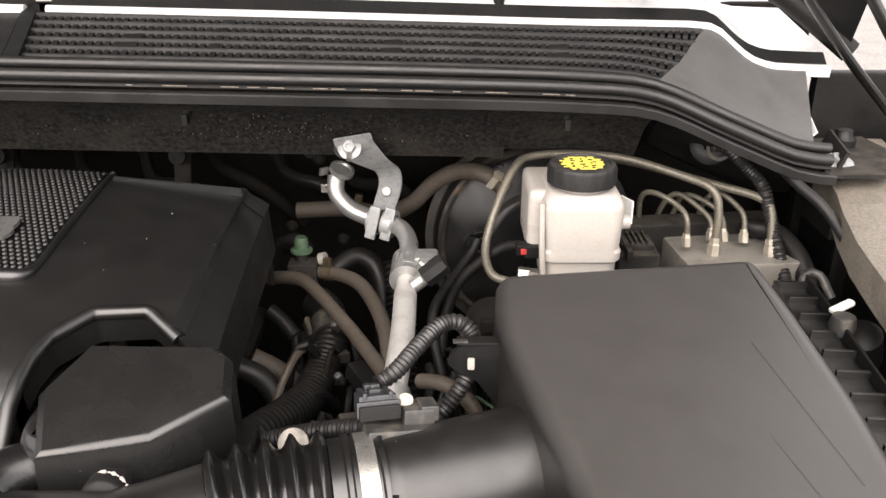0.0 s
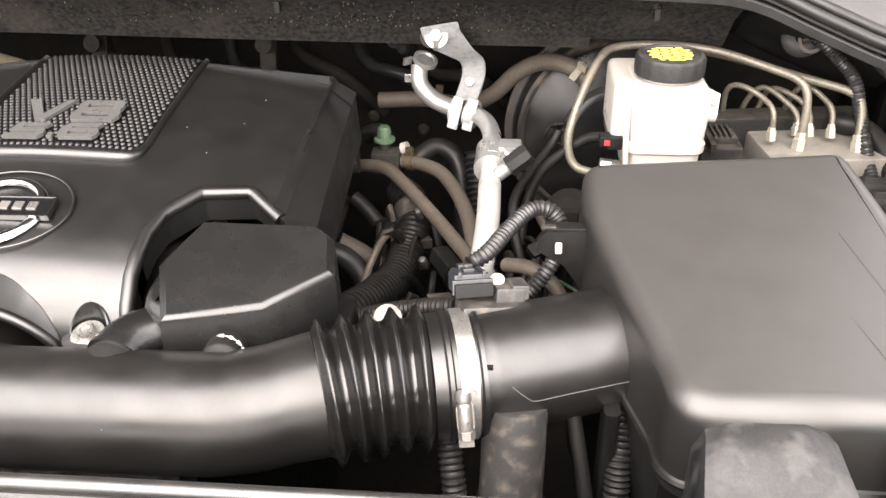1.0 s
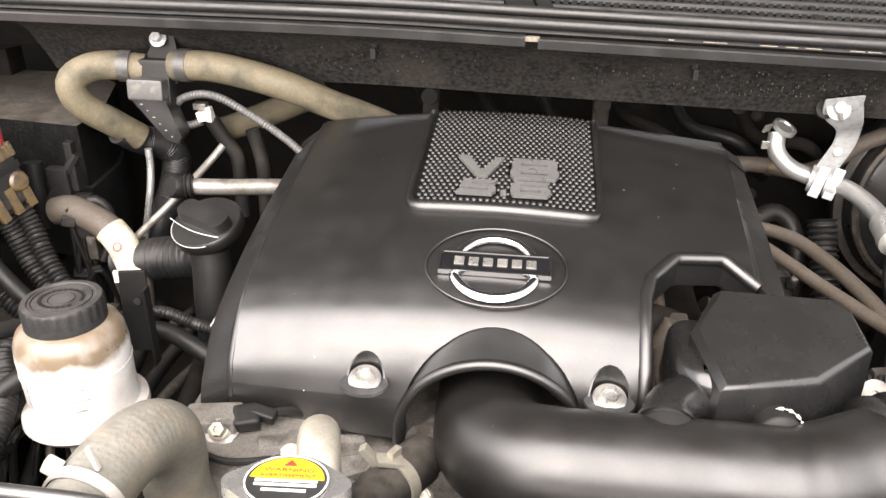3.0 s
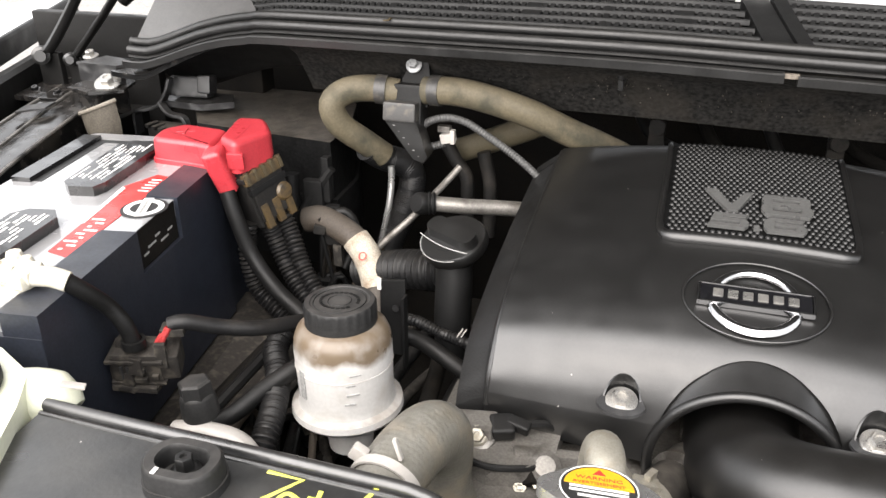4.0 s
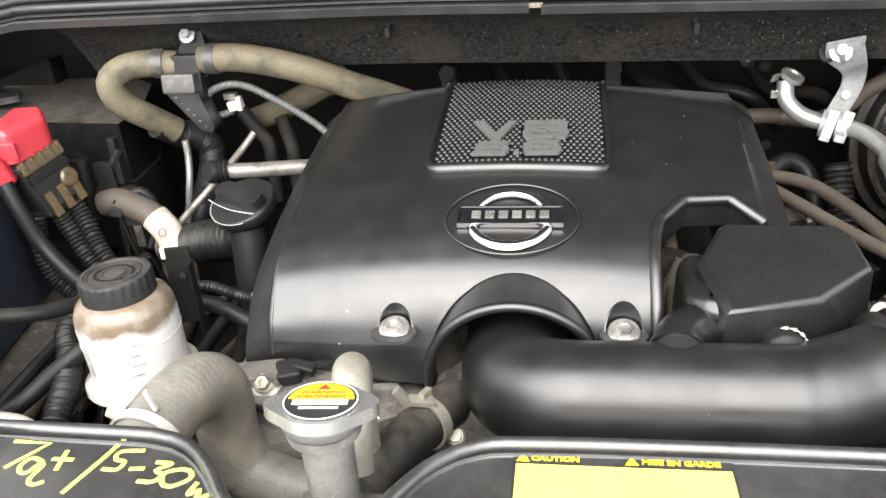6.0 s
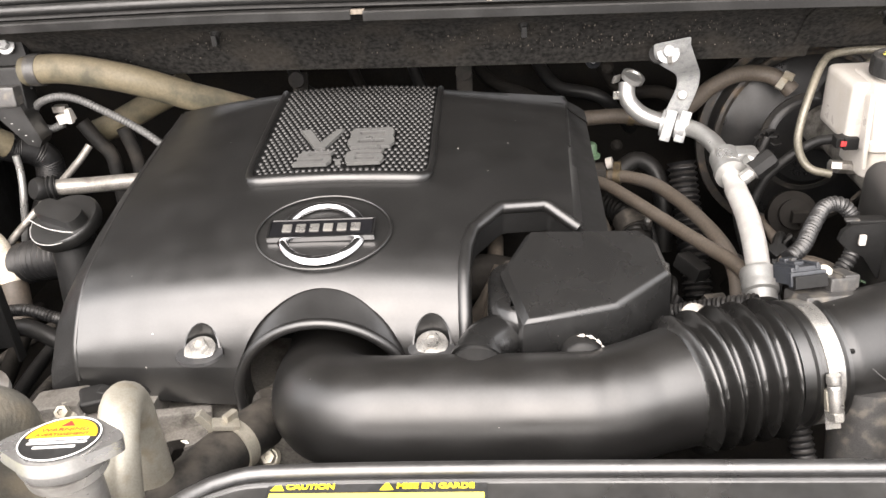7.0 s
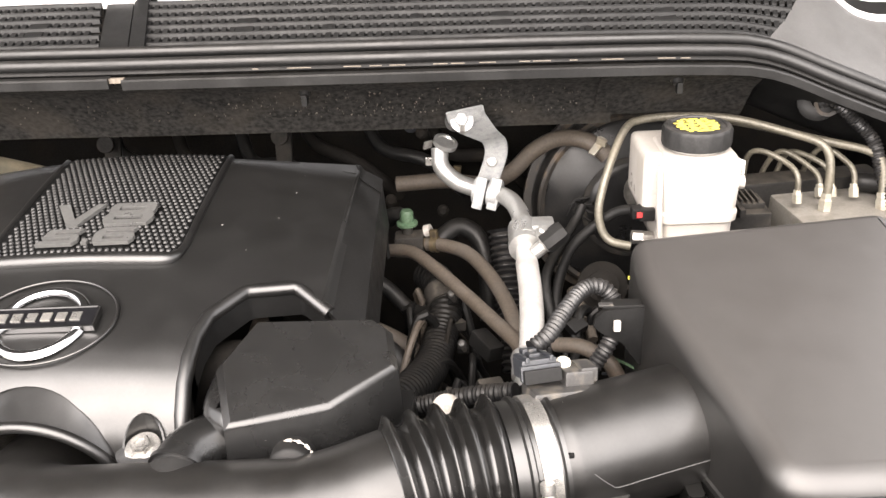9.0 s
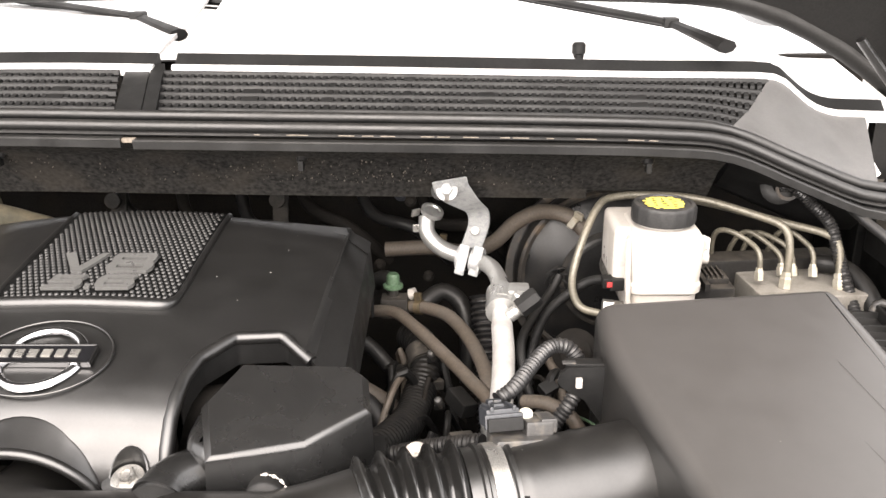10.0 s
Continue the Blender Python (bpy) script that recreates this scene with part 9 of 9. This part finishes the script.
part("bright_tag", box((0.034, 0.400, 0.945), (0.008, 0.003, 0.018), 0.0005), white_ink, fan)
tray = thing("battery_tray", (-1.0, 0.5, 0.9), "dusty black battery tray and inner wing clutter", "battery tray")
part("tray", box((-1.08, 0.5, 0.925), (0.34, 0.5, 0.02), 0.004), brown_grime, tray)
part("ledge", box((-0.945, 0.46, 0.965), (0.06, 0.30, 0.012), 0.003, pose(0, 0, 0, 0, 12, 8)), brown_grime, tray)
part("stay", sweep([(-0.94, 0.40, 0.98), (-0.925, 0.48, 0.995), (-0.91, 0.57, 1.01)], 0.006, 8), black_matte, tray)
part("stay", sweep([(-0.96, 0.40, 0.96), (-0.95, 0.52, 0.97), (-0.94, 0.64, 0.975)], 0.009, 8), shade_black, tray)
part("floor_pan", box((-0.78, 0.62, 0.86), (0.36, 0.62, 0.02), 0.003), shade_black, tray)
misc = thing("shift_linkage", (-0.86, 0.66, 0.93), "jumble of dark pipes and brackets beside the engine", "pipes")
for k in range(9):
    x = -0.92 + 0.026 * k
    part("pipe", sweep([(x, 0.80 - 0.02 * (k % 3), 0.90), (x + 0.015, 0.70 + 0.01 * (k % 4), 0.93 + 0.008 * (k % 3)), (x + 0.03 * ((k % 3) - 1), 0.58, 0.92 + 0.01 * (k % 2)), (x + 0.02, 0.46, 0.90)], 0.006 + 0.002 * (k % 3), 10), (brown_grime, black_rubber, shade_black)[k % 3], misc)
hang = thing("fuse_box_bracket", (-0.92, 0.77, 1.0), "small dark bracket and cable by the fuse box", "bracket")
part("cable", sweep([(-0.945, 0.765, 1.055), (-0.928, 0.77, 1.062), (-0.915, 0.772, 1.045), (-0.915, 0.765, 1.015), (-0.925, 0.755, 0.99)], 0.006, 10), black_rubber, hang)
part("plug", box((-0.938, 0.758, 1.035), (0.022, 0.02, 0.026), 0.003), black_dusty, hang)
part("hook", box((-0.93, 0.752, 1.01), (0.012, 0.012, 0.03), 0.002), brown_grime, hang)
part("amber_clip", merged(box((-0.882, 0.775, 1.006), (0.006, 0.006, 0.016), 0.001), box((-0.890, 0.778, 1.004), (0.010, 0.008, 0.008), 0.001)), brass, hang)
rear = thing("rear_pipes", (-0.45, 1.05, 1.1), "dark pipes and brackets behind the engine cover", "pipes")
for k in range(6):
    x = -0.60 + 0.09 * k
    part("pipe", sweep([(x, 1.12, 1.12), (x + 0.03, 1.06, 1.10 - 0.01 * (k % 3)), (x + 0.09, 1.03, 1.08), (x + 0.14, 1.06, 1.02)], 0.009, 10), (black_rubber, shade_black)[k % 2], rear)
for x in (-0.566, -0.337):
    part("tab", merged(box((x, 1.02, 1.10), (0.022, 0.006, 0.07), 0.002, pose(0, 0, 0, -20)), lathe([(0, -0.003), (0.011, -0.003), (0.011, 0.003), (0, 0.003)], along((x, 1.008, 1.130), (0, -1, 0.35)), 16)), black_dusty, rear)
part("plug", lathe([(0, 0), (0.010, 0), (0.010, 0.004), (0.006, 0.008), (0.004, 0.004), (0, 0.004)], along((-0.165, 1.0, 1.140), (0, -1, 0.3)), 14), grey_plug, rear)
for k, (x, y, z) in enumerate(((-0.15, 0.97, 1.14), (-0.20, 1.02, 1.03), (-0.13, 1.0, 1.02))):
    part("clip", lathe([(0, 0), (0.008, 0), (0.008, 0.006), (0.004, 0.010), (0, 0.010)], along((x, y, z), (0, -1, 0.2)), 10), shade_black, rear)
steer = thing("steering_joint", (0.05, 0.80, 0.95), "dark round steering joint below the booster", "steering joint")
part("disc", lathe([(0, 0), (0.028, 0), (0.028, 0.02), (0.018, 0.024), (0.018, 0.034), (0, 0.034)], along((0.055, 0.83, 0.99), (-0.1, -0.8, 0.4)), 28), shade_black, steer)
part("yellow_tag", box((0.078, 0.79, 1.02), (0.0035, 0.003, 0.0035), 0.001), pale_yellow, steer)
part("knot", merged(box((0.05, 0.785, 1.01), (0.018, 0.01, 0.014), 0.002), box((0.058, 0.788, 1.0), (0.012, 0.01, 0.01), 0.002)), shade_black, steer)


# ---- loose wiring in the dark gaps ----
def tangle(name, lo, hi, count, seed, label, droop=0.05):
    """Dark wires that wander through a box of space, some with small plugs."""
    rng = random.Random(seed)
    t = thing(name, lo, label, "wiring")
    for k in range(count):
        y0, y1 = rng.uniform(lo[1], hi[1]), rng.uniform(lo[1], hi[1])
        x0, x1 = rng.uniform(lo[0], hi[0]), rng.uniform(lo[0], hi[0])
        z0 = rng.uniform(lo[2], hi[2])
        pts = [(x0, y0, lo[2] - droop), (x0 * 0.7 + x1 * 0.3, y0 * 0.7 + y1 * 0.3, z0), (x0 * 0.4 + x1 * 0.6 + rng.uniform(-0.015, 0.015), y0 * 0.4 + y1 * 0.6, z0 + rng.uniform(-0.02, 0.012)), (x1, y1, lo[2] - droop)]
        part("wire", sweep(pts, rng.choice((0.0028, 0.004, 0.0055)), 8, step=0.008), rng.choice((tape, black_rubber, shade_black, brown_hose, loom)), t)
        if k % 3 == 0:
            c = pts[2]
            part("plug", box(c, (rng.uniform(0.012, 0.02), 0.016, 0.012), 0.002, pose(0, 0, 0, rng.uniform(-30, 30), rng.uniform(-30, 30), rng.uniform(0, 90))), rng.choice((black_matte, brown_grime, black_dusty)), t)


tangle("wiring_tangle", (-0.20, 0.62, 0.93), (-0.07, 0.90, 0.985), 12, 3, "tangle of dark wires and plugs beside the engine cover")
tangle("wiring_tangle", (-0.04, 0.62, 0.93), (0.05, 0.86, 1.00), 10, 5, "tangle of dark wires and plugs below the brake booster")
tangle("wiring_tangle", (-0.96, 0.72, 0.97), (-0.88, 0.80, 1.05), 8, 11, "tangle of dark wires and plugs beside the fuse box")
tangle("wiring_tangle", (-0.95, 0.42, 0.93), (-0.84, 0.62, 0.985), 10, 13, "tangle of dark wires below the steering reservoir")
